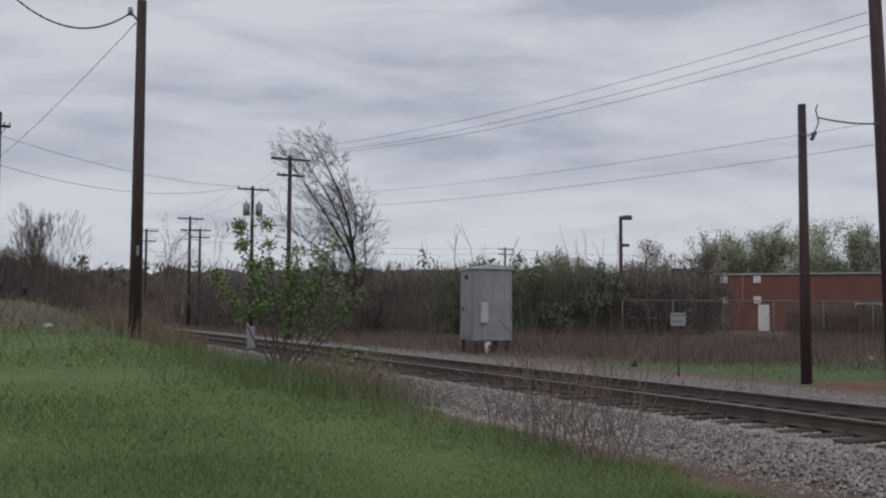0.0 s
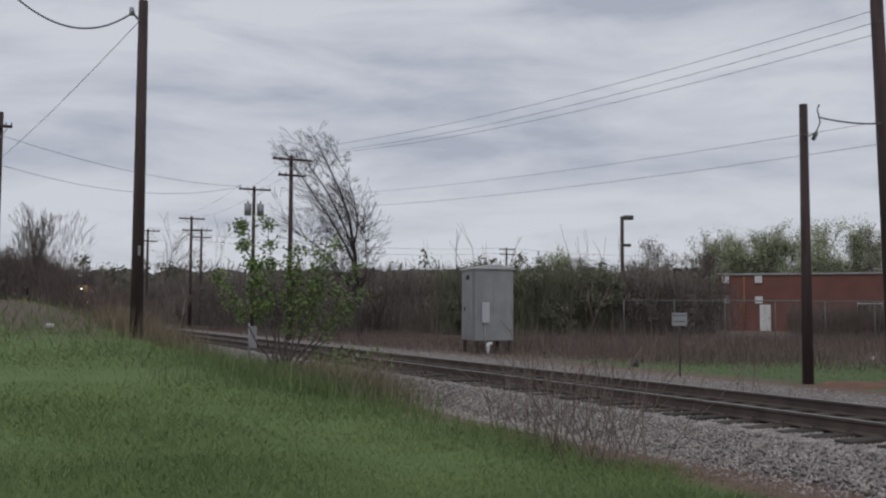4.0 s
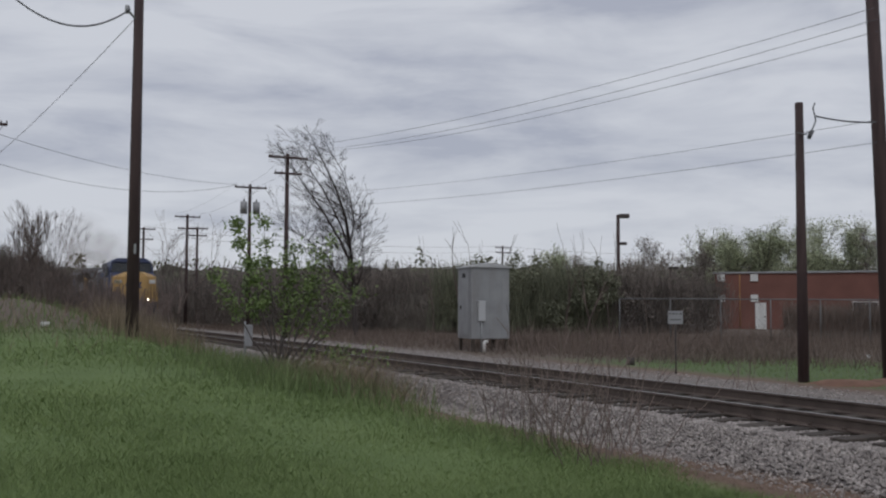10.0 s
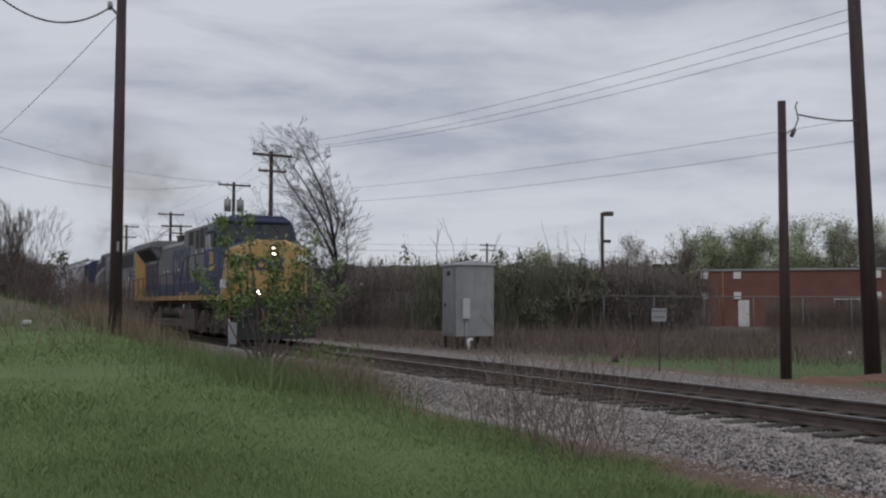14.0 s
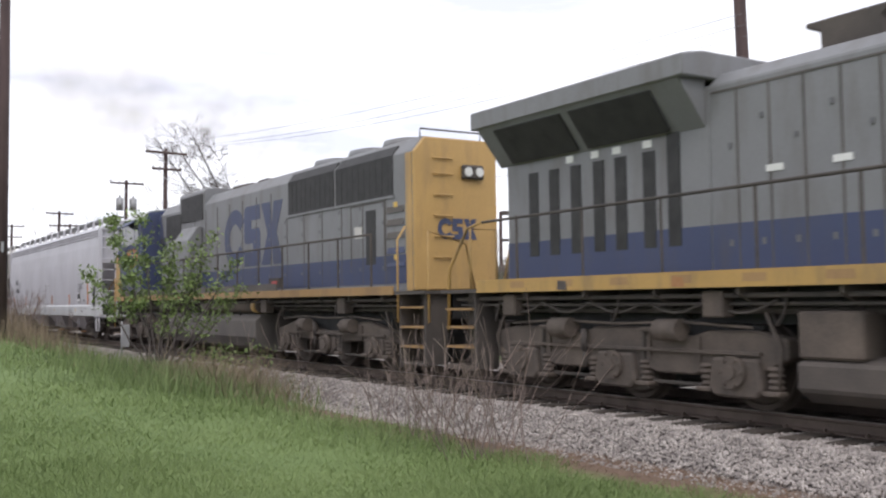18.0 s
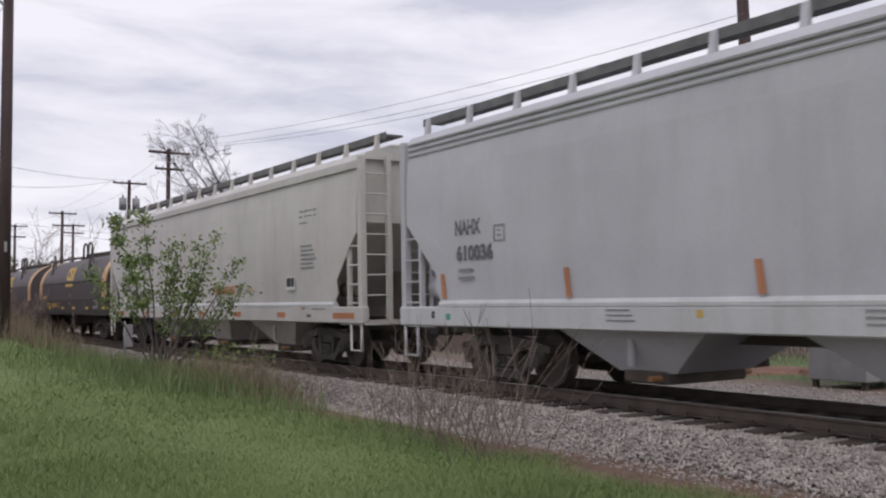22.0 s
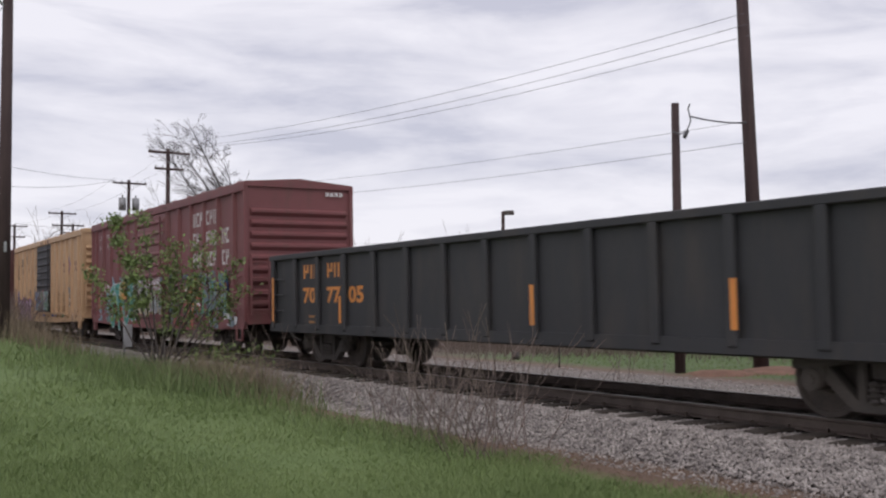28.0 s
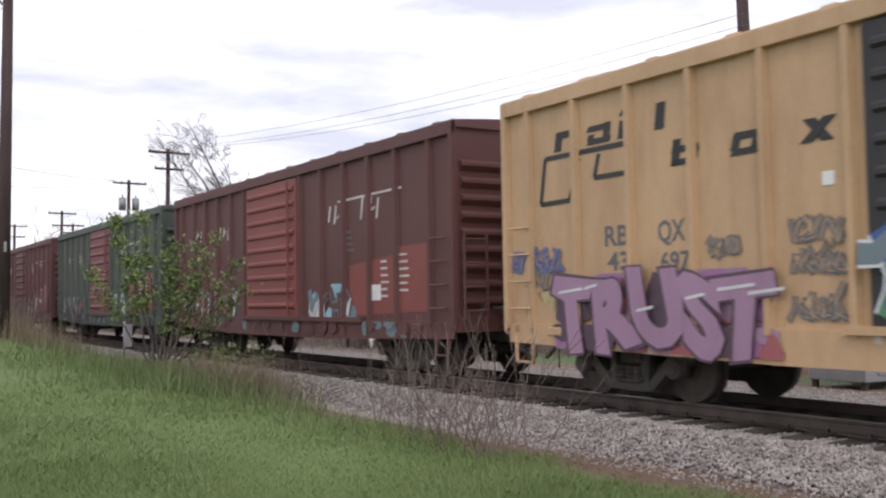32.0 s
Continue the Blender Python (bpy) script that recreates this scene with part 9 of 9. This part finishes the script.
belt("scrub_belt", "belt of brown leafless scrub beyond the track", [(17.2, 130), (18.5, 95), (20.0, 76), (23.5, 63), (28.5, 59.5)], 7, 3.9, 5.6, 34000, "scrub", "thicket", 3, 500, 0.72, 1.0, 16000, "scrub", 0.11)
belt("scrub_belt", "belt of budding green-brown scrub", [(27.5, 58.8), (32.0, 54.5), (38.0, 52.0)], 7, 4.0, 5.6, 18000, "greenscrub", "thicket", 4, 6000, 0.66, 1.0, 26000, "greenscrub", 0.11)
belt("scrub_belt", "belt of brown leafless scrub near the fence", [(37.5, 52.2), (43.5, 52), (50, 54)], 6, 3.5, 5.0, 13000, "scrub", "thicket", 5, 900, 0.6, 1.0, 9000, "scrub", 0.10)
belt("scrub_belt", "low reddish-brown scrub before the brick building", [(44.0, 43.5), (49.5, 38.5), (54.0, 31.0)], 4, 1.5, 2.5, 12000, "dryweed", "thicket", 9, 0, 0.45, 0.7)
belt("scrub_belt", "leafless scrub on the bank", [(-9, 59), (4.6, 61)], 4, 2.6, 3.4, 12000, "scrub", "thicket", 6, 100, 0.7, 1.0, 4000, "scrub", 0.10)
belt("scrub_belt", "leafless scrub at the foot of the bank", [(3.6, 60), (5.9, 60.6)], 3, 3.1, 3.9, 2500, "scrub", "thicket", 8, 50)
belt("far_woods", "distant line of leafless woods", [(-60, 190), (0, 170), (30, 150), (60, 128), (95, 110), (140, 80), (170, 30)], 14, 9.2, 11.2, 30000, "scrub", "thicket", 7, 2500, 0.86, 3.0, 16000, "greenscrub", 0.35)


def leafy_tree(az, dist, height, wide, seed, label, material, density=900, size=0.095):
    x, y = world_at(az, dist)
    r_ = random.Random(seed)
    ob, tips = bare_tree(x, y, height, label, seed, (0, 0, 0.35), 4, 0.13, "far_tree", 0.42 * wide, (2, 3), 1, "bark")
    v, f = leaf_cloud(tips, density * 8, size, r_, 0.30)
    part("crown", soup("crown", v, f, M[material]), None, ob, "open crown of young leaves")


# Distant haze sits in the pale crown colours, not in the air.
for k, (az, dd, h, w, m, den) in enumerate(((38.2, 112, 9.6, 1.0, "fartwig", 500), (40.2, 118, 12.2, 1.2, "fartwig", 600), (41.6, 110, 10.6, 0.9, "hazyleaf", 900), (43.0, 112, 12.6, 0.9, "hazyleaf", 1000),
                                            (44.0, 108, 13.4, 0.8, "hazyleaf", 1000), (45.0, 112, 12.2, 0.8, "hazyleaf", 900), (46.2, 104, 11.0, 1.0, "hazyleaf", 800), (47.4, 108, 13.8, 1.1, "hazyleaf", 1000), (48.6, 110, 13.6, 0.9, "hazyleaf", 900),
                                            (50.0, 106, 12.0, 1.0, "fartwig", 600), (51.2, 108, 13.2, 0.9, "hazyleaf", 900), (52.8, 106, 12.6, 1.0, "hazyleaf", 900), (55.0, 106, 12.6, 1.0, "hazyleaf", 900), (57.5, 108, 13.0, 1.0, "hazyleaf", 900),
                                            (32.4, 100, 10.0, 0.9, "hazyleaf", 500), (36.5, 115, 9.4, 1.0, "fartwig", 400), (34.5, 118, 10.0, 1.0, "fartwig", 400))):
    leafy_tree(az, dd, h * 0.8, w, 60 + k, "spring tree with thin haze-paled green crown behind the building" if m == "hazyleaf" else "budding brown-grey tree behind the scrub", m, den)

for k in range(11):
    leafy_tree(38.5 + k * 1.95, 126 + 4 * math.sin(k * 2.3), 10.6 + 1.2 * math.sin(k * 1.7), 1.1, 90 + k, "spring tree with thin haze-paled green crown behind the building", "hazyleaf" if k % 3 else "fartwig", 520)


def smoke(label, seed, n=4, wide=1.0):
    """A thin drifting puff: a few soft-edged veils that move as one."""
    r_ = random.Random(seed)
    ob = thing("exhaust_smoke", label, "smoke", kind="stuff")
    for k in range(n):
        v = [(math.cos(i * math.tau / 16), 0, math.sin(i * math.tau / 16)) for i in range(16)]
        me = bpy.data.meshes.new("veil")
        me.from_pydata(v, [], [tuple(range(16))])
        me.materials.append(M["smoke"])
        q = wide * r_.uniform(1.6, 2.6)
        part("veil", me, None, ob, at=pose(r_.uniform(-1, 1) * wide * 1.4, r_.uniform(-1, 1) * wide, r_.uniform(-1, 1) * wide, r_.uniform(-15, 15), 0, -20 + r_.uniform(-20, 20)) @ Matrix.Diagonal((q * 1.2, q, q, 1)))
    return ob


brown_smoke = smoke("thin brown diesel exhaust drifting in the air", 1, 5, 1.1)
grey_smoke = smoke("thin grey diesel exhaust over the locomotive", 2, 3, 0.7)

# small things on the ground
r_ = random.Random(17)
for cx, cy, rad in ((20.6, 15.6, 1.9), (18.3, 16.2, 1.0)):
    n = 18
    v = [(cx, cy, -0.30)] + [(cx + rad * q * r_.uniform(0.8, 1.25) * math.cos(k * math.tau / n), cy + rad * q * r_.uniform(0.8, 1.2) * math.sin(k * math.tau / n), z + r_.uniform(-0.02, 0.02)) for q, z in ((0.5, -0.34), (1.0, -0.46)) for k in range(n)]
    f = [(0, 1 + k, 1 + (k + 1) % n) for k in range(n)] + [(1 + k, 1 + n + k, 1 + n + (k + 1) % n) for k in range(n)] + [(1 + k, 1 + n + (k + 1) % n, 1 + (k + 1) % n) for k in range(n)]
    thing("dirt_mound", "low mound of red clay dirt at the pole foot", "dirt", data=soup("dirt_mound", v, f, M["red_dirt"], True))
rock = thing("stump", "small dark stump in the gravel", "stump", at=pose(18.3, 24.4, -0.42))
part("block", Shape().rod((0, 0, 0), (0.03, 0, 0.24), 0.14, 8, 0.10), M["under"], rock)
for x, y in ((1.9, 27.5), (28.6, 24.4), (31.5, 23.5)):
    lit = thing("litter", "scrap of pale litter in the grass", "litter", at=pose(x, y, ground_z(x, y) + 0.02, 0, 0, 30))
    part("scrap", Shape().box(-0.12, 0.12, -0.06, 0.06, 0, 0.12).bevel(0.03), M["white"], lit)

# ---- ties ----
tie_mesh = Shape().box(-1.42, 1.42, -0.12, 0.12, -0.18, 0).bevel(0.012).mesh("tie", M["tie"])
tr = random.Random(3)
for i in range(150):
    t = part("tie", tie_mesh, None, track, at=pose(TRACK_X - 0.02 + tr.gauss(0, 0.05), -2 + i * 0.53 + tr.gauss(0, 0.02), -0.155 + tr.gauss(0, 0.008), tr.gauss(0, 0.4), -0.7 + tr.gauss(0, 0.3), tr.gauss(0, 0.8)))
plate_mesh = Shape().box(-0.16, 0.16, -0.09, 0.09, 0, 0.015).box(-0.12, -0.08, -0.05, -0.02, 0, 0.05).box(0.08, 0.12, 0.02, 0.05, 0, 0.05).mesh("tie_plate", M["rail_steel"])
for i in range(60):
    part("tie_plate", plate_mesh, None, track, at=pose(TRACK_X - 0.755, -2 + i * 0.53, -0.172))


# ---- movement ----
def motions():
    for ob, u in CARS:
        walk(ob, [(t, pose(TRACK_X, front(t) + u, 0, 0, CANT, 0)) for t in np.arange(0, 32.01, 0.5)])
    stack = [(t, pose(TRACK_X - 0.6, front(t) + 18.0, 6.6)) for t in np.arange(0, 12.1, 1.0)]
    walk(brown_smoke, stack + [(13.0, pose(9.2, 59.0, 7.9)), (16.5, pose(8.2, 41.2, 8.3)), (17.2, pose(8.7, 39.5, 8.4)), (18.0, pose(9.3, 36.9, 9.5)), (19.0, pose(9.8, 34.5, 13.0)), (20.0, pose(10.5, 32, 20)),
                               (22.0, pose(11, 28, 45)), (26.0, pose(12, 20, 90)), (32.0, pose(12, 10, 150))])
    trail = [(t, pose(TRACK_X - 0.3, front(t) + 37.0, 6.0)) for t in np.arange(0, 17.1, 1.0)]
    walk(grey_smoke, trail + [(18.0, pose(10.2, 27.3, 6.6)), (19.0, pose(10.6, 19.0, 8.0)), (20.0, pose(11.5, 14.0, 16.0)), (22.0, pose(12, 8, 40)), (26.0, pose(12, 0, 90)), (32.0, pose(12, -10, 150))])
    start = front(0)
    turns = {}
    for r in {r for _, _, r in SPINNING}:
        marks, turns[r], last = list(range(961)), [], None
        for i in marks:
            a = (start - front(i / FPS)) / r
            b = (start - front(min(i + 1, 960) / FPS)) / r
            if last is None or i == 960 or b - last > 1.5:
                turns[r].append((i / FPS, Matrix.Rotation(a % math.tau, 4, "X")))
                last = a
    for w, place, r in SPINNING:
        walk(w, [(t, Matrix.Translation(place) @ m) for t, m in turns[r]])


motions()
